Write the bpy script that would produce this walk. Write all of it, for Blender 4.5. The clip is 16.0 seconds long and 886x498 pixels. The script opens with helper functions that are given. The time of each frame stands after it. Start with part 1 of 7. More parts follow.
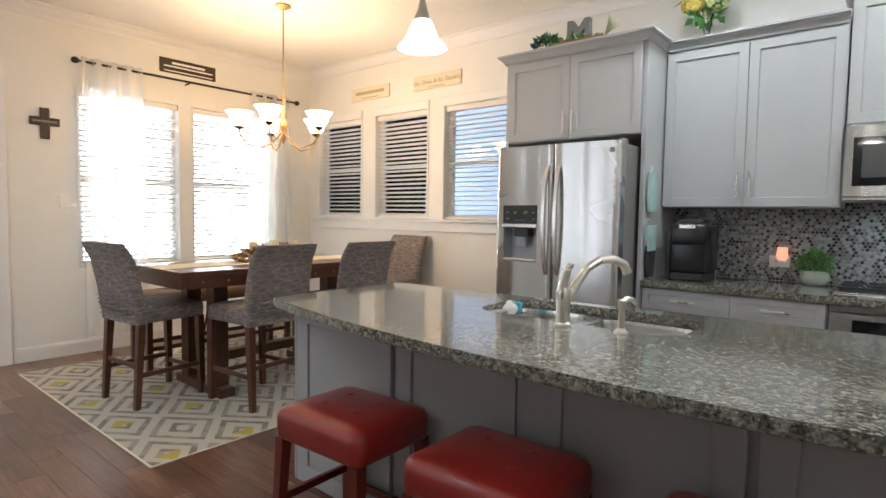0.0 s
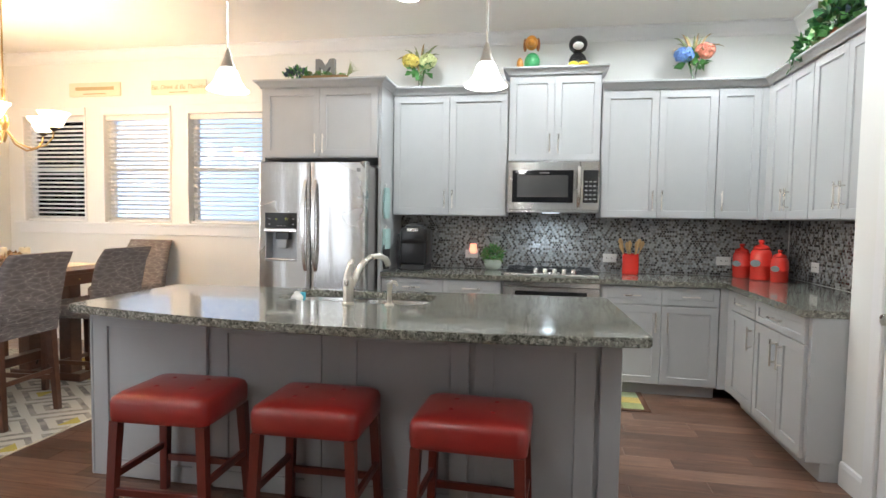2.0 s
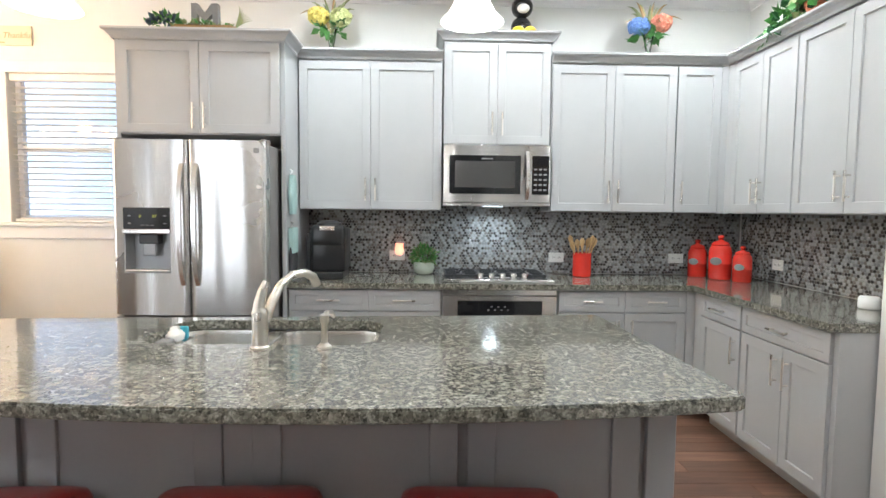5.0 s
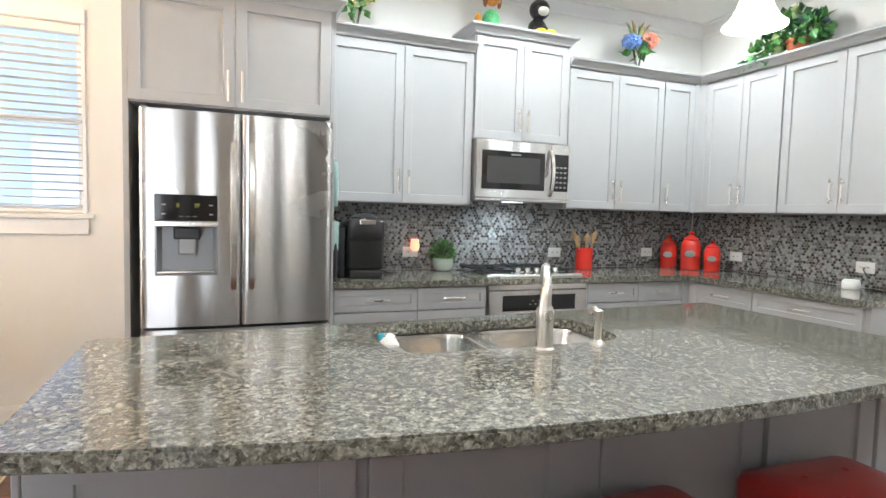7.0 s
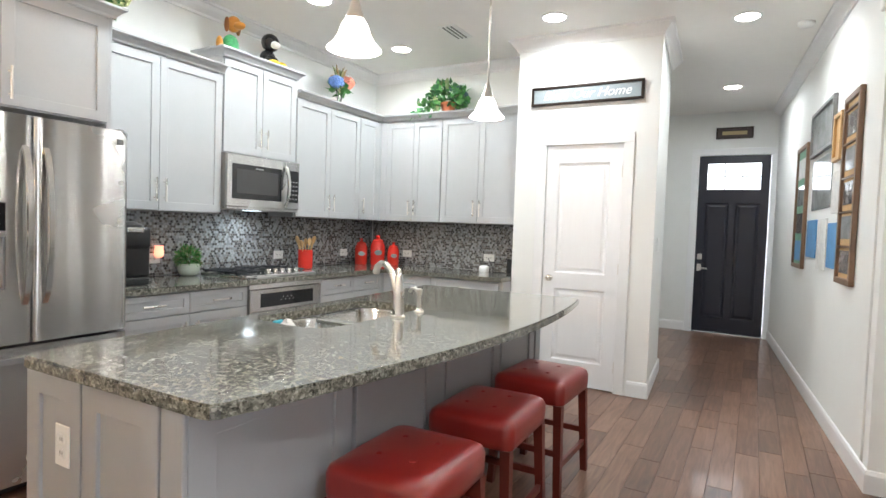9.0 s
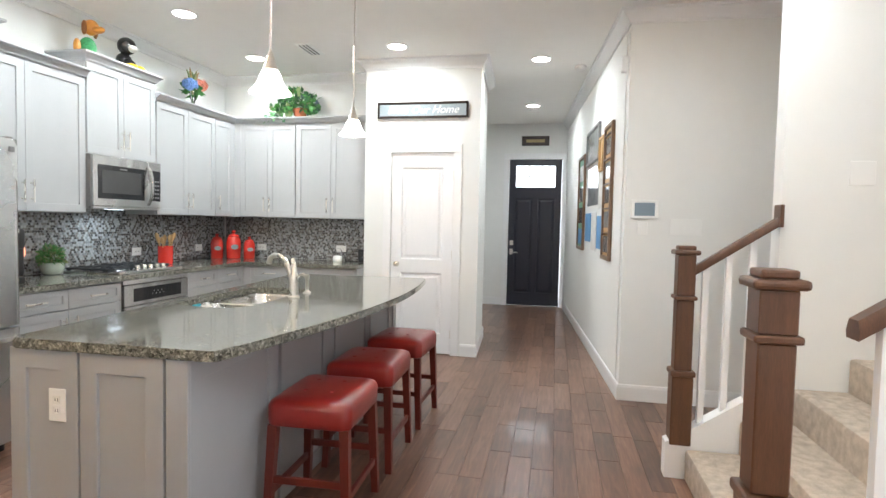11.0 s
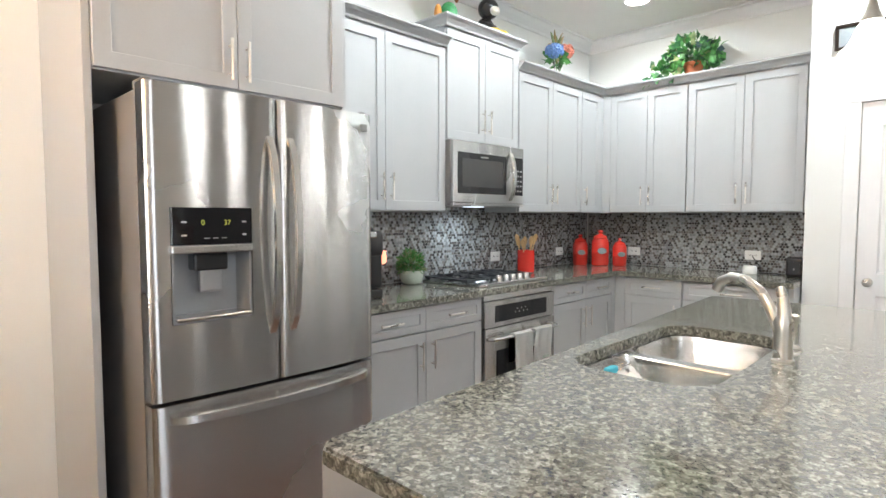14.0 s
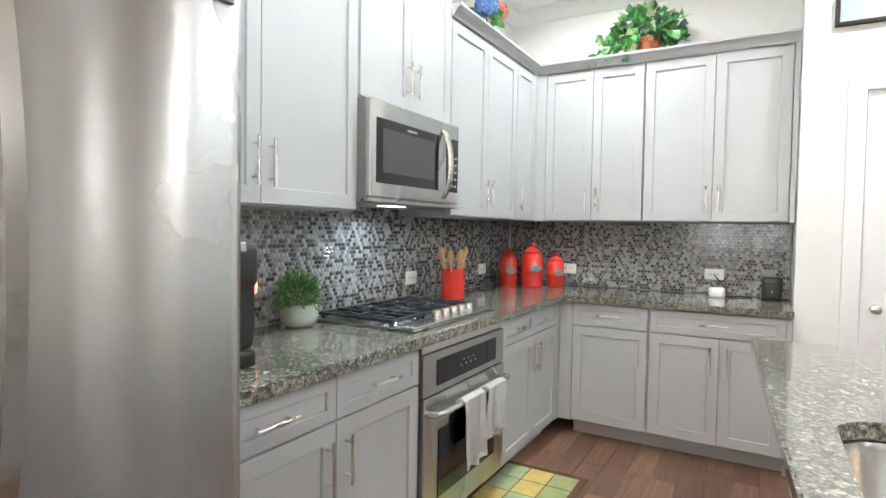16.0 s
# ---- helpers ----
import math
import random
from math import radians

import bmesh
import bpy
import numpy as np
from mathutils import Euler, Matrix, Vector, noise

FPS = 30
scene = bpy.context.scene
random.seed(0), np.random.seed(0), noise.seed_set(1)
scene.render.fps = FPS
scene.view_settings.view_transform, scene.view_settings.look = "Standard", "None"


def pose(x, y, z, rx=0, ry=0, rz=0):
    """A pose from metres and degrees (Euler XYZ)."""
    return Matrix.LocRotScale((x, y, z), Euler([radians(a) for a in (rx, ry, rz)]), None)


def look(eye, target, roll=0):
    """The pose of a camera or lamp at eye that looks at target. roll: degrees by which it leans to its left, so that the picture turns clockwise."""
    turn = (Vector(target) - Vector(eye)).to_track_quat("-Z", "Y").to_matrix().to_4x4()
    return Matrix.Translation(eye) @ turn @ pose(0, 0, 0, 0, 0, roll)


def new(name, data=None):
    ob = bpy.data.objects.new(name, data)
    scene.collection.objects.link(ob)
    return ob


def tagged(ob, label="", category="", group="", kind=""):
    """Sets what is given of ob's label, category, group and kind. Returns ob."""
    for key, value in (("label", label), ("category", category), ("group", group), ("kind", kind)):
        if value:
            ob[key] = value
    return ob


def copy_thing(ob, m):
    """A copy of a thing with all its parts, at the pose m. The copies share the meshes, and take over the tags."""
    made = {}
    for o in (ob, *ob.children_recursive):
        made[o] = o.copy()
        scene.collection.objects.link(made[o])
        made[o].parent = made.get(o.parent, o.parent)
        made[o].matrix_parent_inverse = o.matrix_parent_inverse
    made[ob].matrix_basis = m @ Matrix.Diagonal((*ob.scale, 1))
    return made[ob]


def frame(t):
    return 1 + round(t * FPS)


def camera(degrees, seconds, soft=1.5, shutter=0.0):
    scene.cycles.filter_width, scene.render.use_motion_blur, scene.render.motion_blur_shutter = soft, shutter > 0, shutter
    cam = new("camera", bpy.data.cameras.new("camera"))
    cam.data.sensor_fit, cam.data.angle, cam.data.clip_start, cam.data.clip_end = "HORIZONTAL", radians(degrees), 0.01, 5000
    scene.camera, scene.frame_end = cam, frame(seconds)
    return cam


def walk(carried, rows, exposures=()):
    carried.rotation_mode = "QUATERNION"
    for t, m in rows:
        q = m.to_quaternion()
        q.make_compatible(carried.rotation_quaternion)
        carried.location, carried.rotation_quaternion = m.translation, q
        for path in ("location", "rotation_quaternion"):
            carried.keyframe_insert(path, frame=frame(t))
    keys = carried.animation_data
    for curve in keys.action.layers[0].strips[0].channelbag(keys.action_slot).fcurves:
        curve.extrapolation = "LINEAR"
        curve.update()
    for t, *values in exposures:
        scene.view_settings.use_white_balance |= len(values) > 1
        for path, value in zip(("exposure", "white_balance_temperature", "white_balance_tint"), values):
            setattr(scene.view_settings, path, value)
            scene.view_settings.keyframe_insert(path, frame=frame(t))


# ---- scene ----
cam = camera(77.4, 16.0)
PATH = [
    (0, (0.291, 1.008, 1.313), (-0.988, 2.54, 1.193), 0.9),
    (0.5, (0.283, 0.767, 1.331), (-0.703, 2.503, 1.211), 1.1),
    (1, (0.303, 0.555, 1.366), (-0.454, 2.402, 1.249), 0.9),
    (1.5, (0.308, 0.328, 1.366), (-0.239, 2.249, 1.253), 0.9),
    (2, (0.327, 0.145, 1.363), (-0.034, 2.109, 1.255), 0.9),
    (2.5, (0.33, 0.0, 1.381), (0.131, 1.987, 1.271), 0.7),
    (3, (0.279, -0.146, 1.383), (0.202, 1.85, 1.275), 1.0),
    (3.5, (0.247, -0.047, 1.4), (0.248, 1.95, 1.287), 0.7),
    (4, (0.149, 0.233, 1.407), (0.184, 2.229, 1.28), 0.7),
    (4.5, (0.06, 0.582, 1.385), (0.101, 2.577, 1.249), 0.7),
    (5, (-0.087, 0.972, 1.392), (-0.039, 2.967, 1.255), 0.6),
    (5.2, (-0.167, 1.02, 1.409), (-0.121, 3.013, 1.257), 0.6),
    (7.3, (-1.823, 1.416, 1.337), (-0.922, 3.198, 1.214), 1.5),
    (7.5, (-1.962, 1.45, 1.348), (-0.944, 3.167, 1.226), 1.5),
    (8, (-2.284, 1.516, 1.376), (-1.017, 3.059, 1.255), 2.0),
    (8.5, (-2.547, 1.476, 1.361), (-1.032, 2.778, 1.261), 1.9),
    (9, (-2.845, 1.389, 1.355), (-1.103, 2.368, 1.274), 2.0),
    (9.5, (-3.238, 1.348, 1.379), (-1.335, 1.958, 1.301), 1.9),
    (9.7, (-3.317, 1.301, 1.389), (-1.383, 1.805, 1.314), 2.0),
    (11.8, (-3.801, 1.352, 1.384), (-1.841, 1.741, 1.285), 1.2),
    (12, (-3.72, 1.364, 1.39), (-1.808, 1.941, 1.285), 1.1),
    (12.5, (-3.457, 1.557, 1.355), (-1.702, 2.511, 1.247), 0.8),
    (13, (-3.183, 1.804, 1.351), (-1.575, 2.988, 1.242), 0.4),
    (13.5, (-2.859, 2.095, 1.366), (-1.371, 3.427, 1.255), 0.1),
    (14, (-2.59, 2.415, 1.364), (-1.167, 3.816, 1.246), 0.0),
    (14.5, (-2.329, 2.742, 1.377), (-0.911, 4.148, 1.262), 0.4),
    (15, (-2.10, 3.045, 1.359), (-0.661, 4.432, 1.279), 0.5),
    (15.25, (-2.05, 3.235, 1.345), (-0.548, 4.55, 1.272), 0.4),
    (15.5, (-1.962, 3.40, 1.327), (-0.408, 4.655, 1.262), 0.4),
    (16, (-1.80, 3.488, 1.326), (-0.068, 4.486, 1.254), 0.9),
]
walk(cam, [(t, look(eye, target, roll)) for t, eye, target, roll in PATH],
     ((0.0, -0.62), (1.0, -0.45), (2.0, -0.1), (3.0, -0.05), (5.0, 0.08), (9.0, 0.12), (12.5, 0.18), (14.0, 0.08), (15.0, 0.25), (16.0, 0.24)))

# ---- world, sky and large lights ----
world = bpy.data.worlds.new("sky")
scene.world = world
world.use_nodes = True
wn = world.node_tree.nodes
sky = wn.new("ShaderNodeTexSky")
sky.sky_type, sky.sun_disc, sky.sun_elevation, sky.sun_rotation = "NISHITA", False, radians(25), radians(250)
wn["Background"].inputs["Strength"].default_value = 0.10
world.node_tree.links.new(sky.outputs[0], wn["Background"].inputs[0])

CEIL = 3.05
CAN_POWER, PENDANT_POWER, CHANDELIER_POWER, SKYLIGHT_POWER = 17.5, 11.0, 30.0, 44.0
CAN_COLOUR, PENDANT_COLOUR, WARM_COLOUR = (0.89, 0.965, 1.0), (1.0, 0.98, 0.96), (1.0, 0.60, 0.28)


def lamp(name, kind, m, power, colour, size=0.1, spread=180):
    data = bpy.data.lights.new(name, kind)
    data.energy, data.color = power, colour
    if kind == "AREA":
        data.shape, data.size, data.spread = "DISK", size, radians(spread)
    else:
        data.shadow_soft_size = size
    ob = new(name, data)
    ob.matrix_world = m
    return ob


# ---- materials ----
def material(name, colour, rough=0.5, metal=0.0, vary=0.08, scale=6.0, fine=80.0, bump=0.05, coat=0.0, stretch=(1, 1, 1), emit=None, random_tint=0.0, spec=0.5):
    m = bpy.data.materials.new(name)
    m.use_nodes = True
    n, l = m.node_tree.nodes, m.node_tree.links
    b = n["Principled BSDF"]
    b.inputs["Roughness"].default_value, b.inputs["Metallic"].default_value = rough, metal
    b.inputs["Coat Weight"].default_value, b.inputs["Coat Roughness"].default_value = coat, 0.08
    b.inputs["Specular IOR Level"].default_value = spec
    co = n.new("ShaderNodeTexCoord")
    mp = n.new("ShaderNodeMapping")
    mp.inputs["Scale"].default_value = stretch
    l.new(co.outputs["Object"], mp.inputs[0])
    big, small = n.new("ShaderNodeTexNoise"), n.new("ShaderNodeTexNoise")
    big.inputs["Scale"].default_value, small.inputs["Scale"].default_value = scale, fine
    big.inputs["Detail"].default_value, small.inputs["Detail"].default_value = 4, 3
    for q in (big, small):
        l.new(mp.outputs[0], q.inputs["Vector"])
    mixed = n.new("ShaderNodeMix")
    mixed.data_type = "FLOAT"
    mixed.inputs[0].default_value = 0.4
    l.new(big.outputs["Fac"], mixed.inputs[2]), l.new(small.outputs["Fac"], mixed.inputs[3])
    hsv = n.new("ShaderNodeHueSaturation")
    hsv.inputs["Color"].default_value = (*colour, 1)
    rng = n.new("ShaderNodeMapRange")
    rng.inputs["From Min"].default_value, rng.inputs["From Max"].default_value = 0.3, 0.7
    rng.inputs["To Min"].default_value, rng.inputs["To Max"].default_value = 1 - vary, 1 + vary
    l.new(mixed.outputs[0], rng.inputs["Value"])
    value = rng.outputs[0]
    if random_tint:
        info, rr, mul = n.new("ShaderNodeObjectInfo"), n.new("ShaderNodeMapRange"), n.new("ShaderNodeMath")
        rr.inputs["To Min"].default_value, rr.inputs["To Max"].default_value = 1 - random_tint, 1 + random_tint
        mul.operation = "MULTIPLY"
        l.new(info.outputs["Random"], rr.inputs["Value"]), l.new(rr.outputs[0], mul.inputs[0]), l.new(value, mul.inputs[1])
        value = mul.outputs[0]
    l.new(value, hsv.inputs["Value"]), l.new(hsv.outputs[0], b.inputs["Base Color"])
    rv = n.new("ShaderNodeMapRange")
    rv.inputs["To Min"].default_value, rv.inputs["To Max"].default_value = max(0.02, rough * 0.85), min(1, rough * 1.15)
    l.new(big.outputs["Fac"], rv.inputs["Value"]), l.new(rv.outputs[0], b.inputs["Roughness"])
    if bump:
        bp = n.new("ShaderNodeBump")
        bp.inputs["Strength"].default_value, bp.inputs["Distance"].default_value = bump, 0.004
        l.new(small.outputs["Fac"], bp.inputs["Height"]), l.new(bp.outputs[0], b.inputs["Normal"])
    if emit:
        b.inputs["Emission Color"].default_value, b.inputs["Emission Strength"].default_value = (*emit[0], 1), emit[1]
    return m


def ramp_material(name, stops, rough, make, bump=0.0, coat=0.0, metal=0.0, constant=False):
    """A material whose colour is read off a ramp by the value that make(nodes, links) returns."""
    m = bpy.data.materials.new(name)
    m.use_nodes = True
    n, l = m.node_tree.nodes, m.node_tree.links
    b = n["Principled BSDF"]
    b.inputs["Roughness"].default_value, b.inputs["Coat Weight"].default_value, b.inputs["Metallic"].default_value = rough, coat, metal
    b.inputs["Coat Roughness"].default_value = 0.05
    value = make(n, l)
    r = n.new("ShaderNodeValToRGB")
    e = r.color_ramp.elements
    while len(e) < len(stops):
        e.new(0.5)
    for k, (pos, col) in zip(e, stops):
        k.position, k.color = pos, (*col, 1)
    if constant:
        r.color_ramp.interpolation = "CONSTANT"
    l.new(value, r.inputs[0]), l.new(r.outputs[0], b.inputs["Base Color"])
    if bump:
        bp = n.new("ShaderNodeBump")
        bp.inputs["Strength"].default_value, bp.inputs["Distance"].default_value = bump, 0.003
        l.new(value, bp.inputs["Height"]), l.new(bp.outputs[0], b.inputs["Normal"])
    return m


def granite_value(n, l):
    co, v1, v2, nz = n.new("ShaderNodeTexCoord"), n.new("ShaderNodeTexVoronoi"), n.new("ShaderNodeTexVoronoi"), n.new("ShaderNodeTexNoise")
    v1.inputs["Scale"].default_value, v2.inputs["Scale"].default_value = 88, 170
    nz.inputs["Scale"].default_value, nz.inputs["Detail"].default_value = 45, 5
    sep = [n.new("ShaderNodeSeparateColor") for _ in range(2)]
    for v, s in zip((v1, v2), sep):
        l.new(co.outputs["Object"], v.inputs["Vector"]), l.new(v.outputs["Color"], s.inputs[0])
    l.new(co.outputs["Object"], nz.inputs["Vector"])
    a, c = n.new("ShaderNodeMix"), n.new("ShaderNodeMix")
    a.inputs[0].default_value, c.inputs[0].default_value = 0.45, 0.35
    l.new(sep[0].outputs[0], a.inputs[2]), l.new(sep[1].outputs[1], a.inputs[3])
    l.new(a.outputs[0], c.inputs[2]), l.new(nz.outputs["Fac"], c.inputs[3])
    return c.outputs[0]


def island_random(n, l):
    return n.new("ShaderNodeNewGeometry").outputs["Random Per Island"]


def object_random(n, l):
    return n.new("ShaderNodeObjectInfo").outputs["Random"]


def plank_value(source):
    def make(n, l):
        co, mp, nz, nf = n.new("ShaderNodeTexCoord"), n.new("ShaderNodeMapping"), n.new("ShaderNodeTexNoise"), n.new("ShaderNodeTexNoise")
        mp.inputs["Scale"].default_value = (1.2, 14, 1)
        nz.inputs["Scale"].default_value, nz.inputs["Detail"].default_value, nz.inputs["Distortion"].default_value = 3.0, 6, 0.8
        nf.inputs["Scale"].default_value, nf.inputs["Detail"].default_value = 2.2, 3
        shift, add = n.new("ShaderNodeMath"), n.new("ShaderNodeVectorMath")
        shift.operation, shift.inputs[1].default_value = "MULTIPLY", 60.0
        l.new(source(n, l), shift.inputs[0]), l.new(co.outputs["Object"], add.inputs[0]), l.new(shift.outputs[0], add.inputs[1])
        l.new(add.outputs[0], mp.inputs[0]), l.new(mp.outputs[0], nz.inputs["Vector"]), l.new(add.outputs[0], nf.inputs["Vector"])
        a, c = n.new("ShaderNodeMix"), n.new("ShaderNodeMix")
        a.inputs[0].default_value, c.inputs[0].default_value = 0.34, 0.3
        l.new(nz.outputs["Fac"], a.inputs[2]), l.new(source(n, l), a.inputs[3])
        l.new(a.outputs[0], c.inputs[2]), l.new(nf.outputs["Fac"], c.inputs[3])
        return c.outputs[0]
    return make


def glass_material(name, colour=(1, 1, 1), mixing=0.9, rough=0.0):
    m = bpy.data.materials.new(name)
    m.use_nodes = True
    n, l = m.node_tree.nodes, m.node_tree.links
    n.remove(n["Principled BSDF"])
    tr, gl, mx, fr = n.new("ShaderNodeBsdfTransparent"), n.new("ShaderNodeBsdfGlossy"), n.new("ShaderNodeMixShader"), n.new("ShaderNodeFresnel")
    tr.inputs[0].default_value, gl.inputs["Roughness"].default_value = (*colour, 1), rough
    l.new(fr.outputs[0], mx.inputs[0]), l.new(tr.outputs[0], mx.inputs[1]), l.new(gl.outputs[0], mx.inputs[2])
    l.new(mx.outputs[0], n["Material Output"].inputs[0])
    return m


def sheer_material(name, colour, clear):
    m = bpy.data.materials.new(name)
    m.use_nodes = True
    n, l = m.node_tree.nodes, m.node_tree.links
    n.remove(n["Principled BSDF"])
    tr, tl, df, m1, m2 = n.new("ShaderNodeBsdfTransparent"), n.new("ShaderNodeBsdfTranslucent"), n.new("ShaderNodeBsdfDiffuse"), n.new("ShaderNodeMixShader"), n.new("ShaderNodeMixShader")
    tl.inputs[0].default_value = df.inputs[0].default_value = (*colour, 1)
    m1.inputs[0].default_value, m2.inputs[0].default_value = 0.45, 1 - clear
    l.new(tl.outputs[0], m1.inputs[1]), l.new(df.outputs[0], m1.inputs[2])
    l.new(tr.outputs[0], m2.inputs[1]), l.new(m1.outputs[0], m2.inputs[2])
    l.new(m2.outputs[0], n["Material Output"].inputs[0])
    return m


WALL = material("wall_paint", (0.785, 0.788, 0.768), 0.7, vary=0.02, fine=220, bump=0.12)
CEILING = material("ceiling_paint", (0.84, 0.825, 0.79), 0.85, vary=0.02, fine=180, bump=0.15)
TRIM = material("white_trim", (0.80, 0.80, 0.80), 0.35, vary=0.02, bump=0.02)
DOOR_WHITE = material("door_white", (0.82, 0.82, 0.83), 0.32, vary=0.02, fine=60, bump=0.05, stretch=(4, 4, 0.5))
CABINET = material("cabinet_grey", (0.445, 0.455, 0.462), 0.42, vary=0.03, fine=140, bump=0.03)
CABINET_GAP = material("cabinet_shadow_gap", (0.12, 0.12, 0.12), 0.6)
ISLAND_GREY = material("island_grey", (0.36, 0.365, 0.375), 0.42, vary=0.03, fine=140, bump=0.03)
STEEL = material("brushed_steel", (0.545, 0.54, 0.53), 0.27, 1.0, vary=0.015, scale=1.5, fine=40, bump=0.0)
STEEL_BRIGHT = material("satin_steel", (0.72, 0.71, 0.69), 0.22, 1.0, vary=0.03)
nt = STEEL.node_tree
wave, wmap, wco = nt.nodes.new("ShaderNodeTexNoise"), nt.nodes.new("ShaderNodeMapping"), nt.nodes.new("ShaderNodeTexCoord")
wmap.inputs["Scale"].default_value, wave.inputs["Scale"].default_value, wave.inputs["Detail"].default_value = (4.6, 4.6, 0.45), 1.6, 0
wb = nt.nodes.new("ShaderNodeBump")
wb.inputs["Strength"].default_value, wb.inputs["Distance"].default_value = 0.55, 0.02
nt.links.new(wco.outputs["Object"], wmap.inputs[0]), nt.links.new(wmap.outputs[0], wave.inputs["Vector"]), nt.links.new(wave.outputs["Fac"], wb.inputs["Height"])
nt.links.new(wb.outputs[0], nt.nodes["Principled BSDF"].inputs["Normal"])
sb_ = nt.nodes["Principled BSDF"]
tg = nt.nodes.new("ShaderNodeTangent")
tg.direction_type, tg.axis = "RADIAL", "Z"
nt.links.new(tg.outputs[0], sb_.inputs["Tangent"])
sb_.inputs["Anisotropic"].default_value, sb_.inputs["Anisotropic Rotation"].default_value = 0.92, 0.25
NICKEL = material("brushed_nickel", (0.70, 0.67, 0.62), 0.28, 1.0, vary=0.04)
FRIDGE_SIDE = material("fridge_side", (0.22, 0.21, 0.205), 0.45, vary=0.04)
BLACK = material("black_plastic", (0.015, 0.015, 0.016), 0.3, vary=0.1)
BLACK_GLASS = material("black_glass", (0.012, 0.012, 0.014), 0.06, vary=0.0, bump=0)
CAST_IRON = material("cast_iron", (0.02, 0.022, 0.026), 0.5, vary=0.2, bump=0.2)
WHITE_PLASTIC = material("white_plastic", (0.82, 0.82, 0.80), 0.35, vary=0.01, bump=0)
RED_LEATHER = material("red_leather", (0.25, 0.017, 0.014), 0.3, vary=0.14, scale=9, fine=300, bump=0.14, coat=0.25)
RED_WOOD = material("red_stained_wood", (0.125, 0.018, 0.011), 0.35, vary=0.25, scale=4, fine=60, bump=0.05, stretch=(3, 3, 0.4))
RED_CERAMIC = material("red_glazed_ceramic", (0.62, 0.035, 0.025), 0.12, vary=0.04, coat=0.5, bump=0.02)
WALNUT = material("dark_wood", (0.085, 0.032, 0.017), 0.32, vary=0.35, scale=4, fine=50, bump=0.08, stretch=(6, 0.8, 6), coat=0.2)
NEWEL = material("oak_stain", (0.10, 0.042, 0.019), 0.4, vary=0.35, scale=5, fine=60, bump=0.08, stretch=(6, 6, 0.6), coat=0.15)
FABRIC = material("grey_woven_fabric", (0.19, 0.165, 0.155), 0.9, vary=0.25, scale=14, fine=240, bump=0.6)
BENCH_FABRIC = material("brown_bench_fabric", (0.13, 0.085, 0.065), 0.9, vary=0.2, fine=220, bump=0.5)
BRONZE = material("dark_bronze", (0.035, 0.025, 0.02), 0.4, 0.6, vary=0.1)
BRASS = material("antique_gold", (0.38, 0.26, 0.12), 0.4, 0.8, vary=0.15)
BLIND = material("white_blind", (0.80, 0.79, 0.76), 0.5, vary=0.02, bump=0.02)
CARPET = material("beige_carpet", (0.46, 0.385, 0.31), 0.95, vary=0.32, scale=22, fine=260, bump=0.9)
NAVY_DOOR = material("dark_navy_paint", (0.012, 0.013, 0.024), 0.3, vary=0.1, bump=0.03, fine=60, stretch=(3, 3, 0.4))
LEAF = material("plant_leaf", (0.075, 0.25, 0.06), 0.45, vary=0.4, scale=30, bump=0.1)
LEAF_IVY = material("ivy_leaf", (0.035, 0.135, 0.05), 0.4, vary=0.4, scale=30, bump=0.1)
LEAF_PALE = material("pale_leaf", (0.22, 0.27, 0.12), 0.5, vary=0.3, scale=30, bump=0.1)
LEAF_BLUE = material("blue_leaf", (0.05, 0.09, 0.12), 0.5, vary=0.3, scale=30)
TERRACOTTA = material("terracotta", (0.42, 0.12, 0.05), 0.75, vary=0.12)
CELADON = material("celadon_glaze", (0.42, 0.47, 0.40), 0.18, vary=0.08, coat=0.4)
WOOD_LIGHT = material("light_wood", (0.52, 0.33, 0.15), 0.55, vary=0.2, fine=80, stretch=(4, 4, 0.6))
CREAM = material("cream_paint", (0.72, 0.66, 0.52), 0.6, vary=0.05)
DARK_SIGN = material("dark_sign", (0.045, 0.025, 0.02), 0.5, vary=0.2)
SLATE = material("slate_grey", (0.20, 0.20, 0.20), 0.6, vary=0.15)
YELLOW_PETAL = material("yellow_petal", (0.85, 0.72, 0.20), 0.6, vary=0.2, scale=40)
GREEN_PETAL = material("lime_petal", (0.70, 0.76, 0.38), 0.6, vary=0.2, scale=40)
BLUE_PETAL = material("blue_petal", (0.20, 0.36, 0.75), 0.6, vary=0.25, scale=40)
CORAL_PETAL = material("coral_petal", (0.85, 0.34, 0.24), 0.6, vary=0.2, scale=40)
TOWEL = material("white_towel", (0.80, 0.79, 0.76), 0.95, vary=0.05, fine=300, bump=0.6)
CANDLE = material("cream_candle", (0.82, 0.74, 0.54), 0.5, vary=0.03)
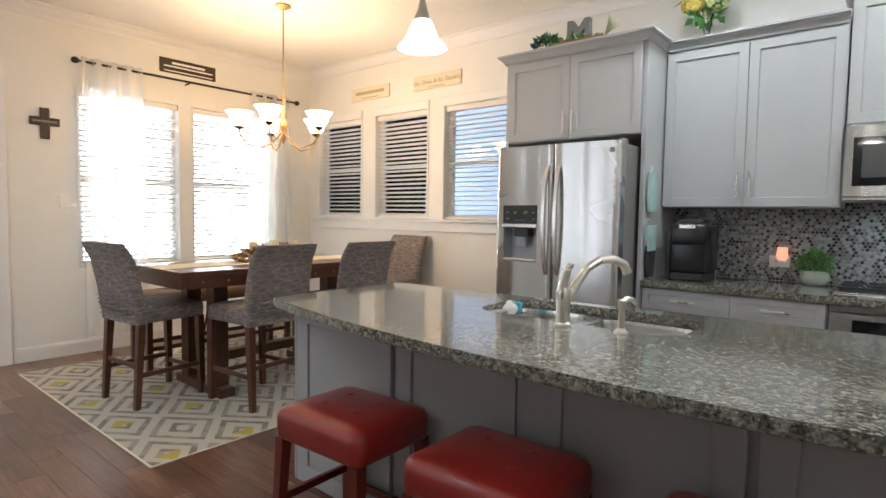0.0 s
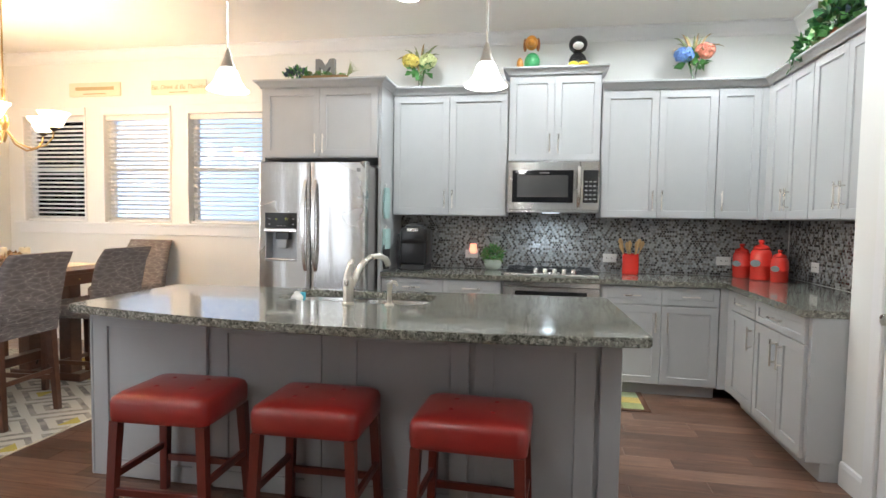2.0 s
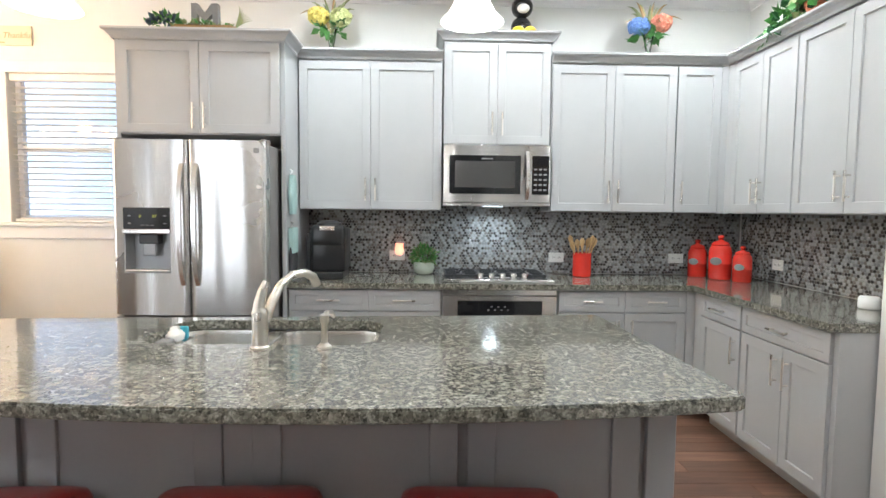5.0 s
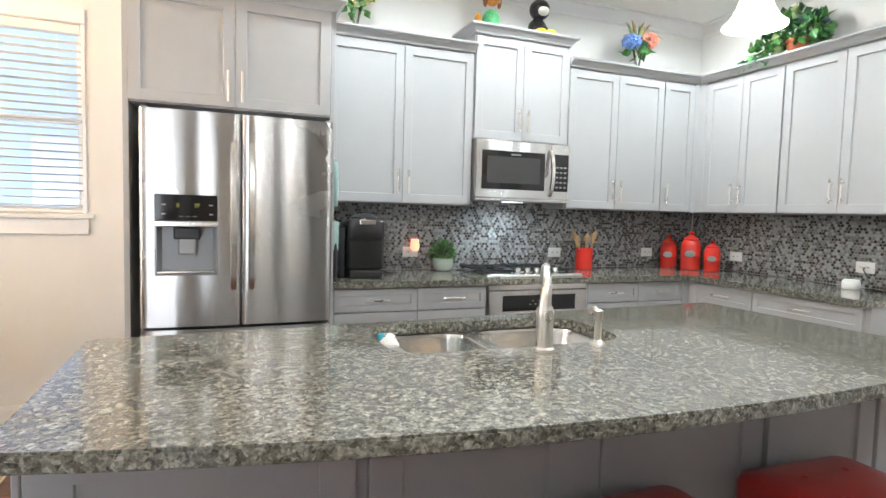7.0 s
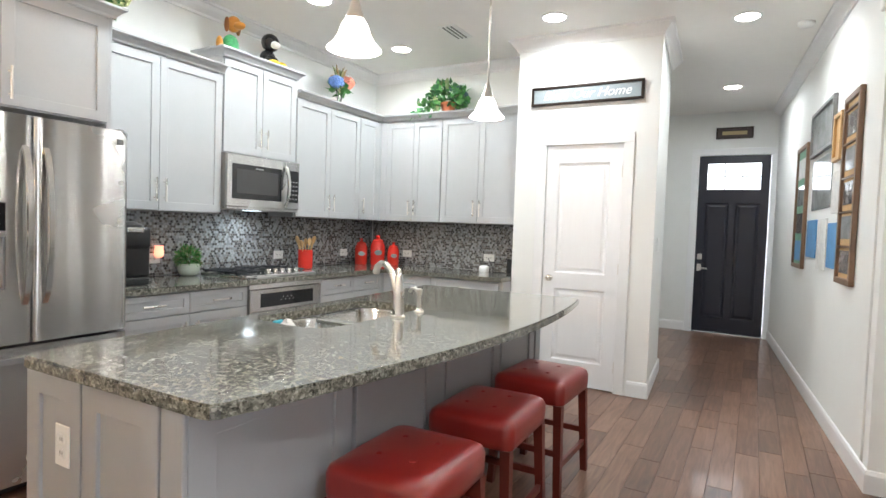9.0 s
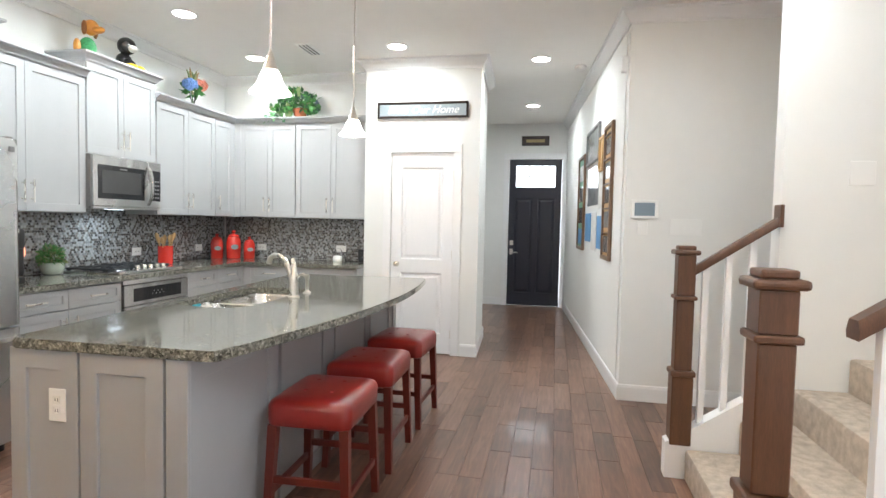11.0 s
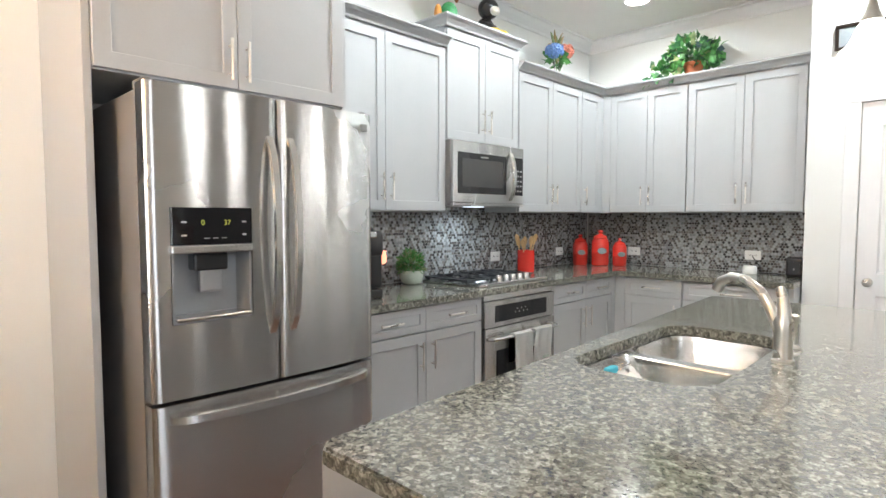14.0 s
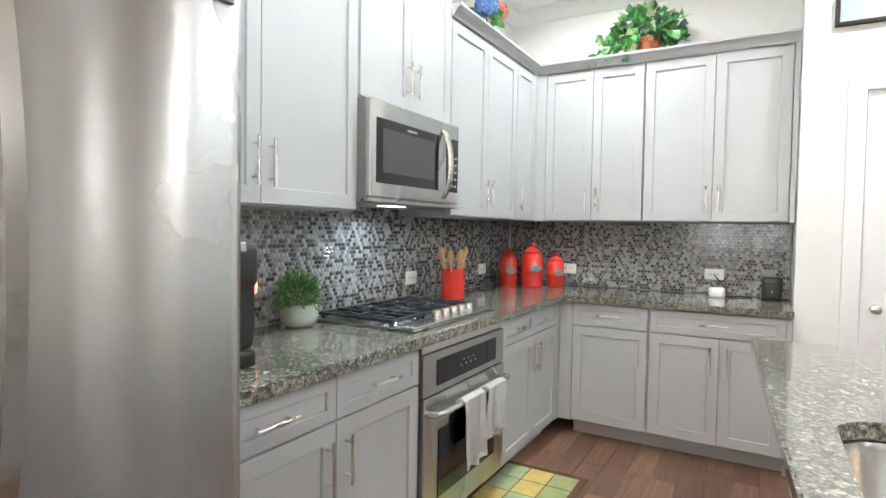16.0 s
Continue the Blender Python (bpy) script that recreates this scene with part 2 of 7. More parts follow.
def crinkle_value(n, l):
    co, mp, vo, nz, add = n.new("ShaderNodeTexCoord"), n.new("ShaderNodeMapping"), n.new("ShaderNodeTexVoronoi"), n.new("ShaderNodeTexNoise"), n.new("ShaderNodeMath")
    mp.inputs["Scale"].default_value, vo.feature, vo.inputs["Scale"].default_value = (1, 1, 3.2), "DISTANCE_TO_EDGE", 11
    nz.inputs["Scale"].default_value, nz.inputs["Detail"].default_value = 30, 5
    add.operation, add.inputs[2].default_value = "MULTIPLY_ADD", -0.05
    add.inputs[1].default_value = 0.22
    l.new(co.outputs["Object"], mp.inputs[0]), l.new(mp.outputs[0], vo.inputs["Vector"]), l.new(mp.outputs[0], nz.inputs["Vector"])
    l.new(nz.outputs["Fac"], add.inputs[0])
    tot = n.new("ShaderNodeMath")
    l.new(add.outputs[0], tot.inputs[0]), l.new(vo.outputs["Distance"], tot.inputs[1])
    return tot.outputs[0]


FABRIC = ramp_material("grey_crinkled_fabric", ((0.03, (0.40, 0.35, 0.32)), (0.09, (0.20, 0.17, 0.16)), (0.35, (0.15, 0.125, 0.117))), 0.9, crinkle_value, bump=0.6)
CLEAR_GLASS = glass_material("clear_glass")
PANE = glass_material("window_pane")
SHEER = sheer_material("sheer_curtain", (0.92, 0.91, 0.89), 0.30)
SHADE_GLOW = material("lit_white_glass", (0.9, 0.9, 0.88), 0.3, vary=0.0, bump=0, emit=((1.0, 0.97, 0.93), 5.0))
SHADE_WARM = material("lit_amber_glass", (0.9, 0.8, 0.6), 0.3, vary=0.0, bump=0, emit=((1.0, 0.74, 0.38), 9.0))
CAN_GLOW = material("lit_can_lens", (0.9, 0.9, 0.9), 0.4, vary=0.0, bump=0, emit=((1.0, 0.97, 0.92), 28.0))
GRANITE = ramp_material("granite", ((0.22, (0.033, 0.032, 0.027)), (0.38, (0.10, 0.098, 0.080)), (0.52, (0.162, 0.158, 0.130)), (0.66, (0.255, 0.25, 0.212)), (0.82, (0.42, 0.41, 0.365))), 0.13, granite_value, coat=0.5)
TILE_STOPS = ((0.0, (0.42, 0.43, 0.435)), (0.20, (0.055, 0.052, 0.052)), (0.40, (0.21, 0.195, 0.18)), (0.57, (0.37, 0.38, 0.385)), (0.74, (0.11, 0.097, 0.088)), (0.88, (0.25, 0.26, 0.27)))
TILE_REST = ramp_material("penny_tile_rest", TILE_STOPS, 0.14, island_random, coat=0.6, constant=True)
TILE = ramp_material("penny_tile", TILE_STOPS, 0.14, object_random, coat=0.6, constant=True)
GROUT = material("grey_grout", (0.30, 0.30, 0.295), 0.9, vary=0.06, fine=300, bump=0.3)
PLANK_STOPS = ((0.28, (0.062, 0.031, 0.020)), (0.5, (0.152, 0.077, 0.050)), (0.72, (0.285, 0.163, 0.109)))
PLANK = ramp_material("floor_plank", PLANK_STOPS, 0.3, plank_value(object_random), bump=0.06, coat=0.15)
PLANK_REST = ramp_material("floor_plank_rest", PLANK_STOPS, 0.3, plank_value(island_random), bump=0.06, coat=0.15)

# ---- builders ----
ORIGIN = {}


def thing(name, label, category, base, group=""):
    """An Empty at its base for a thing with parts; parts are given in the world's metres."""
    ob = new(name)
    ob.empty_display_size = 0.1
    ob.location = base
    ORIGIN[ob.name] = Vector(base)
    return tagged(ob, label, category, group)


def finish(bm, mat, smooth):
    bmesh.ops.recalc_face_normals(bm, faces=bm.faces)
    me = bpy.data.meshes.new("mesh")
    if smooth:
        for f in bm.faces:
            f.smooth = True
    bm.to_mesh(me)
    bm.free()
    me.materials.append(mat)
    if smooth:
        me.set_sharp_from_angle(angle=radians(smooth if smooth is not True else 40))
    return me


def part(name, bm, mat, parent, label="", smooth=False):
    root = parent
    while root.parent:
        root = root.parent
    bmesh.ops.translate(bm, verts=bm.verts, vec=-ORIGIN.get(root.name, Vector()))
    ob = new(name, finish(bm, mat, smooth))
    ob.parent = parent
    return tagged(ob, label)


def solid(name, bm, mat, label="", category="", kind="", group="", smooth=False):
    """A thing of a single mesh, its origin at the middle of its base."""
    lo = Vector([min(v.co[i] for v in bm.verts) for i in range(3)])
    hi = Vector([max(v.co[i] for v in bm.verts) for i in range(3)])
    base = Vector(((lo.x + hi.x) / 2, (lo.y + hi.y) / 2, lo.z))
    bmesh.ops.translate(bm, verts=bm.verts, vec=-base)
    ob = new(name, finish(bm, mat, smooth))
    ob.location = base
    ORIGIN[ob.name] = base
    return tagged(ob, label, category, group, kind)


def box(bm, x0, x1, y0, y1, z0, z1, bevel=0.0, seg=1):
    vs = [bm.verts.new((x, y, z)) for z in (z0, z1) for x, y in ((x0, y0), (x1, y0), (x1, y1), (x0, y1))]
    fs = [bm.faces.new([vs[i] for i in q]) for q in ((3, 2, 1, 0), (4, 5, 6, 7), (0, 1, 5, 4), (1, 2, 6, 5), (2, 3, 7, 6), (3, 0, 4, 7))]
    if bevel:
        es = list({e for f in fs for e in f.edges})
        bmesh.ops.bevel(bm, geom=es, offset=bevel, segments=seg, affect="EDGES", profile=0.5)
    return bm


def B(x0, x1, y0, y1, z0, z1, bevel=0.0, seg=1):
    return box(bmesh.new(), min(x0, x1), max(x0, x1), min(y0, y1), max(y0, y1), min(z0, z1), max(z0, z1), bevel, seg)


def ring(bm, centre, ax, ay, r, n=16):
    return [bm.verts.new(Vector(centre) + ax * (r * math.cos(2 * math.pi * i / n)) + ay * (r * math.sin(2 * math.pi * i / n))) for i in range(n)]


def skin(bm, rings, cap=True):
    for a, b in zip(rings, rings[1:]):
        for i in range(len(a)):
            k = (i + 1) % len(a)
            bm.faces.new((a[i], a[k], b[k], b[i]))
    if cap:
        bm.faces.new(rings[0][::-1])
        bm.faces.new(rings[-1])
    return bm


def lathe(profile, x, y, z=0.0, n=24, cap=True, bm=None):
    """Turned about a vertical axis: (radius, height) from one end to the other."""
    bm = bm or bmesh.new()
    return skin(bm, [ring(bm, (x, y, z + h), Vector((1, 0, 0)), Vector((0, 1, 0)), max(r, 0.0004), n) for r, h in profile], cap)


def tube(points, r, n=10, bm=None):
    """A round bar along points; r a number or one for each point."""
    bm = bm or bmesh.new()
    pts = [Vector(p) for p in points]
    rs = [r] * len(pts) if isinstance(r, (int, float)) else r
    rings, ax = [], None
    for i, p in enumerate(pts):
        d = (pts[min(i + 1, len(pts) - 1)] - pts[max(i - 1, 0)]).normalized()
        if ax is None:
            ax = d.orthogonal().normalized()
        ax = (ax - d * ax.dot(d)).normalized()
        rings.append(ring(bm, p, ax, d.cross(ax), rs[i], n))
    return skin(bm, rings)


def curve(p0, p1, p2, n=10):
    p0, p1, p2 = Vector(p0), Vector(p1), Vector(p2)
    return [p0 * (1 - t) ** 2 + p1 * (2 * t * (1 - t)) + p2 * t * t for t in (i / n for i in range(n + 1))]


def prism(outline, z0, z1, bm=None):
    bm = bm or bmesh.new()
    a, b = [bm.verts.new((x, y, z0)) for x, y in outline], [bm.verts.new((x, y, z1)) for x, y in outline]
    return skin(bm, [a, b])


def profile_run(profile, path, bm=None):
    """A moulding: (out, up) swept along path of (x, y, z, nx, ny), where n points out and is already mitred."""
    bm = bm or bmesh.new()
    rings = [[bm.verts.new((x + nx * o, y + ny * o, z + u)) for o, u in profile] for x, y, z, nx, ny in path]
    return skin(bm, rings)


class Face:
    """A plane on which fronts are laid out: u along it, d out of it towards the room, z up."""

    def __init__(self, side, at):
        self.side, self.at = side, at

    def p(self, u, d, z):
        return {"-y": (u, self.at - d, z), "+y": (u, self.at + d, z), "-x": (self.at - d, u, z), "+x": (self.at + d, u, z)}[self.side]

    def box(self, u0, u1, d0, d1, z0, z1, bevel=0.0, bm=None, seg=1):
        a, b = self.p(u0, d0, z0), self.p(u1, d1, z1)
        return box(bm or bmesh.new(), min(a[0], b[0]), max(a[0], b[0]), min(a[1], b[1]), max(a[1], b[1]), z0, z1, bevel, seg)

    def panel(self, u0, u1, z0, z1, thick=0.02, frame=0.058, sink=0.010, d0=0.0):
        """A shaker front: stiles and rails round a sunk panel."""
        bm, e = bmesh.new(), 0.0018
        loops = []
        for inset, d in ((0, d0), (0, d0 + thick - e), (e, d0 + thick), (frame - e, d0 + thick), (frame, d0 + thick - e), (frame + 0.001, d0 + thick - sink)):
            loops.append([bm.verts.new(self.p(u, d, z)) for u, z in ((u0 + inset, z0 + inset), (u1 - inset, z0 + inset), (u1 - inset, z1 - inset), (u0 + inset, z1 - inset))])
        return skin(bm, loops)

    def pull(self, u, z, length, upright, out=0.02):
        """A bar pull on two posts."""
        h, bm = length / 2, bmesh.new()
        ends = ((u, z - h), (u, z + h)) if upright else ((u - h, z), (u + h, z))
        tube([self.p(ends[0][0], out + 0.03, ends[0][1]), self.p(ends[1][0], out + 0.03, ends[1][1])], 0.0062, 10, bm)
        for s in (-0.68, 0.68):
            q = (u, z + h * s) if upright else (u + h * s, z)
            tube([self.p(q[0], out - 0.001, q[1]), self.p(q[0], out + 0.03, q[1])], 0.0048, 8, bm)
        return bm


def front(name, face, parent, u0, u1, z0, z1, mat, pull=None, frame=0.058):
    gap = 0.0016
    d = part(name, face.panel(u0 + gap, u1 - gap, z0 + gap, z1 - gap, frame=frame), mat, parent)
    if pull:
        part("handle", face.pull(*pull), NICKEL, d, "brushed nickel bar handle", smooth=True)
    return d


def wall_box(name, x0, x1, y0, y1, z0, z1, mat, label, kind="structure"):
    return solid(name, B(x0, x1, y0, y1, z0, z1), mat, label, "wall", kind)

# ---- the building ----
NORTH, WEST, EAST, PANTRY = 5.27, -5.45, 2.36, 1.89
HALL_S, FOYER, SOUTH = 0.777, 5.68, -3.4


def pierced(name, face_lo, face_hi, along, a0, a1, z0, z1, holes, mat, label):
    """A wall with openings through it. along: 'x' or 'y'; holes: (from, to, low, high), in order."""
    bm = bmesh.new()

    def piece(u0, u1, w0, w1):
        if u1 - u0 > 1e-4 and w1 - w0 > 1e-4:
            box(bm, *((u0, u1, face_lo, face_hi) if along == "x" else (face_lo, face_hi, u0, u1)), w0, w1)
    u = a0
    for h0, h1, lo, hi in holes:
        piece(u, h0, z0, z1)
        piece(h0, h1, z0, lo)
        piece(h0, h1, hi, z1)
        u = h1
    piece(u, a1, z0, z1)
    return solid(name, bm, mat, label, "wall", "structure")


NOOK, HALL_A, HALL_B = 0.84, (0.84, 0.80), (FOYER, 1.175)
HALL_N = Vector((HALL_A[1] - HALL_B[1], HALL_B[0] - HALL_A[0])).normalized()


def slanted(name, a, b, thick, label):
    """A wall from a to b, not square to the kitchen; thick to its left if positive."""
    d = Vector((b[0] - a[0], b[1] - a[1])).normalized()
    n = Vector((-d.y, d.x)) * thick
    return solid(name, prism([(a[0], a[1]), (b[0], b[1]), (b[0] + n.x, b[1] + n.y), (a[0] + n.x, a[1] + n.y)], 0, CEIL), WALL, label, "wall", "structure")


NW = ((-5.25, -4.50, 1.275, 2.395), (-4.255, -3.495, 1.275, 2.395), (-3.268, -2.41, 1.275, 2.395))
SW = ((-5.15, -4.05, 0.3, 2.6), (-3.8, -2.7, 0.3, 2.6))
WW = ((2.755, 3.64, 0.79, 2.39), (3.80, 4.71, 0.79, 2.39))
pierced("wall_north", NORTH, NORTH + 0.15, "x", WEST - 0.15, 2.51, 0, CEIL, NW, WALL, "cream painted wall with three windows")
pierced("wall_west", WEST - 0.15, WEST, "y", SOUTH, NORTH, 0, CEIL, ((1.30, 2.13, 0, 2.44), *WW), WALL, "cream painted dining wall with two tall windows")
wall_box("wall_east", EAST, EAST + 0.15, 3.32, NORTH, 0, CEIL, WALL, "pale grey painted kitchen end wall")
pierced("wall_pantry", PANTRY, PANTRY + 0.11, "y", 2.10, 3.32, 0, CEIL, ((2.365, 3.025, 0, 2.10),), WALL, "white painted pantry wall with a door")
slanted("wall_pantry_hall", (PANTRY + 0.11, 2.112), (2.95, 2.17), 0.11, "white painted hall side of the pantry")
wall_box("wall_pantry_north", PANTRY + 0.11, EAST + 0.15, 3.21, 3.32, 0, CEIL, WALL, "plain painted wall beside the cabinets")
wall_box("wall_pantry_back", 2.84, 2.95, 2.29, 3.3, 0, CEIL, WALL, "plain painted foyer wall")
wall_box("wall_foyer_north", 2.84, FOYER, 3.3, 3.4, 0, CEIL, WALL, "plain painted foyer wall")
pierced("wall_foyer_east", FOYER, FOYER + 0.15, "y", 0.9, 3.4, 0, CEIL, ((1.24, 2.115, 0, 2.465),), WALL, "painted wall round the front door")
slanted("wall_hall_south", (HALL_A[0] + 0.15, HALL_A[1] + 0.0116), HALL_B, -0.15, "white painted hall wall with hanging frames")
wall_box("wall_nook", NOOK, NOOK + 0.15, SOUTH, HALL_A[1], 0, CEIL, WALL, "pale painted wall with thermostat and switches")
wall_box("wall_stair", -0.47, -0.35, SOUTH, 0.16, 0, CEIL, WALL, "pale painted wall beside the stairs")
pierced("wall_south", SOUTH - 0.15, SOUTH, "x", WEST - 0.15, 1.0, 0, CEIL, SW, WALL, "plain painted wall behind the walk")
solid("ceiling", B(WEST - 0.15, FOYER + 0.15, SOUTH - 0.15, NORTH + 0.15, CEIL, CEIL + 0.12), CEILING, "flat off-white painted ceiling", "ceiling", "structure")
solid("ground", B(-60, 60, -60, 60, -0.32, -0.25), material("lawn", (0.07, 0.10, 0.04), 0.9, vary=0.3), "grass outside", "ground", "structure")
solid("subfloor", B(WEST - 0.15, FOYER + 0.15, SOUTH - 0.15, NORTH + 0.15, -0.22, -0.012), material("subfloor", (0.05, 0.02, 0.012), 0.8), "dark wooden floor bed", "floor", "structure")

CROWN = [(0, 0), (0, -0.105), (0.012, -0.105), (0.018, -0.085), (0.05, -0.05), (0.068, -0.022), (0.085, -0.018), (0.085, 0)]
BASE = [(0, 0.002), (0.014, 0.002), (0.014, 0.105), (0.009, 0.125), (0, 0.13)]


def moulding(name, profile, path, z, label):
    return solid(name, profile_run(profile, [(x, y, z, nx, ny) for x, y, nx, ny in path]), TRIM, label, "trim", "structure")


moulding("crown_north", CROWN, ((WEST, SOUTH, 1, 1), (WEST, NORTH, 1, -1), (EAST, NORTH, -1, -1), (EAST, 3.32, -1, 1), (PANTRY, 3.32, -1, 1), (PANTRY, 2.10, -1, -1), (2.95, 2.165, 1, -1)), CEIL - 0.001, "white crown moulding under the ceiling")
moulding("crown_hall", CROWN, ((HALL_B[0], HALL_B[1], 0, 1), (HALL_A[0], HALL_A[1], -1, 1), (NOOK, SOUTH, -1, 0)), CEIL - 0.001, "white crown moulding along the hall")
for i, path in enumerate((((WEST, NORTH, 1, -1), (-2.10, NORTH, 0, -1)), ((WEST, 2.23, 1, 0), (WEST, NORTH, 1, -1)), ((WEST, SOUTH, 1, 0), (WEST, 1.20, 1, 0)), ((PANTRY, 3.32, -1, 0), (PANTRY, 3.11, -1, 0)),
                          ((PANTRY, 2.26, -1, 0), (PANTRY, 2.10, -1, -1), (2.95, 2.165, 1, -1), (2.95, 3.3, 1, 0)), ((HALL_B[0], HALL_B[1], 0, 1), (HALL_A[0], HALL_A[1], -1, 1), (NOOK, SOUTH, -1, 0)), ((FOYER, 2.21, -1, 0), (FOYER, 3.3, -1, 0)), ((-0.47, -3, -1, 0), (-0.47, 0.16, -1, 1), (-0.35, 0.16, 1, 1), (-0.35, -3, 1, 0)))):
    moulding(f"baseboard_{i + 1}", BASE, path, 0.0, "white painted baseboard")

# daylight outside the windows
SKY_CARD = material("overcast_sky", (0.5, 0.5, 0.5), 1.0, vary=0.0, bump=0, emit=((0.86, 0.93, 1.0), 22.0))
DUSK_CARD = material("dim_side_yard", (0.16, 0.20, 0.28), 1.0, vary=0.15, bump=0, emit=((0.50, 0.68, 1.0), 0.7))
solid("backdrop_west", B(-7.55, -7.5, 0.2, 7.2, -0.2, 5.0), SKY_CARD, "plain bright overcast sky outside", "backdrop", "structure")
solid("backdrop_north", B(-14.0, 3.0, 7.5, 7.55, -0.2, 5.0), DUSK_CARD, "dim blue side yard outside", "backdrop", "structure")
DAY_CARD = material("daylight", (0.5, 0.5, 0.5), 1.0, vary=0.0, bump=0, emit=((0.86, 0.93, 1.0), 5.0))
solid("backdrop_east", B(7.4, 7.45, 0.2, 3.4, -0.2, 5.0), DAY_CARD, "plain bright daylight outside the front door", "backdrop", "structure")


solid("backdrop_south", B(-6, 2, -5.05, -5.0, -0.2, 5.0), DUSK_CARD, "plain bright daylight outside", "backdrop", "structure")
for x0, x1, z0, z1 in SW:
    data = bpy.data.lights.new("window_daylight", "AREA")
    data.shape, data.size, data.size_y, data.energy, data.color = "RECTANGLE", x1 - x0, z1 - z0, SKYLIGHT_POWER, (0.9, 0.95, 1.0)
    new("window_daylight", data).matrix_world = look(((x0 + x1) / 2, SOUTH - 0.12, (z0 + z1) / 2), ((x0 + x1) / 2, 0, (z0 + z1) / 2))


def casing(name, face, u0, u1, z0, z1, w, out, label, sill=True, head=0.0):
    """A flat casing round an opening, with jamb linings left to the wall."""
    w_ob = thing(name, label, "window" if sill else "door frame", face.p((u0 + u1) / 2, 0, z0))
    tagged(w_ob, kind="structure")
    part("side_casing", face.box(u0 - w, u0, 0, out, z0, z1, 0.003), TRIM, w_ob)
    part("side_casing", face.box(u1, u1 + w, 0, out, z0, z1, 0.003), TRIM, w_ob)
    part("head_casing", face.box(u0 - w, u1 + w, 0, out + head, z1, z1 + w, 0.003), TRIM, w_ob)
    return w_ob


def window_unit(name, face, u0, u1, z0, z1, label):
    w = thing(name, label, "window", face.p((u0 + u1) / 2, -0.10, z0))
    tagged(w, kind="structure")
    for bits in ((u0, u0 + 0.04, z0, z1), (u1 - 0.04, u1, z0, z1), (u0 + 0.04, u1 - 0.04, z0, z0 + 0.04), (u0 + 0.04, u1 - 0.04, z1 - 0.04, z1), (u0 + 0.04, u1 - 0.04, (z0 + z1) / 2 - 0.02, (z0 + z1) / 2 + 0.02)):
        part("window_frame", face.box(bits[0], bits[1], -0.13, -0.08, bits[2], bits[3], 0.003), TRIM, w)
    for lo, hi in ((z0 + 0.04, (z0 + z1) / 2 - 0.02), ((z0 + z1) / 2 + 0.02, z1 - 0.04)):
        g = part("pane", face.box(u0 + 0.04, u1 - 0.04, -0.108, -0.102, lo, hi), PANE, w)
        g.visible_shadow = False
    return w


def blind(face, u0, u1, z0, z1, tilt, label, step=0.046):
    b = thing("window_blind", label, "blind", face.p((u0 + u1) / 2, -0.04, z0), "window blinds")
    part("head_rail", face.box(u0, u1, -0.075, -0.012, z1 - 0.055, z1 - 0.002, 0.003), BLIND, b)
    part("bottom_rail", face.box(u0, u1, -0.065, -0.02, z0 + 0.004, z0 + 0.026, 0.003), BLIND, b)
    n = int((z1 - 0.06 - z0 - 0.03) / step)
    c, s = 0.024 * math.cos(radians(tilt)), 0.024 * math.sin(radians(tilt))
    for i in range(n):
        z = z0 + 0.05 + i * step
        bm = bmesh.new()
        prof = [(-0.043 + k * c, z + k * s + 0.004 * (1 - k * k)) for k in (-1, -0.4, 0.4, 1)]
        prof += [(d, w - 0.0022) for d, w in reversed(prof)]
        skin(bm, [[bm.verts.new(face.p(u, d, w)) for d, w in prof] for u in (u0 + 0.004, u1 - 0.004)])
        part("slat", bm, BLIND, b)
    for u in (u0 + 0.12, u1 - 0.12):
        part("cord", tube([face.p(u, -0.016, z0 + 0.02), face.p(u, -0.016, z1 - 0.05)], 0.0012, 5), BLIND, b)
    part("pull_cord", tube([face.p(u0 + 0.06, -0.008, z0 + 0.42), face.p(u0 + 0.06, -0.008, z1 - 0.05)], 0.0018, 5), BLIND, b)
    part("tassel", lathe([(0.003, 0.03), (0.007, 0.0), (0.002, -0.002)], *face.p(u0 + 0.06, -0.008, 0)[:2], z0 + 0.39, 8), BLIND, b, smooth=True)
    return b


nf, wf = Face("-y", NORTH), Face("+x", WEST)
for i, (u0, u1, z0, z1) in enumerate(NW):
    window_unit(f"window_{i + 1}", nf, u0, u1, z0, z1, "white framed window in the dining wall")
    blind(nf, u0 + 0.006, u1 - 0.006, z0, z1, (16, 20, 7)[i], "white slatted blind, partly open")
    c = thing(f"window_trim_{i + 1}", "white painted window trim", "trim", nf.p((u0 + u1) / 2, 0, z1))
    tagged(c, kind="structure")
    part("head_casing", nf.box(u0 - 0.025, u1 + 0.025, 0, 0.02, z1, z1 + 0.085, 0.003), TRIM, c)
    part("side_casing", nf.box(u0 - 0.022, u0, 0, 0.012, z0, z1, 0.002), TRIM, c)
    part("side_casing", nf.box(u1, u1 + 0.022, 0, 0.012, z0, z1, 0.002), TRIM, c)
sill = thing("window_sill", "long white sill and apron under three windows", "trim", nf.p(-3.9, 0, 1.15))
tagged(sill, kind="structure")
part("sill", nf.box(-5.36, -2.35, -0.07, 0.045, 1.247, 1.273, 0.004), TRIM, sill)
part("apron", nf.box(-5.32, -2.38, 0, 0.02, 1.150, 1.247, 0.004), TRIM, sill)
for i, (u0, u1, z0, z1) in enumerate(WW):
    window_unit(f"window_{i + 4}", wf, u0, u1, z0, z1, "tall white framed dining window")
    blind(wf, u0 + 0.006, u1 - 0.006, z0, z1, 30, "white slatted blind glowing with daylight")
    casing(f"window_trim_{i + 4}", wf, u0, u1, z0, z1, 0.022, 0.012, "white painted window trim")

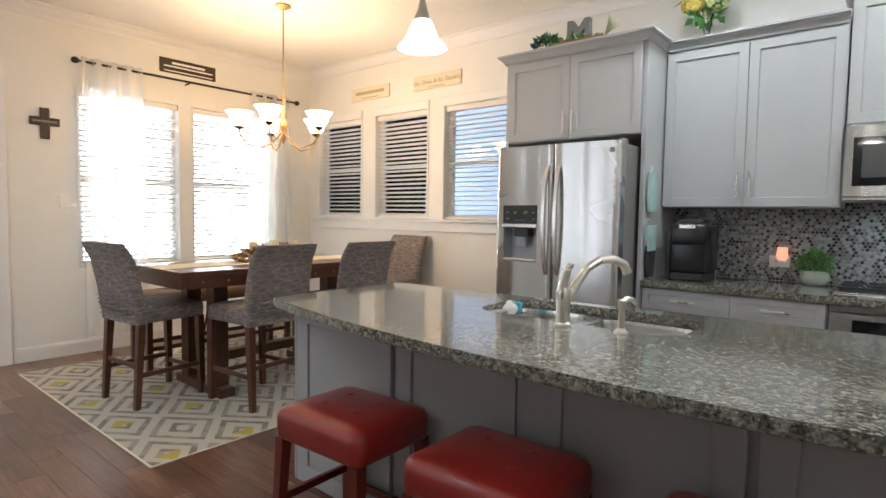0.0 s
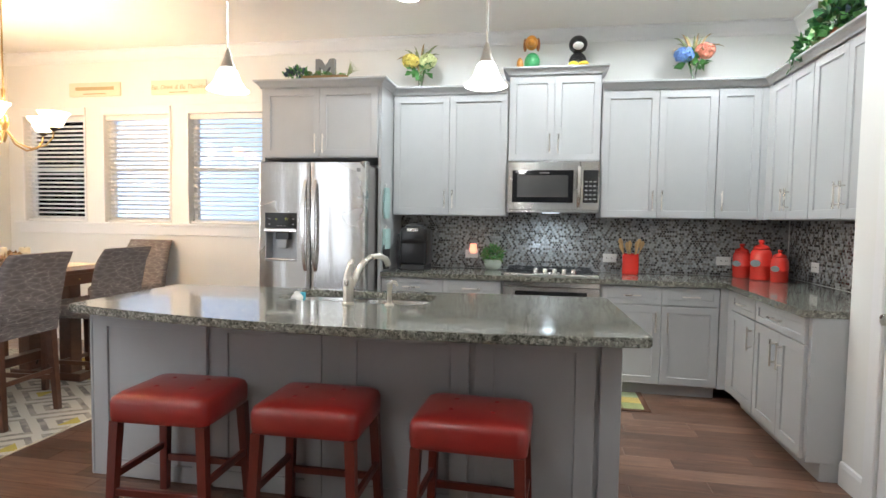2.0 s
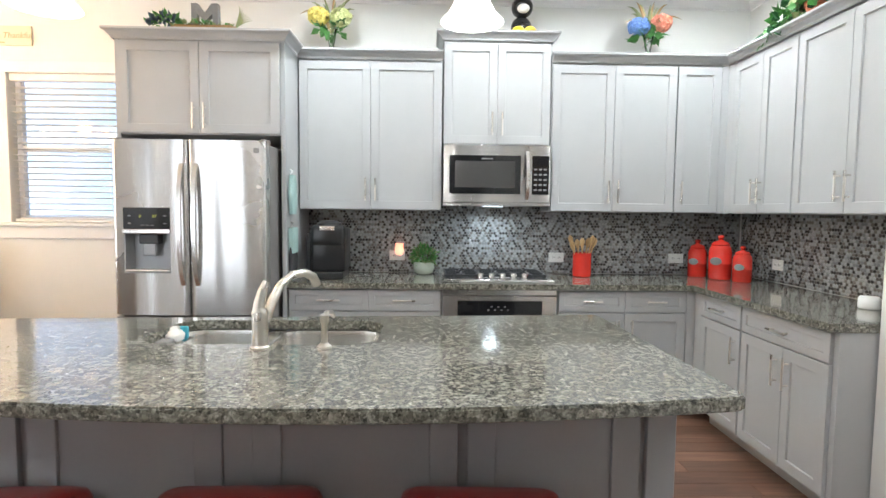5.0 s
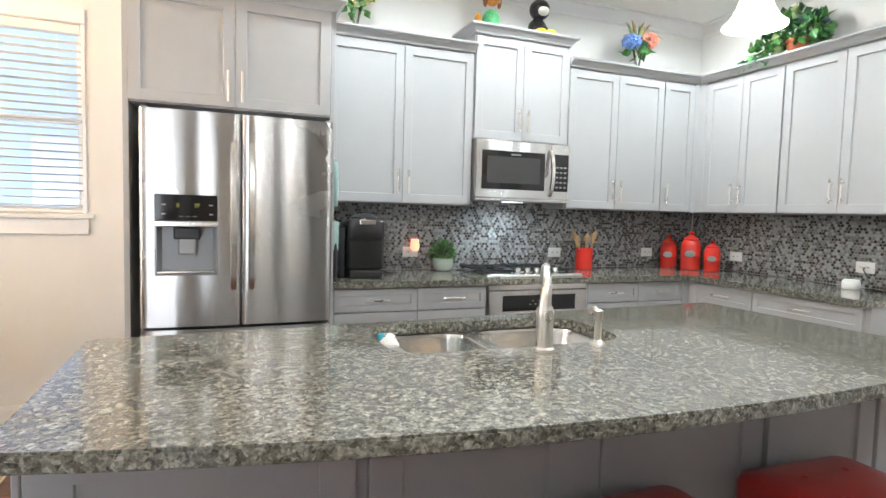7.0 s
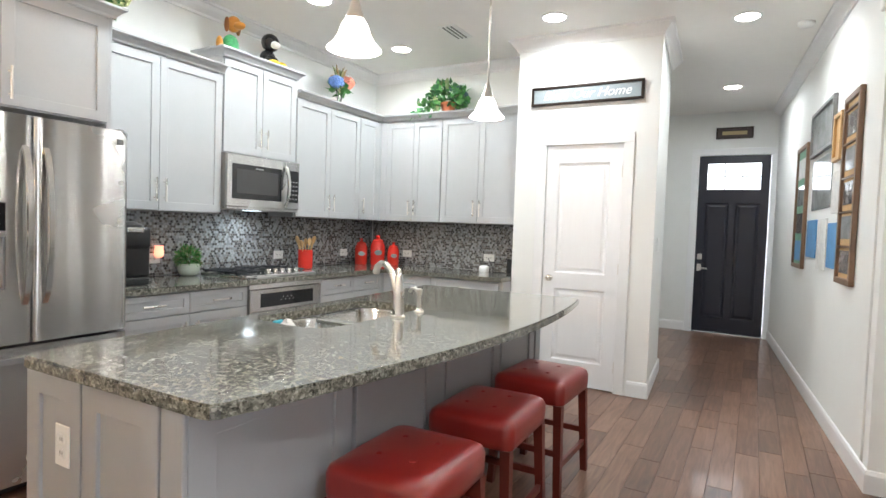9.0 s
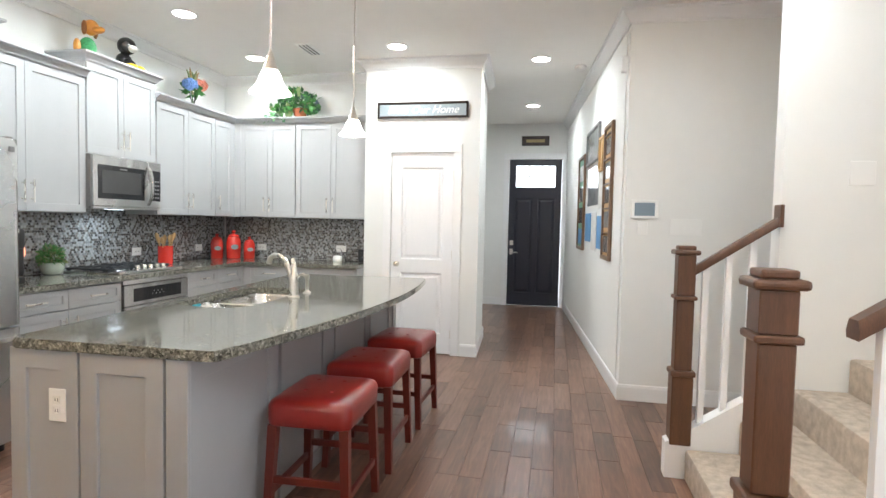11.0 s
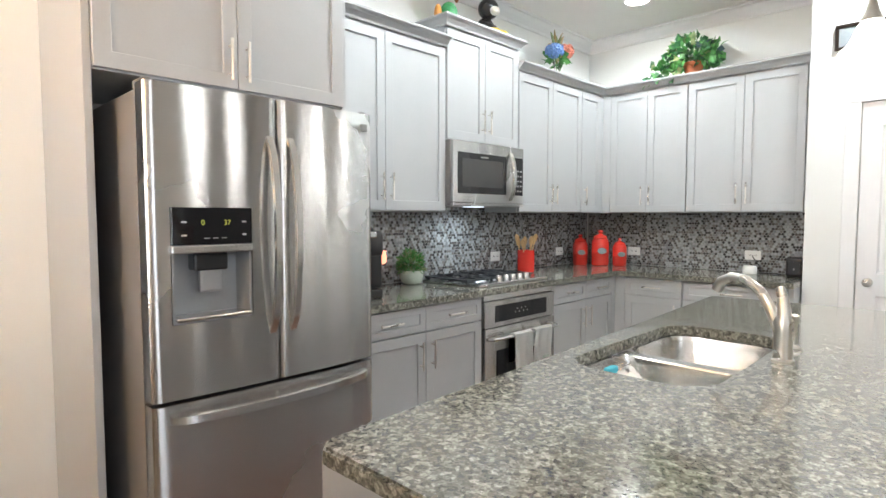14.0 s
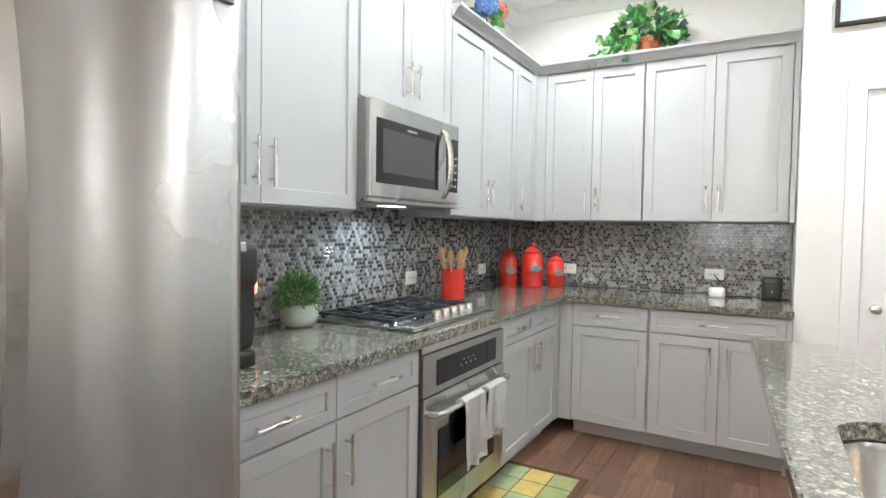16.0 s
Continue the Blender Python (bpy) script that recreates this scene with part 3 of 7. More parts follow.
# patio door in the dining wall, its casing only just seen
pd = casing("door_1", wf, 1.30, 2.13, 0, 2.44, 0.09, 0.02, "white panelled door in a white casing", sill=False)
part("door_slab", wf.box(1.305, 2.125, -0.08, -0.04, 0.01, 2.435, 0.003), DOOR_WHITE, pd)
part("door_panel", wf.panel(1.40, 2.03, 0.25, 1.05, 0.012, 0.03, 0.006, -0.04), DOOR_WHITE, pd)
part("door_panel", wf.panel(1.40, 2.03, 1.20, 2.30, 0.012, 0.03, 0.006, -0.04), DOOR_WHITE, pd)

# pantry door: two sunk panels, knob and hinges
pf = Face("-x", PANTRY)
pan = casing("door_2", pf, 2.365, 3.025, 0, 2.10, 0.085, 0.014, "white two-panel pantry door, closed", sill=False)


def moulded_door(face, u0, u1, z0, z1, panels, d0, mat, parent, thick=0.035, step=0.012):
    bm, f = bmesh.new(), d0
    us = sorted({u0, u1, *[p[0] for p in panels], *[p[1] for p in panels]})
    zs = sorted({z0, z1, *[p[2] for p in panels], *[p[3] for p in panels]})
    for a, b in zip(us, us[1:]):
        for c, d in zip(zs, zs[1:]):
            inside = any(p[0] <= a and b <= p[1] and p[2] <= c and d <= p[3] for p in panels)
            if not inside:
                face.box(a, b, f - thick, f, c, d, 0, bm)
    slab = part("door_slab", bm, mat, parent)
    for p in panels:
        q = bmesh.new()
        loops = []
        for inset, dep in ((0, 0), (0.012, -step), (0.03, -step), (0.05, -0.004)):
            loops.append([q.verts.new(face.p(u, f + dep, w)) for u, w in ((p[0] + inset, p[2] + inset), (p[1] - inset, p[2] + inset), (p[1] - inset, p[3] - inset), (p[0] + inset, p[3] - inset))])
        skin(q, loops, cap=False)
        q.faces.new(loops[-1])
        part("door_panel", q, mat, slab)
    return slab


moulded_door(pf, 2.369, 3.021, 0.012, 2.097, ((2.475, 2.915, 0.22, 0.85), (2.475, 2.915, 0.99, 1.945)), -0.006, DOOR_WHITE, pan, 0.035, 0.011)
knob = lathe([(0.026, 0), (0.026, 0.006), (0.010, 0.010), (0.010, 0.028), (0.024, 0.036), (0.029, 0.048), (0.024, 0.060), (0.004, 0.064)], 0, 0, 0, 20)
bmesh.ops.rotate(knob, verts=knob.verts, cent=(0, 0, 0), matrix=Matrix.Rotation(radians(-90), 3, "Y"))
bmesh.ops.translate(knob, verts=knob.verts, vec=(PANTRY + 0.012, 2.955, 0.937))
part("door_knob", knob, NICKEL, pan, "round brushed nickel knob", smooth=True)
for z in (0.22, 1.05, 1.86):
    part("hinge", tube([pf.p(2.366, 0.004, z - 0.045), pf.p(2.366, 0.004, z + 0.045)], 0.007, 8), NICKEL, pan, smooth=True)

# front door: dark, two long panels under a six-light window
ff = Face("-x", FOYER)
fd = casing("door_3", ff, 1.24, 2.115, 0, 2.465, 0.09, 0.02, "dark navy front door with a small window, closed", sill=False)
moulded_door(ff, 1.245, 2.11, 0.015, 1.975, ((1.345, 1.635, 0.22, 1.81), (1.72, 2.01, 0.22, 1.81)), -0.02, NAVY_DOOR, fd, 0.045, 0.014)
for b in ((1.245, 1.355, 1.975, 2.46), (2.0, 2.11, 1.975, 2.46), (1.355, 2.0, 2.355, 2.46), (1.355, 2.0, 1.975, 2.0)):
    part("door_rail", ff.box(b[0], b[1], -0.065, -0.02, b[2], b[3]), NAVY_DOOR, fd)
lw = part("door_window", ff.box(1.355, 2.0, -0.048, -0.042, 2.0, 2.355), PANE, fd, "small divided glass light")
lw.visible_shadow = False
for u in (1.570, 1.785):
    part("muntin", ff.box(u - 0.009, u + 0.009, -0.04, -0.026, 2.0, 2.355), TRIM, lw)
part("muntin", ff.box(1.355, 2.0, -0.0385, -0.0275, 2.168, 2.186), TRIM, lw)
part("keypad", ff.box(2.02, 2.08, -0.02, 0.006, 1.02, 1.10, 0.006, seg=2), NICKEL, fd)
part("lever_plate", ff.box(2.025, 2.08, -0.02, 0.0, 0.86, 0.96, 0.006, seg=2), NICKEL, fd)
part("lever", tube([ff.p(2.05, -0.02, 0.905), ff.p(2.05, 0.05, 0.905), ff.p(1.945, 0.055, 0.90)], 0.011, 10), NICKEL, fd, smooth=True)
part("threshold", ff.box(1.24, 2.115, -0.14, 0.03, 0.001, 0.013), STEEL_BRIGHT, fd)

# ---- kitchen: upper cabinets ----
UF, UE = Face("-y", 4.95), Face("-x", 2.05)
UC_LABEL = "grey shaker wall cabinet with nickel bar handles"


def upper(face, back, u0, u1, z0, z1, splits, pulls, label=UC_LABEL, door_top=0.012):
    """A wall cabinet: splits are the doors' edges, pulls the handle places."""
    c = thing("wall_cabinet", label, "cabinet", face.p((u0 + u1) / 2, 0, z0), "kitchen wall cabinets")
    part("body", face.box(u0, u1, face_depth(face, back), -0.0015, z0, z1), CABINET, c)
    for (a, b), pu in zip(zip(splits, splits[1:]), pulls):
        front("door", face, c, a, b, z0 + 0.004, z1 - door_top, CABINET, (pu, z0 + 0.145, 0.16, True))
    return c


def face_depth(face, back):
    return -abs(face.at - back) + 0.003


def crown(path, z):
    return profile_run([(0, 0), (0.006, 0), (0.010, 0.012), (0.030, 0.036), (0.046, 0.046), (0.050, 0.050), (0.050, 0.062), (0, 0.062)], [(x, y, z, nx, ny) for x, y, nx, ny in path])


U0, U1 = 1.395, 2.445
upper(UF, NORTH, -1.016, -0.006, U0, U1, (-1.012, -0.511, -0.010), (-0.511 - 0.035, -0.511 + 0.035))
upper(UF, NORTH, 0.0, 0.762, 1.865, 2.585, (0.004, 0.381, 0.758), (0.381 - 0.035, 0.381 + 0.035), "short grey shaker cabinet above the microwave")
upper(UF, NORTH, 0.768, 1.664, U0, U1, (0.774, 1.218, 1.662), (1.218 - 0.035, 1.218 + 0.035))
upper(UF, NORTH, 1.666, 1.985, U0, U1, (1.668, 1.983), (1.71,))
part("filler", UF.box(1.985, 2.048, -0.3, 0.018, U0, U1), CABINET, [o for o in scene.objects if o.name.startswith("wall_cabinet")][-1])
upper(UE, EAST, 4.185, 4.95, U0, U1, (4.187, 4.52, 4.855), (4.52 - 0.035, 4.52 + 0.035))
part("filler", UE.box(4.857, 4.93, -0.002, 0.018, U0, U1), CABINET, [o for o in scene.objects if o.name.startswith("wall_cabinet")][-1])
upper(UE, EAST, 3.355, 4.181, U0, U1, (3.357, 3.765, 4.179), (3.765 - 0.035, 3.765 + 0.035))
part("filler", UE.box(3.325, 3.353, -0.3, 0.018, U0, U1), CABINET, [o for o in scene.objects if o.name.startswith("wall_cabinet")][-1])
cabs = [o for o in scene.objects if o.name.startswith("wall_cabinet") and not o.parent]
part("crown", crown(((-1.016, 4.93, 0, -1), (-0.003, 4.93, 0, -1)), U1), CABINET, cabs[0])
part("crown", crown(((0.765, 4.93, 0, -1), (2.03, 4.93, -1, -1), (2.03, 3.325, -1, 0)), U1), CABINET, cabs[2])
part("crown", crown(((-0.002, NORTH - 0.01, -1, 0), (-0.002, 4.93, -1, -1), (0.764, 4.93, 1, -1), (0.764, NORTH - 0.01, 1, 0)), 2.585), CABINET, cabs[1])

# fridge surround: tall panels and the deep cabinet over the fridge
FF = Face("-y", 4.60)
fc = thing("fridge_cabinet", "deep grey shaker cabinet above the refrigerator", "cabinet", (-1.56, 4.9, 0))
part("side_panel", B(-2.095, -2.068, 4.60, NORTH - 0.002, 0.002, 2.46, 0.002), CABINET, fc)
part("side_panel", B(-1.050, -1.022, 4.60, NORTH - 0.002, 0.002, 2.46, 0.002), CABINET, fc)
part("body", B(-2.066, -1.052, 4.602, NORTH - 0.002, 1.865, 2.46), CABINET, fc)
for a, b, h in ((-2.068, -1.560, -1.595), (-1.560, -1.052, -1.525)):
    front("door", FF, fc, a, b, 1.870, 2.445, CABINET, (h, 1.98, 0.16, True))
part("crown", crown(((-2.095, NORTH - 0.01, -1, 0), (-2.095, 4.58, -1, -1), (-1.022, 4.58, 1, -1), (-1.022, NORTH - 0.01, 1, 0)), 2.455), CABINET, fc)

# ---- base cabinets ----
BF, BE = Face("-y", 4.635), Face("-x", 1.72)


def base_cab(face, back, u0, u1, drawers, doors, label):
    c = thing("base_cabinet", label, "cabinet", face.p((u0 + u1) / 2, 0, 0), "kitchen base cabinets")
    part("body", face.box(u0, u1, face_depth(face, back), -0.0015, 0.10, 0.874), CABINET, c)
    part("toe_kick", face.box(u0, u1, face_depth(face, back), -0.07, 0.002, 0.0985), CABINET, c)
    for a, b, lng in drawers:
        front("drawer", face, c, a, b, 0.727, 0.868, CABINET, ((a + b) / 2, 0.798, lng, False), frame=0.04)
    for a, b, h in doors:
        front("door", face, c, a, b, 0.106, 0.722, CABINET, (h, 0.595, 0.16, True))
    return c


base_cab(BF, NORTH, -1.018, -0.012, ((-1.014, -0.49, 0.15), (-0.49, -0.016, 0.15)), ((-1.014, -0.49, -0.535), (-0.49, -0.016, -0.445)), "grey shaker base cabinet with two drawers and two doors")
base_cab(BF, NORTH, 0.774, 1.645, ((0.778, 1.225, 0.13), (1.225, 1.64, 0.13)), ((0.778, 1.225, 1.18), (1.225, 1.64, 1.27)), "grey shaker base cabinet with two drawers and two doors")
eb = base_cab(BE, EAST, 4.065, 4.535, ((4.07, 4.53, 0.15),), ((4.07, 4.53, 4.115),), "grey shaker corner base cabinet")
part("filler", B(1.645, 1.76, 4.617, 4.70, 0.10, 0.874), CABINET, eb)
part("filler", B(1.702, 1.76, 4.532, 4.616, 0.10, 0.874), CABINET, eb)
base_cab(BE, EAST, 3.33, 4.063, ((3.36, 4.058, 0.15),), ((3.36, 3.68, 3.635), (3.68, 4.058, 3.725)), "grey shaker base cabinet with one wide drawer")

# worktop, one L of granite
wt = prism([(-1.02, NORTH - 0.010), (-1.02, 4.585), (1.67, 4.585), (1.67, 3.325), (EAST - 0.010, 3.325), (EAST - 0.010, NORTH - 0.010)], 0.875, 0.915)
bmesh.ops.bevel(wt, geom=[e for e in wt.edges], offset=0.004, segments=2, affect="EDGES")
solid("worktop", wt, GRANITE, "speckled grey granite worktop along two walls", "countertop")

# ---- refrigerator ----
fr = thing("refrigerator", "stainless steel french-door refrigerator with water dispenser", "refrigerator", (-1.555, 4.75, 0))
part("body", B(-2.010, -1.100, 4.425, 5.20, 0.055, 1.785, 0.006), FRIDGE_SIDE, fr)
for x in (-1.97, -1.14):
    part("foot", lathe([(0.03, 0), (0.03, 0.06)], x, 4.47, 0.0, 12), BLACK, fr, smooth=True)
part("kick_grille", B(-1.93, -1.18, 4.44, 4.46, 0.012, 0.06), BLACK, fr)


def bowed(x0, x1, z0, z1, y, thick, bulge, cx, half, hole=None, n=12):
    """A door with a gently bowed front; hole: (x0, x1, z0, z1) left open to the back."""
    xs = sorted({x0 + 0.0, x1, *[x0 + (x1 - x0) * i / n for i in range(n + 1)], *(hole[:2] if hole else ())})
    zs = sorted({z0, z1, *(hole[2:] if hole else ())})
    bm = bmesh.new()

    def fy(x):
        edge = min(x - x0, x1 - x)
        soft = 0.022 * max(0, 1 - edge / 0.022) ** 2 * 0.6
        return y - bulge * (1 - ((x - cx) / half) ** 2) + soft
    xs = sorted({*xs, x0 + 0.004, x0 + 0.011, x0 + 0.022, x1 - 0.004, x1 - 0.011, x1 - 0.022})
    gv = [[bm.verts.new((x, fy(x), z)) for z in zs] for x in xs]
    bv = [[bm.verts.new((x, y + thick, z)) for z in zs] for x in xs]
    skip = lambda i, k: hole and hole[0] - 1e-6 <= xs[i] and xs[i + 1] <= hole[1] + 1e-6 and hole[2] - 1e-6 <= zs[k] and zs[k + 1] <= hole[3] + 1e-6
    for i in range(len(xs) - 1):
        for k in range(len(zs) - 1):
            if not skip(i, k):
                bm.faces.new((gv[i][k], gv[i + 1][k], gv[i + 1][k + 1], gv[i][k + 1]))
                bm.faces.new((bv[i][k], bv[i][k + 1], bv[i + 1][k + 1], bv[i + 1][k]))
        for k, s in ((0, 1), (len(zs) - 1, -1)):
            bm.faces.new((gv[i][k], bv[i][k], bv[i + 1][k], gv[i + 1][k]))
    for i in (0, len(xs) - 1):
        for k in range(len(zs) - 1):
            bm.faces.new((gv[i][k], gv[i][k + 1], bv[i][k + 1], bv[i][k]))
    return bm


D_TOP, D_BOT = 1.80, 0.745
ld = part("left_door", bowed(-2.012, -1.558, D_BOT, D_TOP, 4.340, 0.08, 0.018, -1.555, 0.46, (-1.945, -1.665, 1.000, 1.395)), STEEL, fr, smooth=30)
rd = part("right_door", bowed(-1.552, -1.098, D_BOT, D_TOP, 4.340, 0.08, 0.018, -1.555, 0.46), STEEL, fr, smooth=30)
fz = part("freezer_drawer", bowed(-2.012, -1.098, 0.085, 0.730, 4.340, 0.08, 0.018, -1.555, 0.46), STEEL, fr, smooth=30)
for hx, door in ((-1.590, ld), (-1.504, rd)):
    bm = bmesh.new()
    prof = []
    for i in range(17):
        t = i / 16
        z, dpt = 0.925 + t * 0.735, 4.328 - 0.062 * math.sin(math.pi * t) ** 0.55
        prof.append([bm.verts.new((hx + sx, dpt + sy, z)) for sx, sy in ((-0.015, 0.004), (-0.012, -0.008), (0.012, -0.008), (0.015, 0.004), (0.010, 0.010), (-0.010, 0.010))])
    skin(bm, prof)
    part("door_handle", bm, STEEL_BRIGHT, door, "long curved steel handle", smooth=True)
bm = bmesh.new()
prof = []
for i in range(25):
    t = i / 24
    x, dpt = -1.96 + t * 0.81, 4.328 - 0.068 * math.sin(math.pi * t) ** 0.5
    prof.append([bm.verts.new((x, dpt + sy, 0.682 + sz)) for sz, sy in ((-0.017, 0.004), (-0.013, -0.009), (0.013, -0.009), (0.017, 0.004), (0.010, 0.010), (-0.010, 0.010))])
skin(bm, prof)
part("drawer_handle", bm, STEEL_BRIGHT, fz, "long curved steel handle", smooth=True)
dp = part("dispenser_panel", B(-1.944, -1.666, 4.322, 4.37, 1.268, 1.394, 0.003), BLACK_GLASS, ld, "black dispenser control panel")
for u, w in ((-1.905, 0.018), (-1.695, 0.016)):
    for z in (1.30, 1.345):
        part("touch_mark", B(u - w / 2, u + w / 2, 4.3210, 4.3216, z - 0.003, z + 0.003), material("panel_mark", (0.35, 0.35, 0.35), 0.5, bump=0), dp)
YELLOW_LED = material("led_digits", (0.1, 0.1, 0.02), 0.5, bump=0, emit=((0.75, 0.85, 0.1), 0.35))
GREY_MARK = material("grey_marking", (0.22, 0.22, 0.22), 0.5, bump=0)


def lettering(body, size, face, u, d, z, shear=0.0):
    """Raised characters of the built-in font, centred at u, z on a face."""
    cu = bpy.data.curves.new("letters", "FONT")
    cu.body, cu.size, cu.align_x, cu.align_y, cu.extrude, cu.shear = body, size, "CENTER", "CENTER", 0.0005, shear
    ob = new("letters", cu)
    me = bpy.data.meshes.new_from_object(ob.evaluated_get(bpy.context.evaluated_depsgraph_get()))
    bpy.data.objects.remove(ob)
    bm = bmesh.new()
    bm.from_mesh(me)
    bmesh.ops.transform(bm, matrix=Matrix.Translation(face.p(u, d, z)) @ Matrix.Rotation(radians(90), 4, "X"), verts=bm.verts)
    return bm


DPF = Face("-y", 4.322)
for u, body in ((-1.842, "0"), (-1.757, "37")):
    part("digits", lettering(body, 0.026, DPF, u, 0.001, 1.342), YELLOW_LED, dp, "lit yellow digits")
for k in range(3):
    part("touch_mark", DPF.box(-1.838 + k * 0.030, -1.820 + k * 0.030, 0.0004, 0.001, 1.287, 1.291), GREY_MARK, dp)
NICHE = material("dispenser_grey", (0.30, 0.31, 0.32), 0.35, 0.3, vary=0.05)
nb = bmesh.new()
niche = [[nb.verts.new((x, y, z)) for x, z in ((-1.9445, 1.0), (-1.6655, 1.0), (-1.6655, 1.268), (-1.9445, 1.268))] for y in (4.330, 4.330, 4.412)]
for v, (dx, dz) in zip(niche[1], ((0.008, 0.010), (-0.008, 0.010), (-0.008, -0.001), (0.008, -0.001))):
    v.co += Vector((dx, 0, dz))
for v, (dx, dz) in zip(niche[2], ((0.022, 0.022), (-0.022, 0.022), (-0.022, -0.001), (0.022, -0.001))):
    v.co += Vector((dx, 0, dz))
skin(nb, niche, cap=False)
nb.faces.new(niche[2])
part("dispenser_niche", nb, NICHE, ld)
part("dispenser_lip", B(-1.948, -1.662, 4.314, 4.362, 1.238, 1.267, 0.005, 2), STEEL_BRIGHT, ld)
part("dispenser_tray", B(-1.935, -1.675, 4.312, 4.40, 1.0105, 1.022, 0.004), STEEL_BRIGHT, ld)
part("paddle", B(-1.845, -1.765, 4.350, 4.372, 1.10, 1.19, 0.008, 2), NICHE, ld)
part("nozzle", B(-1.865, -1.745, 4.345, 4.405, 1.175, 1.237, 0.008, 2), BLACK, ld)
part("maker_badge", B(-1.165, -1.135, 4.325, 4.3365, 1.725, 1.755, 0.001), GREY_MARK, rd)
for x in (-1.99, -1.12):
    part("hinge_cover", B(x - 0.015, x + 0.015, 4.37, 4.47, 1.786, 1.815, 0.004), FRIDGE_SIDE, fr)

fr.location.x += 0.022

# ---- microwave ----
mw = thing("microwave", "stainless steel over-range microwave with black window", "microwave", (0.38, 5.06, 1.425))
part("case", B(0.003, 0.759, 4.905, NORTH - 0.012, 1.432, 1.860), FRIDGE_SIDE, mw)
MF = Face("-y", 4.903)
mdoor = part("door", MF.box(0.003, 0.60, 0, 0.028, 1.455, 1.858, 0.004), STEEL, mw)
part("window", MF.box(0.045, 0.548, 0.0285, 0.0305, 1.515, 1.785, 0.0008), BLACK_GLASS, mdoor, "black glass window")
part("inner_window", MF.box(0.085, 0.508, 0.031, 0.0315, 1.56, 1.745), material("microwave_mesh", (0.05, 0.05, 0.05), 0.25), mdoor)
ctl = part("control_panel", MF.box(0.602, 0.759, 0, 0.026, 1.455, 1.858, 0.004), STEEL, mw)
part("keypad", MF.box(0.628, 0.748, 0.0265, 0.0285, 1.515, 1.785, 0.0008), BLACK_GLASS, ctl)
for r in range(5):
    for k in range(3):
        part("key_mark", MF.box(0.642 + k * 0.034, 0.664 + k * 0.034, 0.029, 0.0293, 1.54 + r * 0.036, 1.552 + r * 0.036), GREY_MARK, ctl)
part("name_bar", MF.box(0.27, 0.35, 0.0308, 0.0312, 1.757, 1.767), GREY_MARK, mdoor)
bm = bmesh.new()
prof = []
for i in range(13):
    t = i / 12
    z, d = 1.475 + t * 0.34, 0.030 + 0.045 * math.sin(math.pi * t) ** 0.6
    prof.append([bm.verts.new(MF.p(0.592 + su, d + sd, z)) for su, sd in ((-0.016, -0.004), (-0.012, 0.008), (0.012, 0.008), (0.016, -0.004))])
skin(bm, prof)
part("door_handle", bm, STEEL_BRIGHT, mdoor, "curved steel handle", smooth=True)
part("vent_lip", MF.box(0.003, 0.759, -0.02, 0.026, 1.434, 1.453, 0.003), STEEL, mw)
part("task_lamp", B(0.30, 0.44, 4.99, 5.06, 1.428, 1.4318), material("task_lamp_lens", (0.8, 0.9, 1), 0.3, bump=0, emit=((0.75, 0.88, 1.0), 3.5)), mw)

lamp("task_light", "AREA", pose(0.37, 5.03, 1.425), 2.2, (0.72, 0.88, 1.0), 0.08, 160)

# ---- oven and cooktop ----
OF = Face("-y", 4.632)
ov = thing("wall_oven", "stainless steel built-in oven under the cooktop", "oven", (0.38, 4.9, 0))
part("case", OF.box(-0.006, 0.768, -0.55, 0, 0.105, 0.868), FRIDGE_SIDE, ov)
part("control_panel", OF.box(0.0, 0.762, 0.001, 0.03, 0.665, 0.832, 0.003), STEEL, ov)
part("display", OF.box(0.10, 0.665, 0.0305, 0.032, 0.695, 0.800, 0.0006), BLACK_GLASS, ov)
for k in range(7):
    part("key_mark", OF.box(0.30 + k * 0.022, 0.312 + k * 0.022, 0.0325, 0.0328, 0.735 + (k % 2) * 0.022, 0.743 + (k % 2) * 0.022), GREY_MARK, ov)
part("top_strip", OF.box(0.0, 0.762, 0.001, 0.02, 0.836, 0.872, 0.002), STEEL_BRIGHT, ov)
od = part("oven_door", OF.box(0.0, 0.762, 0.001, 0.035, 0.165, 0.660, 0.004), STEEL, ov)
part("oven_window", OF.box(0.11, 0.652, 0.0355, 0.0375, 0.235, 0.515, 0.0008), BLACK_GLASS, od, "black oven glass")
part("oven_handle", tube([OF.p(0.03, 0.034, 0.60), OF.p(0.035, 0.075, 0.602), OF.p(0.08, 0.082, 0.602), OF.p(0.68, 0.082, 0.602), OF.p(0.727, 0.075, 0.602), OF.p(0.732, 0.034, 0.60)], 0.013, 12), STEEL_BRIGHT, od, smooth=True)
part("lower_trim", OF.box(0.0, 0.762, 0.001, 0.025, 0.115, 0.160, 0.003), STEEL, ov)

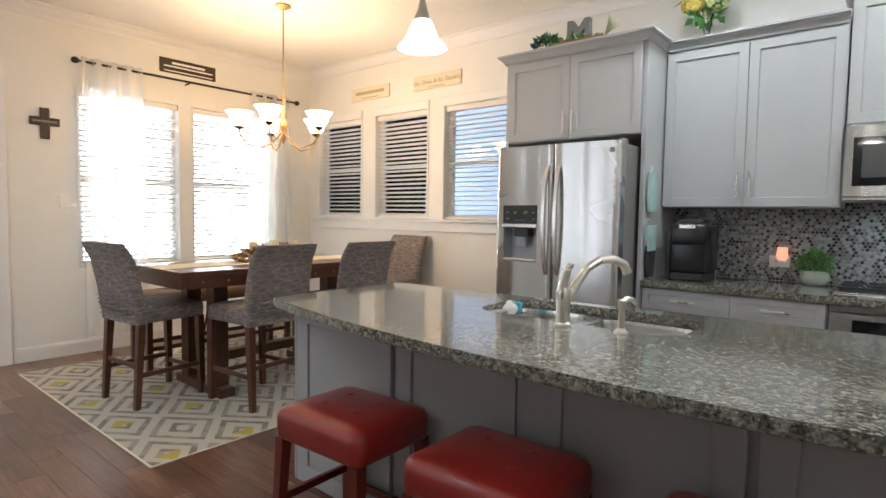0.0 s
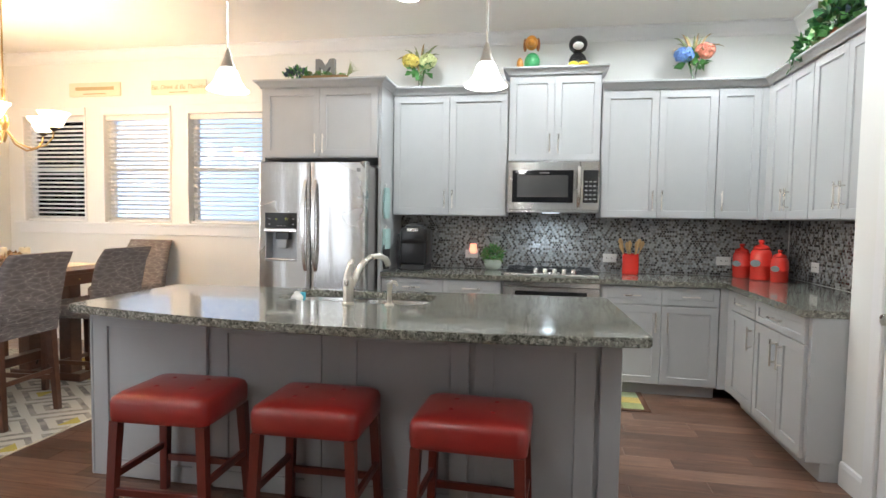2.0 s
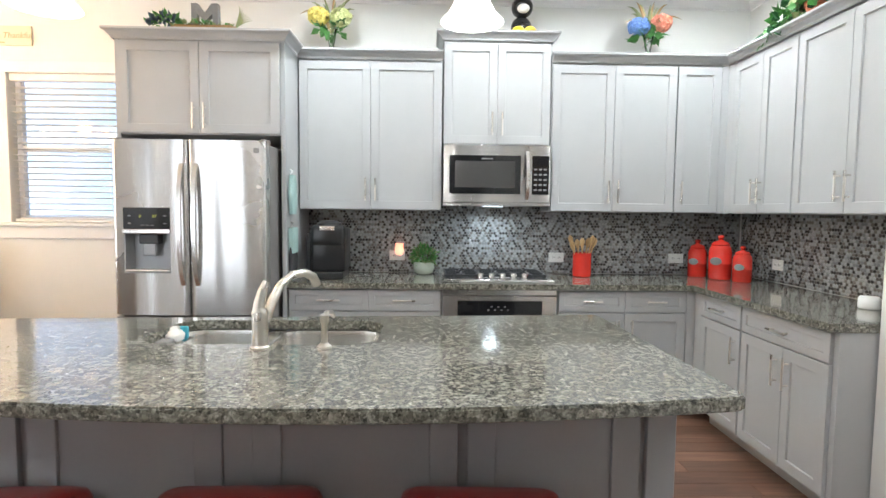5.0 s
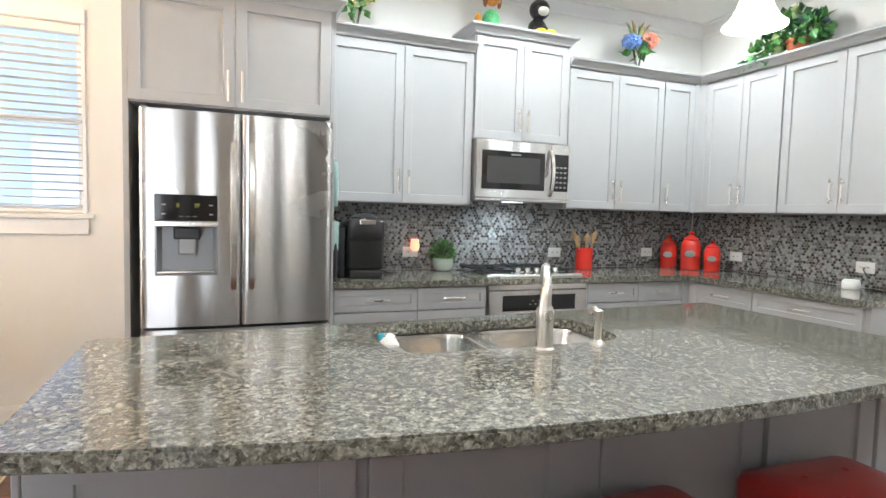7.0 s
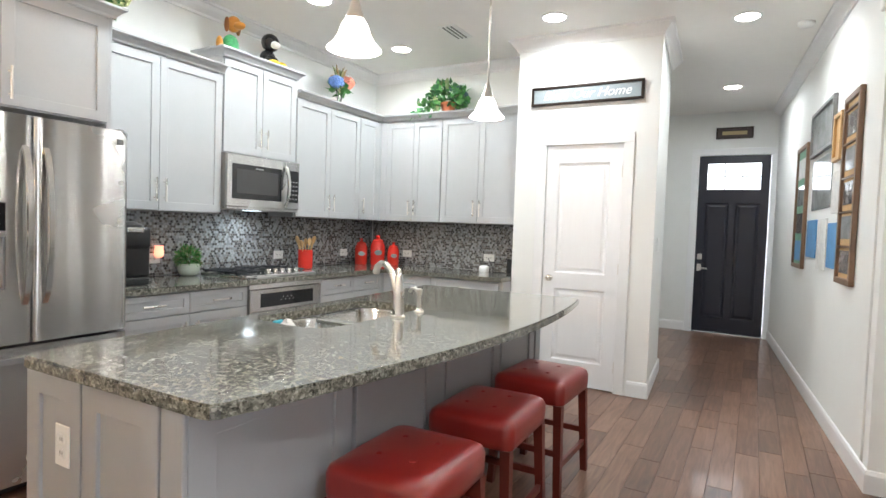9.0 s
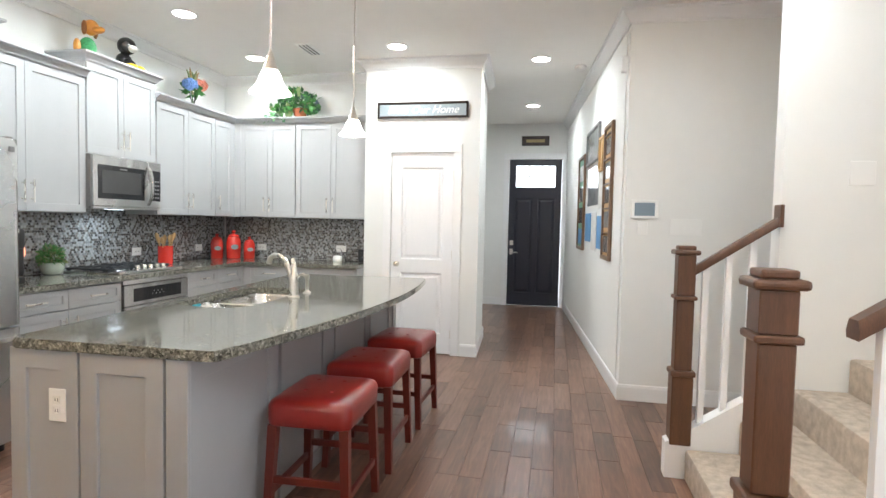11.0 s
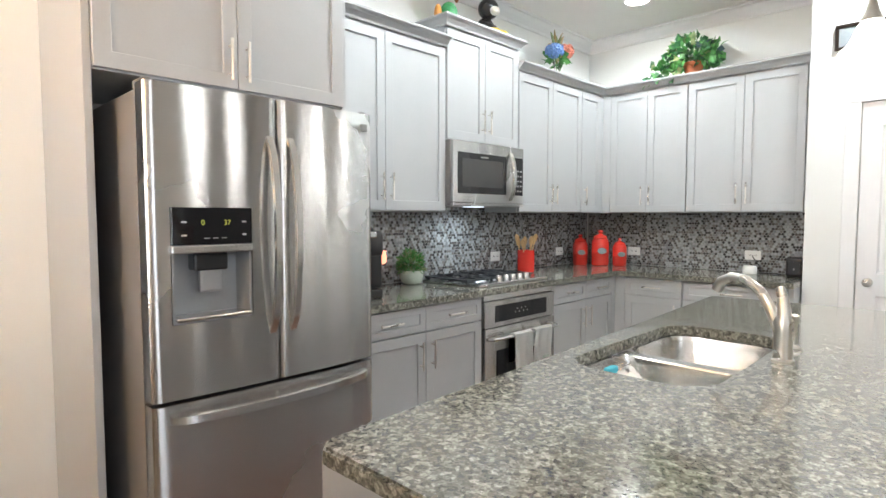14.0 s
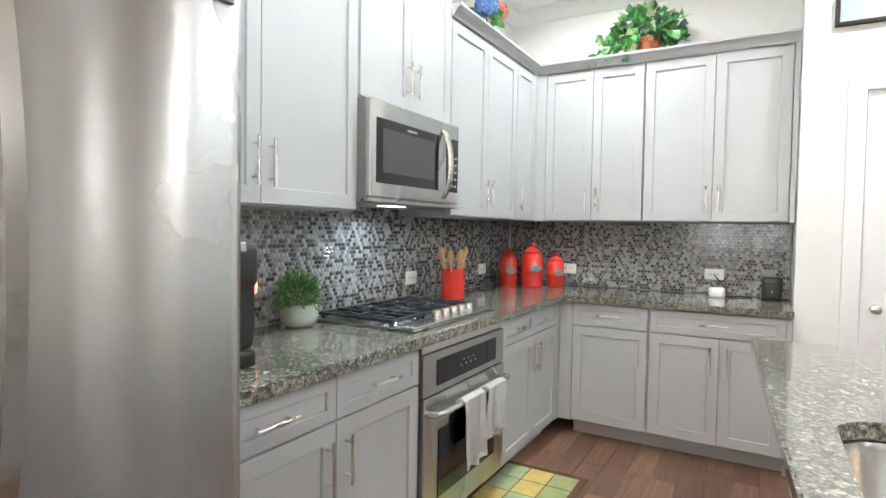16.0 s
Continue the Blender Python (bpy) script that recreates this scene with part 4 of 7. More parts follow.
ck = thing("gas_cooktop", "stainless gas cooktop with black cast iron grates", "cooktop", (0.38, 4.92, 0.915))
part("deck", B(0.005, 0.757, 4.655, 5.17, 0.916, 0.928, 0.004, 2), STEEL, ck)
part("control_strip", B(0.012, 0.750, 4.658, 4.745, 0.9283, 0.936, 0.003, 2), STEEL_BRIGHT, ck)
for gx in (0.135, 0.38, 0.605):
    g = bmesh.new()
    w = 0.112
    for y in (4.77, 5.15):
        box(g, gx - w, gx + w, y - 0.007, y + 0.007, 0.944, 0.957)
    for x in (gx - w, gx + w):
        box(g, x - 0.007, x + 0.007, 4.763, 5.157, 0.9445, 0.9565)
    for y in (4.87, 4.96, 5.05):
        box(g, gx - w, gx - 0.03, y - 0.006, y + 0.006, 0.945, 0.961)
        box(g, gx + 0.03, gx + w, y - 0.006, y + 0.006, 0.945, 0.961)
    box(g, gx - 0.006, gx + 0.006, 4.77, 4.92, 0.9455, 0.9615), box(g, gx - 0.006, gx + 0.006, 5.0, 5.15, 0.9455, 0.9615)
    for x in (gx - w + 0.01, gx + w - 0.01):
        for y in (4.78, 5.14):
            box(g, x - 0.008, x + 0.008, y - 0.008, y + 0.008, 0.9285, 0.9445)
    part("grate", g, CAST_IRON, ck)
for bx, by in ((0.135, 4.86), (0.135, 5.06), (0.38, 4.97), (0.605, 4.86), (0.605, 5.06)):
    part("burner", lathe([(0.05, 0), (0.05, 0.008), (0.036, 0.012), (0.036, 0.02), (0.01, 0.022)], bx, by, 0.9282, 20), CAST_IRON, ck, smooth=True)
for k in range(5):
    part("knob", lathe([(0.027, 0), (0.027, 0.004), (0.022, 0.006), (0.021, 0.034), (0.018, 0.038)], 0.26 + k * 0.075, 4.702, 0.9362, 18), STEEL_BRIGHT, ck, "satin steel control knob", smooth=True)

# ---- island ----
IX0, IX1, IY0, IY1 = -1.975, 0.67, 2.60, 3.37
IF_, IL, IB, IR = Face("-y", IY0 + 0.02), Face("-x", IX0 + 0.02), Face("+y", IY1 - 0.02), Face("+x", IX1 - 0.02)
isl = thing("kitchen_island", "grey panelled kitchen island with shaker sides", "island", ((IX0 + IX1) / 2, (IY0 + IY1) / 2, 0))
sx0, sx1, sy0, sy1 = -1.125, -0.280, 2.915, 3.335
for b in ((IX0 + 0.021, sx0 - 0.03, IY0 + 0.021, IY1 - 0.021), (sx1 + 0.03, IX1 - 0.021, IY0 + 0.021, IY1 - 0.021), (sx0 - 0.03, sx1 + 0.03, IY0 + 0.021, sy0 - 0.02), (sx0 - 0.03, sx1 + 0.03, sy1 + 0.02, IY1 - 0.021)):
    part("body", B(*b, 0.005, 0.874), ISLAND_GREY, isl)
for a, b in ((-1.958, -1.310), (-1.280, -0.705), (-0.615, 0.003), (0.033, 0.56)):
    part("panel", IF_.panel(a, b, 0.005, 0.872, 0.02, 0.085, 0.011), ISLAND_GREY, isl)
part("filler", IF_.box(-0.703, -0.617, 0, 0.012, 0.005, 0.872), ISLAND_GREY, isl)
part("corner_post", IF_.box(0.58, IX1, -0.09, 0.022, 0.005, 0.872, 0.003), ISLAND_GREY, isl)
part("corner_post", IF_.box(IX0, -1.96, -0.07, 0.022, 0.005, 0.872, 0.003), ISLAND_GREY, isl)
for a, b in ((2.70, 3.055), (3.065, IY1)):
    part("panel", IL.panel(a, b, 0.005, 0.872, 0.02, 0.075, 0.011), ISLAND_GREY, isl)
part("panel", IR.panel(2.70, IY1, 0.005, 0.872, 0.02, 0.085, 0.011), ISLAND_GREY, isl)
for a, b, h in ((-1.965, -1.6, -1.64), (-1.598, -1.2, -1.56), (-1.198, -0.76, -0.8), (-0.758, -0.33, -0.72)):
    front("door", IB, isl, a, b, 0.11, 0.705, ISLAND_GREY, (h, 0.6, 0.16, True))
    front("drawer", IB, isl, a, b, 0.71, 0.868, ISLAND_GREY, ((a + b) / 2, 0.79, 0.15, False), 0.04)
dw = thing("dishwasher", "stainless dishwasher with black handle in the island", "dishwasher", (0.0, IY1 - 0.02, 0.1))
part("door", IB.box(-0.30, 0.30, 0.001, 0.035, 0.11, 0.866, 0.004), STEEL, dw)
part("handle", IB.box(-0.25, 0.25, 0.036, 0.07, 0.74, 0.80, 0.01, seg=2), BLACK, dw)
front("drawer", IB, isl, 0.31, 0.60, 0.71, 0.868, ISLAND_GREY, (0.455, 0.79, 0.13, False), 0.04)
front("door", IB, isl, 0.31, 0.60, 0.11, 0.705, ISLAND_GREY, (0.35, 0.6, 0.16, True))


def rounded(x0, x1, y0, y1, r, n=6):
    pts = []
    for cx, cy, a in ((x1 - r, y1 - r, 0), (x0 + r, y1 - r, 90), (x0 + r, y0 + r, 180), (x1 - r, y0 + r, 270)):
        pts += [(cx + r * math.cos(radians(a + 90 * i / n)), cy + r * math.sin(radians(a + 90 * i / n))) for i in range(n + 1)]
    return pts


def slab_with_hole(outer, inner, z0, z1):
    bm = bmesh.new()
    es = []
    for loop in (outer, inner):
        vs = [bm.verts.new((x, y, z1)) for x, y in loop]
        es += [bm.edges.new((vs[i], vs[(i + 1) % len(vs)])) for i in range(len(vs))]
    bmesh.ops.triangle_fill(bm, edges=es, use_beauty=True)
    ext = bmesh.ops.extrude_face_region(bm, geom=list(bm.faces))
    bmesh.ops.translate(bm, verts=[v for v in ext["geom"] if isinstance(v, bmesh.types.BMVert)], vec=(0, 0, z0 - z1))
    return bm


TOP_BL, TOP_BR, TOP_FL, TOP_FR = (-2.005, 3.35), (0.70, 3.515), (-1.995, 2.475), (0.755, 2.365)
bow = []
for i in range(25):
    t = i / 24
    x = TOP_FL[0] + 0.03 + (TOP_FR[0] - TOP_FL[0] - 0.06) * t
    bow.append((x, TOP_FL[1] + (TOP_FR[1] - TOP_FL[1]) * t - 0.145 * (1 - (2 * t - 1) ** 2)))
outline = [(TOP_BL[0], TOP_BL[1] - 0.03), (TOP_FL[0], TOP_FL[1] + 0.04), (TOP_FL[0] + 0.008, TOP_FL[1] + 0.012)] + bow + [(TOP_FR[0] - 0.008, TOP_FR[1] + 0.012), (TOP_FR[0], TOP_FR[1] + 0.04), (TOP_BR[0], TOP_BR[1] - 0.02), (TOP_BR[0] - 0.02, TOP_BR[1]), (TOP_BL[0] + 0.03, TOP_BL[1])]
hole = rounded(sx0, sx1, sy0, sy1, 0.11)
st = slab_with_hole(outline, hole, 0.8755, 0.9155)
bmesh.ops.recalc_face_normals(st, faces=st.faces)
st.normal_update()
rim = [e for e in st.edges if len(e.link_faces) == 2 and abs(abs(e.link_faces[0].normal.z) - abs(e.link_faces[1].normal.z)) > 0.5]
bmesh.ops.bevel(st, geom=rim, offset=0.006, segments=2, affect="EDGES")
solid("island_countertop", st, GRANITE, "bowed speckled granite island top with sink cutout", "countertop")

# double bowl sink, hung under the stone
sk = thing("kitchen_sink", "undermount stainless double-bowl sink", "sink", (-0.725, 3.12, 0.68))


def bowl(x0, x1, y0, y1, r, top, deep):
    bm = bmesh.new()
    rings = []
    for inset, z in ((-0.012, top), (0, top - 0.001), (0.004, top - 0.02), (0.012, top - deep + 0.05), (0.03, top - deep + 0.015), (0.06, top - deep)):
        rings.append([bm.verts.new((x, y, z)) for x, y in rounded(x0 + inset, x1 - inset, y0 + inset, y1 - inset, max(r - inset * 0.4, 0.02))])
    for a, b in zip(rings, rings[1:]):
        for i in range(len(a)):
            k = (i + 1) % len(a)
            bm.faces.new((a[i], a[k], b[k], b[i]))
    bm.faces.new(rings[-1])
    return bm


part("bowl", bowl(sx0 + 0.004, -0.740, sy0 + 0.004, sy1 - 0.004, 0.10, 0.874, 0.19), STEEL_BRIGHT, sk, smooth=True)
part("bowl", bowl(-0.710, sx1 - 0.004, sy0 + 0.004, sy1 - 0.004, 0.10, 0.874, 0.17), STEEL_BRIGHT, sk, smooth=True)
part("divider", B(-0.755, -0.695, sy0 - 0.01, sy1 + 0.01, 0.850, 0.8738, 0.006, 2), STEEL_BRIGHT, sk)
for x in (-0.935, -0.515):
    part("drain", lathe([(0.045, 0.001), (0.045, 0.004), (0.03, 0.005), (0.028, 0.002)], x, 3.12, 0.702 - (0.018 if x < -0.8 else 0), 20), STEEL, sk, smooth=True)

fa = thing("kitchen_faucet", "brushed nickel faucet with side lever", "faucet", (-0.685, 2.815, 0.915))
part("base", lathe([(0.034, 0), (0.034, 0.008), (0.027, 0.014), (0.026, 0.10), (0.028, 0.125), (0.022, 0.14)], -0.685, 2.815, 0.9158, 20), NICKEL, fa, smooth=True)
sp = [Vector(p) for p in ((-0.672, 2.83, 1.01), (-0.655, 2.86, 1.075), (-0.635, 2.895, 1.125), (-0.607, 2.945, 1.155), (-0.575, 3.00, 1.158), (-0.552, 3.04, 1.138), (-0.542, 3.056, 1.105))]
part("spout", tube(sp, [0.017, 0.0165, 0.016, 0.0155, 0.0155, 0.017, 0.0185], 14), NICKEL, fa, smooth=True)
part("lever", tube([(-0.690, 2.812, 1.03), (-0.686, 2.815, 1.075), (-0.677, 2.822, 1.115), (-0.667, 2.832, 1.145)], [0.021, 0.019, 0.016, 0.012], 12), NICKEL, fa, smooth=True)
so = thing("soap_dispenser", "brushed nickel soap dispenser beside the faucet", "soap dispenser", (-0.47, 2.832, 0.915))
part("base", lathe([(0.026, 0), (0.025, 0.007), (0.012, 0.018), (0.011, 0.085), (0.015, 0.09), (0.0155, 0.115), (0.006, 0.12)], -0.47, 2.832, 0.9158, 16), NICKEL, so, smooth=True)
part("spout", tube([(-0.472, 2.835, 1.015), (-0.466, 2.86, 1.034), (-0.455, 2.89, 1.028), (-0.45, 2.905, 1.012)], [0.011, 0.010, 0.009, 0.008], 10), NICKEL, so, smooth=True)

for ob in (fa, so):
    ob.location += Vector((0.022, 0.033, 0))

# ---- lamps ----
# The last three, with y below 1, are unseen and added for fill light.
CANS = ((-0.74, 4.33), (0.40, 4.37), (1.63, 4.44), (1.45, 2.86), (2.03, 1.52), (4.25, 1.69), (-0.75, 0.6), (-2.6, 0.2), (-4.2, 0.6))
for x, y in CANS:
    c = thing("recessed_light", "round white recessed ceiling light, lit", "ceiling light", (x, y, CEIL), "recessed ceiling lights")
    part("trim_ring", lathe([(0.108, -0.001), (0.108, -0.006), (0.088, -0.010), (0.086, -0.001)], x, y, CEIL, 28), WHITE_PLASTIC, c, smooth=True)
    part("lens", lathe([(0.0862, -0.0012), (0.0862, -0.006), (0.001, -0.0065)], x, y, CEIL, 24), CAN_GLOW, c)
    lamp("can_lamp", "AREA", pose(x, y, CEIL - 0.02), CAN_POWER, CAN_COLOUR, 0.13, 170)

for x, y in ((-1.24, 2.69), (0.04, 2.755)):
    p = thing("pendant_light", "white bell glass pendant on a slim metal rod, lit", "pendant lamp", (x, y, CEIL), "island pendants")
    part("canopy", lathe([(0.06, 0), (0.06, -0.012), (0.03, -0.03), (0.008, -0.034)], x, y, CEIL - 0.0005, 20), NICKEL, p, smooth=True)
    part("rod", tube([(x, y, 2.16), (x, y, CEIL - 0.03)], 0.0055, 8), NICKEL, p, smooth=True)
    part("socket", lathe([(0.007, 0.085), (0.014, 0.065), (0.022, 0.03), (0.034, 0.004), (0.036, -0.006), (0.03, -0.01)], x, y, 2.100, 18), NICKEL, p, smooth=True)
    part("shade", lathe([(0.025, 0.111), (0.037, 0.106), (0.049, 0.086), (0.059, 0.055), (0.076, 0.025), (0.097, 0.005), (0.099, 0.000), (0.095, 0.003), (0.073, 0.025), (0.056, 0.055), (0.045, 0.084), (0.025, 0.102)], x, y, 1.985, 28, False), SHADE_GLOW, p, "glowing white bell glass", smooth=True)
    lamp("pendant_lamp", "POINT", pose(x, y, 1.99), PENDANT_POWER, PENDANT_COLOUR, 0.05)

CHX, CHY = -3.80, 3.77
ch = thing("chandelier", "five-arm gold chandelier with lit amber glass bowls", "chandelier", (CHX, CHY, CEIL))
part("canopy", lathe([(0.065, 0), (0.065, -0.012), (0.03, -0.03), (0.006, -0.034)], CHX, CHY, CEIL - 0.0005, 20), BRASS, ch, smooth=True)
part("chain", tube([(CHX, CHY, 2.32), (CHX, CHY, CEIL - 0.03)], 0.006, 8), BRASS, ch, smooth=True)
part("stem", lathe([(0.006, 0.42), (0.016, 0.40), (0.010, 0.36), (0.012, 0.22), (0.03, 0.18), (0.034, 0.14), (0.014, 0.10), (0.022, 0.05), (0.012, 0.02), (0.003, 0.0)], CHX, CHY, 1.90, 18), BRASS, ch, smooth=True)
for k in range(5):
    a = radians(20 + 72 * k)
    ux, uy = math.cos(a), math.sin(a)
    arm = [Vector((CHX + ux * r, CHY + uy * r, z)) for r, z in ((0.02, 1.99), (0.09, 1.90), (0.19, 1.86), (0.29, 1.89), (0.34, 1.95), (0.35, 2.0))]
    ap = part("arm", tube(arm, 0.007, 8), BRASS, ch, smooth=True)
    sx, sy = CHX + ux * 0.35, CHY + uy * 0.35
    part("cup", lathe([(0.008, 0), (0.03, 0.012), (0.034, 0.03), (0.022, 0.034)], sx, sy, 2.0, 14), BRONZE, ap, smooth=True)
    part("shade", lathe([(0.03, 0), (0.05, 0.01), (0.068, 0.04), (0.080, 0.075), (0.112, 0.118), (0.108, 0.118), (0.075, 0.075), (0.062, 0.04), (0.03, 0.012)], sx, sy, 2.03, 22, False), SHADE_WARM, ap, "glowing amber glass bowl", smooth=True)
for k in range(3):
    a = radians(50 + 120 * k)
    lamp("chandelier_lamp", "POINT", pose(CHX + 0.3 * math.cos(a), CHY + 0.3 * math.sin(a), 2.19), CHANDELIER_POWER, WARM_COLOUR, 0.06)

# ---- bar stools ----
def cushion(x0, x1, y0, y1, z0, z1, r, dome, nx=10, ny=8):
    """A padded seat: rounded sides and a softly domed top."""
    bm = bmesh.new()
    rings = []
    for inset, z in ((0.012, z0), (0.003, z0 + 0.006), (0, z0 + 0.03), (0, z1 - 0.035), (0.008, z1 - 0.014), (0.026, z1 - 0.003)):
        rings.append([bm.verts.new((x, y, z)) for x, y in rounded(x0 + inset, x1 - inset, y0 + inset, y1 - inset, r)])
    cx, cy = (x0 + x1) / 2, (y0 + y1) / 2
    for k in (0.75, 0.5, 0.25):
        rings.append([bm.verts.new((cx + (v.co.x - cx) * k, cy + (v.co.y - cy) * k, z1 + dome * (1 - k * k))) for v in rings[5]])
    return skin(bm, rings)


stool = thing("bar_stool", "backless bar stool with tufted red leather seat", "stool", (0, 0, 0), "island stools")
part("seat", cushion(-0.232, 0.232, -0.195, 0.195, 0.472, 0.592, 0.045, 0.010), RED_LEATHER, stool, "tufted red leather cushion", smooth=50)
for x in (-0.085, 0.085):
    for y in (-0.06, 0.07):
        part("button", lathe([(0.013, 0.0), (0.011, 0.005), (0.004, 0.008)], x, y, 0.597, 12), RED_LEATHER, stool, smooth=True)
for sx in (-1, 1):
    for sy in (-1, 1):
        bm = bmesh.new()
        a, b = [], []
        for ux, uy in ((-1, -1), (1, -1), (1, 1), (-1, 1)):
            a.append(bm.verts.new((sx * 0.222 + ux * 0.017, sy * 0.185 + uy * 0.017, 0.0)))
            b.append(bm.verts.new((sx * 0.200 + ux * 0.021, sy * 0.165 + uy * 0.021, 0.474)))
        part("leg", skin(bm, [a, b]), RED_WOOD, stool)
for y in (-0.178, 0.178):
    part("stretcher", B(-0.195, 0.195, y - 0.010, y + 0.010, 0.150, 0.182, 0.002), RED_WOOD, stool)
for x in (-0.214, 0.214):
    part("stretcher", B(x - 0.010, x + 0.010, -0.16, 0.16, 0.215, 0.247, 0.002), RED_WOOD, stool)
for x, y, a in ((-0.62, 2.375, 1), (0.06, 2.365, -2)):
    copy_thing(stool, pose(x, y, 0, 0, 0, a))
stool.matrix_basis = pose(-1.278, 2.37, 0, 0, 0, 2)

# ---- dining set ----
TBX0, TBX1, TBY0, TBY1, TBZ = -4.10, -3.27, 2.77, 4.50, 0.925
tb = thing("dining_table", "counter-height dark wood dining table with trestle legs", "table", (-3.68, 3.63, 0))
part("tabletop", B(TBX0, TBX1, TBY0, TBY1, TBZ - 0.03, TBZ, 0.004), WALNUT, tb)
for b in ((TBX0 + 0.01, TBX1 - 0.01, TBY0 + 0.008, TBY0 + 0.035), (TBX0 + 0.01, TBX1 - 0.01, TBY1 - 0.035, TBY1 - 0.008), (TBX0 + 0.008, TBX0 + 0.035, TBY0 + 0.036, TBY1 - 0.036), (TBX1 - 0.035, TBX1 - 0.008, TBY0 + 0.036, TBY1 - 0.036)):
    part("apron", B(*b, TBZ - 0.115, TBZ - 0.031, 0.003), WALNUT, tb)
for k in range(9):
    part("stud", B(TBX1 - 0.0085, TBX1 - 0.004, TBY0 + 0.15 + k * 0.18 - 0.006, TBY0 + 0.15 + k * 0.18 + 0.006, TBZ - 0.08, TBZ - 0.068, 0.002), BRASS, tb)
for y in (3.13, 4.12):
    for x in (-3.88, -3.49):
        part("leg", B(x - 0.055, x + 0.055, y - 0.055, y + 0.055, 0.075, TBZ - 0.032, 0.005), WALNUT, tb)
    part("foot_beam", B(-4.02, -3.35, y - 0.06, y + 0.06, 0.013, 0.078, 0.006), WALNUT, tb)
    part("brace", tube([(-3.82, y, 0.12), (-3.55, y, 0.78)], 0.008, 8), BRONZE, tb)
part("stretcher", B(-3.73, -3.64, 3.19, 4.06, 0.20, 0.27, 0.004), WALNUT, tb)
rn = bmesh.new()
box(rn, -3.84, -3.52, TBY0 - 0.002, TBY1 + 0.002, TBZ + 0.001, TBZ + 0.004)
box(rn, -3.84, -3.52, TBY1 + 0.002, TBY1 + 0.005, TBZ - 0.16, TBZ + 0.0038)
solid("table_runner", rn, material("linen_runner", (0.66, 0.60, 0.48), 0.9, vary=0.08, fine=300, bump=0.5), "cream linen runner along the table", "table runner")

chair = thing("dining_chair", "counter-height parsons chair in grey textured fabric with dark legs", "chair", (0, 0, 0), "dining chairs")
part("seat", cushion(-0.24, 0.24, -0.23, 0.25, 0.565, 0.675, 0.05, 0.008), FABRIC, chair, smooth=50)
bm = bmesh.new()
rings = []
for i in range(11):
    t = i / 10
    z = 0.56 + t * 0.53
    y = -0.205 - 0.10 * t ** 1.6 - (0.03 * max(0, t - 0.8) / 0.2)
    hw = 0.238 + 0.012 * math.sin(t * 3)
    th = 0.036 if t < 0.95 else 0.028
    rings.append([bm.verts.new((px, y + py, z + (0.012 * (1 - (px / 0.24) ** 2) if t > 0.9 else 0))) for px, py in rounded(-hw, hw, -th, th, 0.026, 4)])
skin(bm, rings)
part("backrest", bm, FABRIC, chair, smooth=50)
fold = bmesh.new()
rs = random.Random(5)
for k in range(7):
    z = 0.60 + 0.022 * k
    pts = [(-0.225 + i * 0.05, -0.2465 - 0.10 * ((z - 0.56) / 0.53) ** 1.6 - 0.002 + rs.uniform(-0.002, 0.001), z + 0.012 * math.sin(i * 0.7 + k) + 0.004 * i * (0.5 - k / 7)) for i in range(10)]
    tube(pts, 0.0045, 6, fold)
part("fabric_folds", fold, FABRIC, chair, smooth=True)
for sx in (-1, 1):
    for y0, y1 in ((0.215, 0.225), (-0.20, -0.235)):
        bm = bmesh.new()
        a = [bm.verts.new((sx * 0.212 + ux * 0.017, y1 + uy * 0.017, 0.0)) for ux, uy in ((-1, -1), (1, -1), (1, 1), (-1, 1))]
        b = [bm.verts.new((sx * 0.205 + ux * 0.024, y0 + uy * 0.024, 0.568)) for ux, uy in ((-1, -1), (1, -1), (1, 1), (-1, 1))]
        part("leg", skin(bm, [a, b]), WALNUT, chair)
    part("stretcher", B(sx * 0.209 - 0.009, sx * 0.209 + 0.009, -0.20, 0.205, 0.205, 0.237, 0.002), WALNUT, chair)
part("stretcher", B(-0.20, 0.20, 0.210, 0.228, 0.165, 0.195, 0.002), WALNUT, chair)
part("stretcher", B(-0.20, 0.20, -0.226, -0.208, 0.265, 0.295, 0.002), WALNUT, chair)
RUGZ = 0.0125
for x, y, a in ((-3.17, 3.13, 95), (-3.18, 3.91, 92), (-3.67, 4.87, 178)):
    copy_thing(chair, pose(x, y, RUGZ if y < 4.6 else RUGZ, 0, 0, a))
chair.matrix_basis = pose(-3.74, 2.67, RUGZ, 0, 0, 6)
bn = thing("dining_bench", "dark wood bench with a brown padded seat", "bench", (-4.45, 3.62, 0))
part("seat", cushion(-4.62, -4.26, 2.95, 4.30, 0.56, 0.665, 0.04, 0.006), BENCH_FABRIC, bn, smooth=50)
for x in (-4.585, -4.295):
    for y in (2.99, 4.26):
        part("leg", B(x - 0.022, x + 0.022, y - 0.022, y + 0.022, RUGZ, 0.562, 0.003), WALNUT, bn)
for x in (-4.585, -4.295):
    part("stretcher", B(x - 0.009, x + 0.009, 3.013, 4.237, 0.20, 0.235, 0.002), WALNUT, bn)

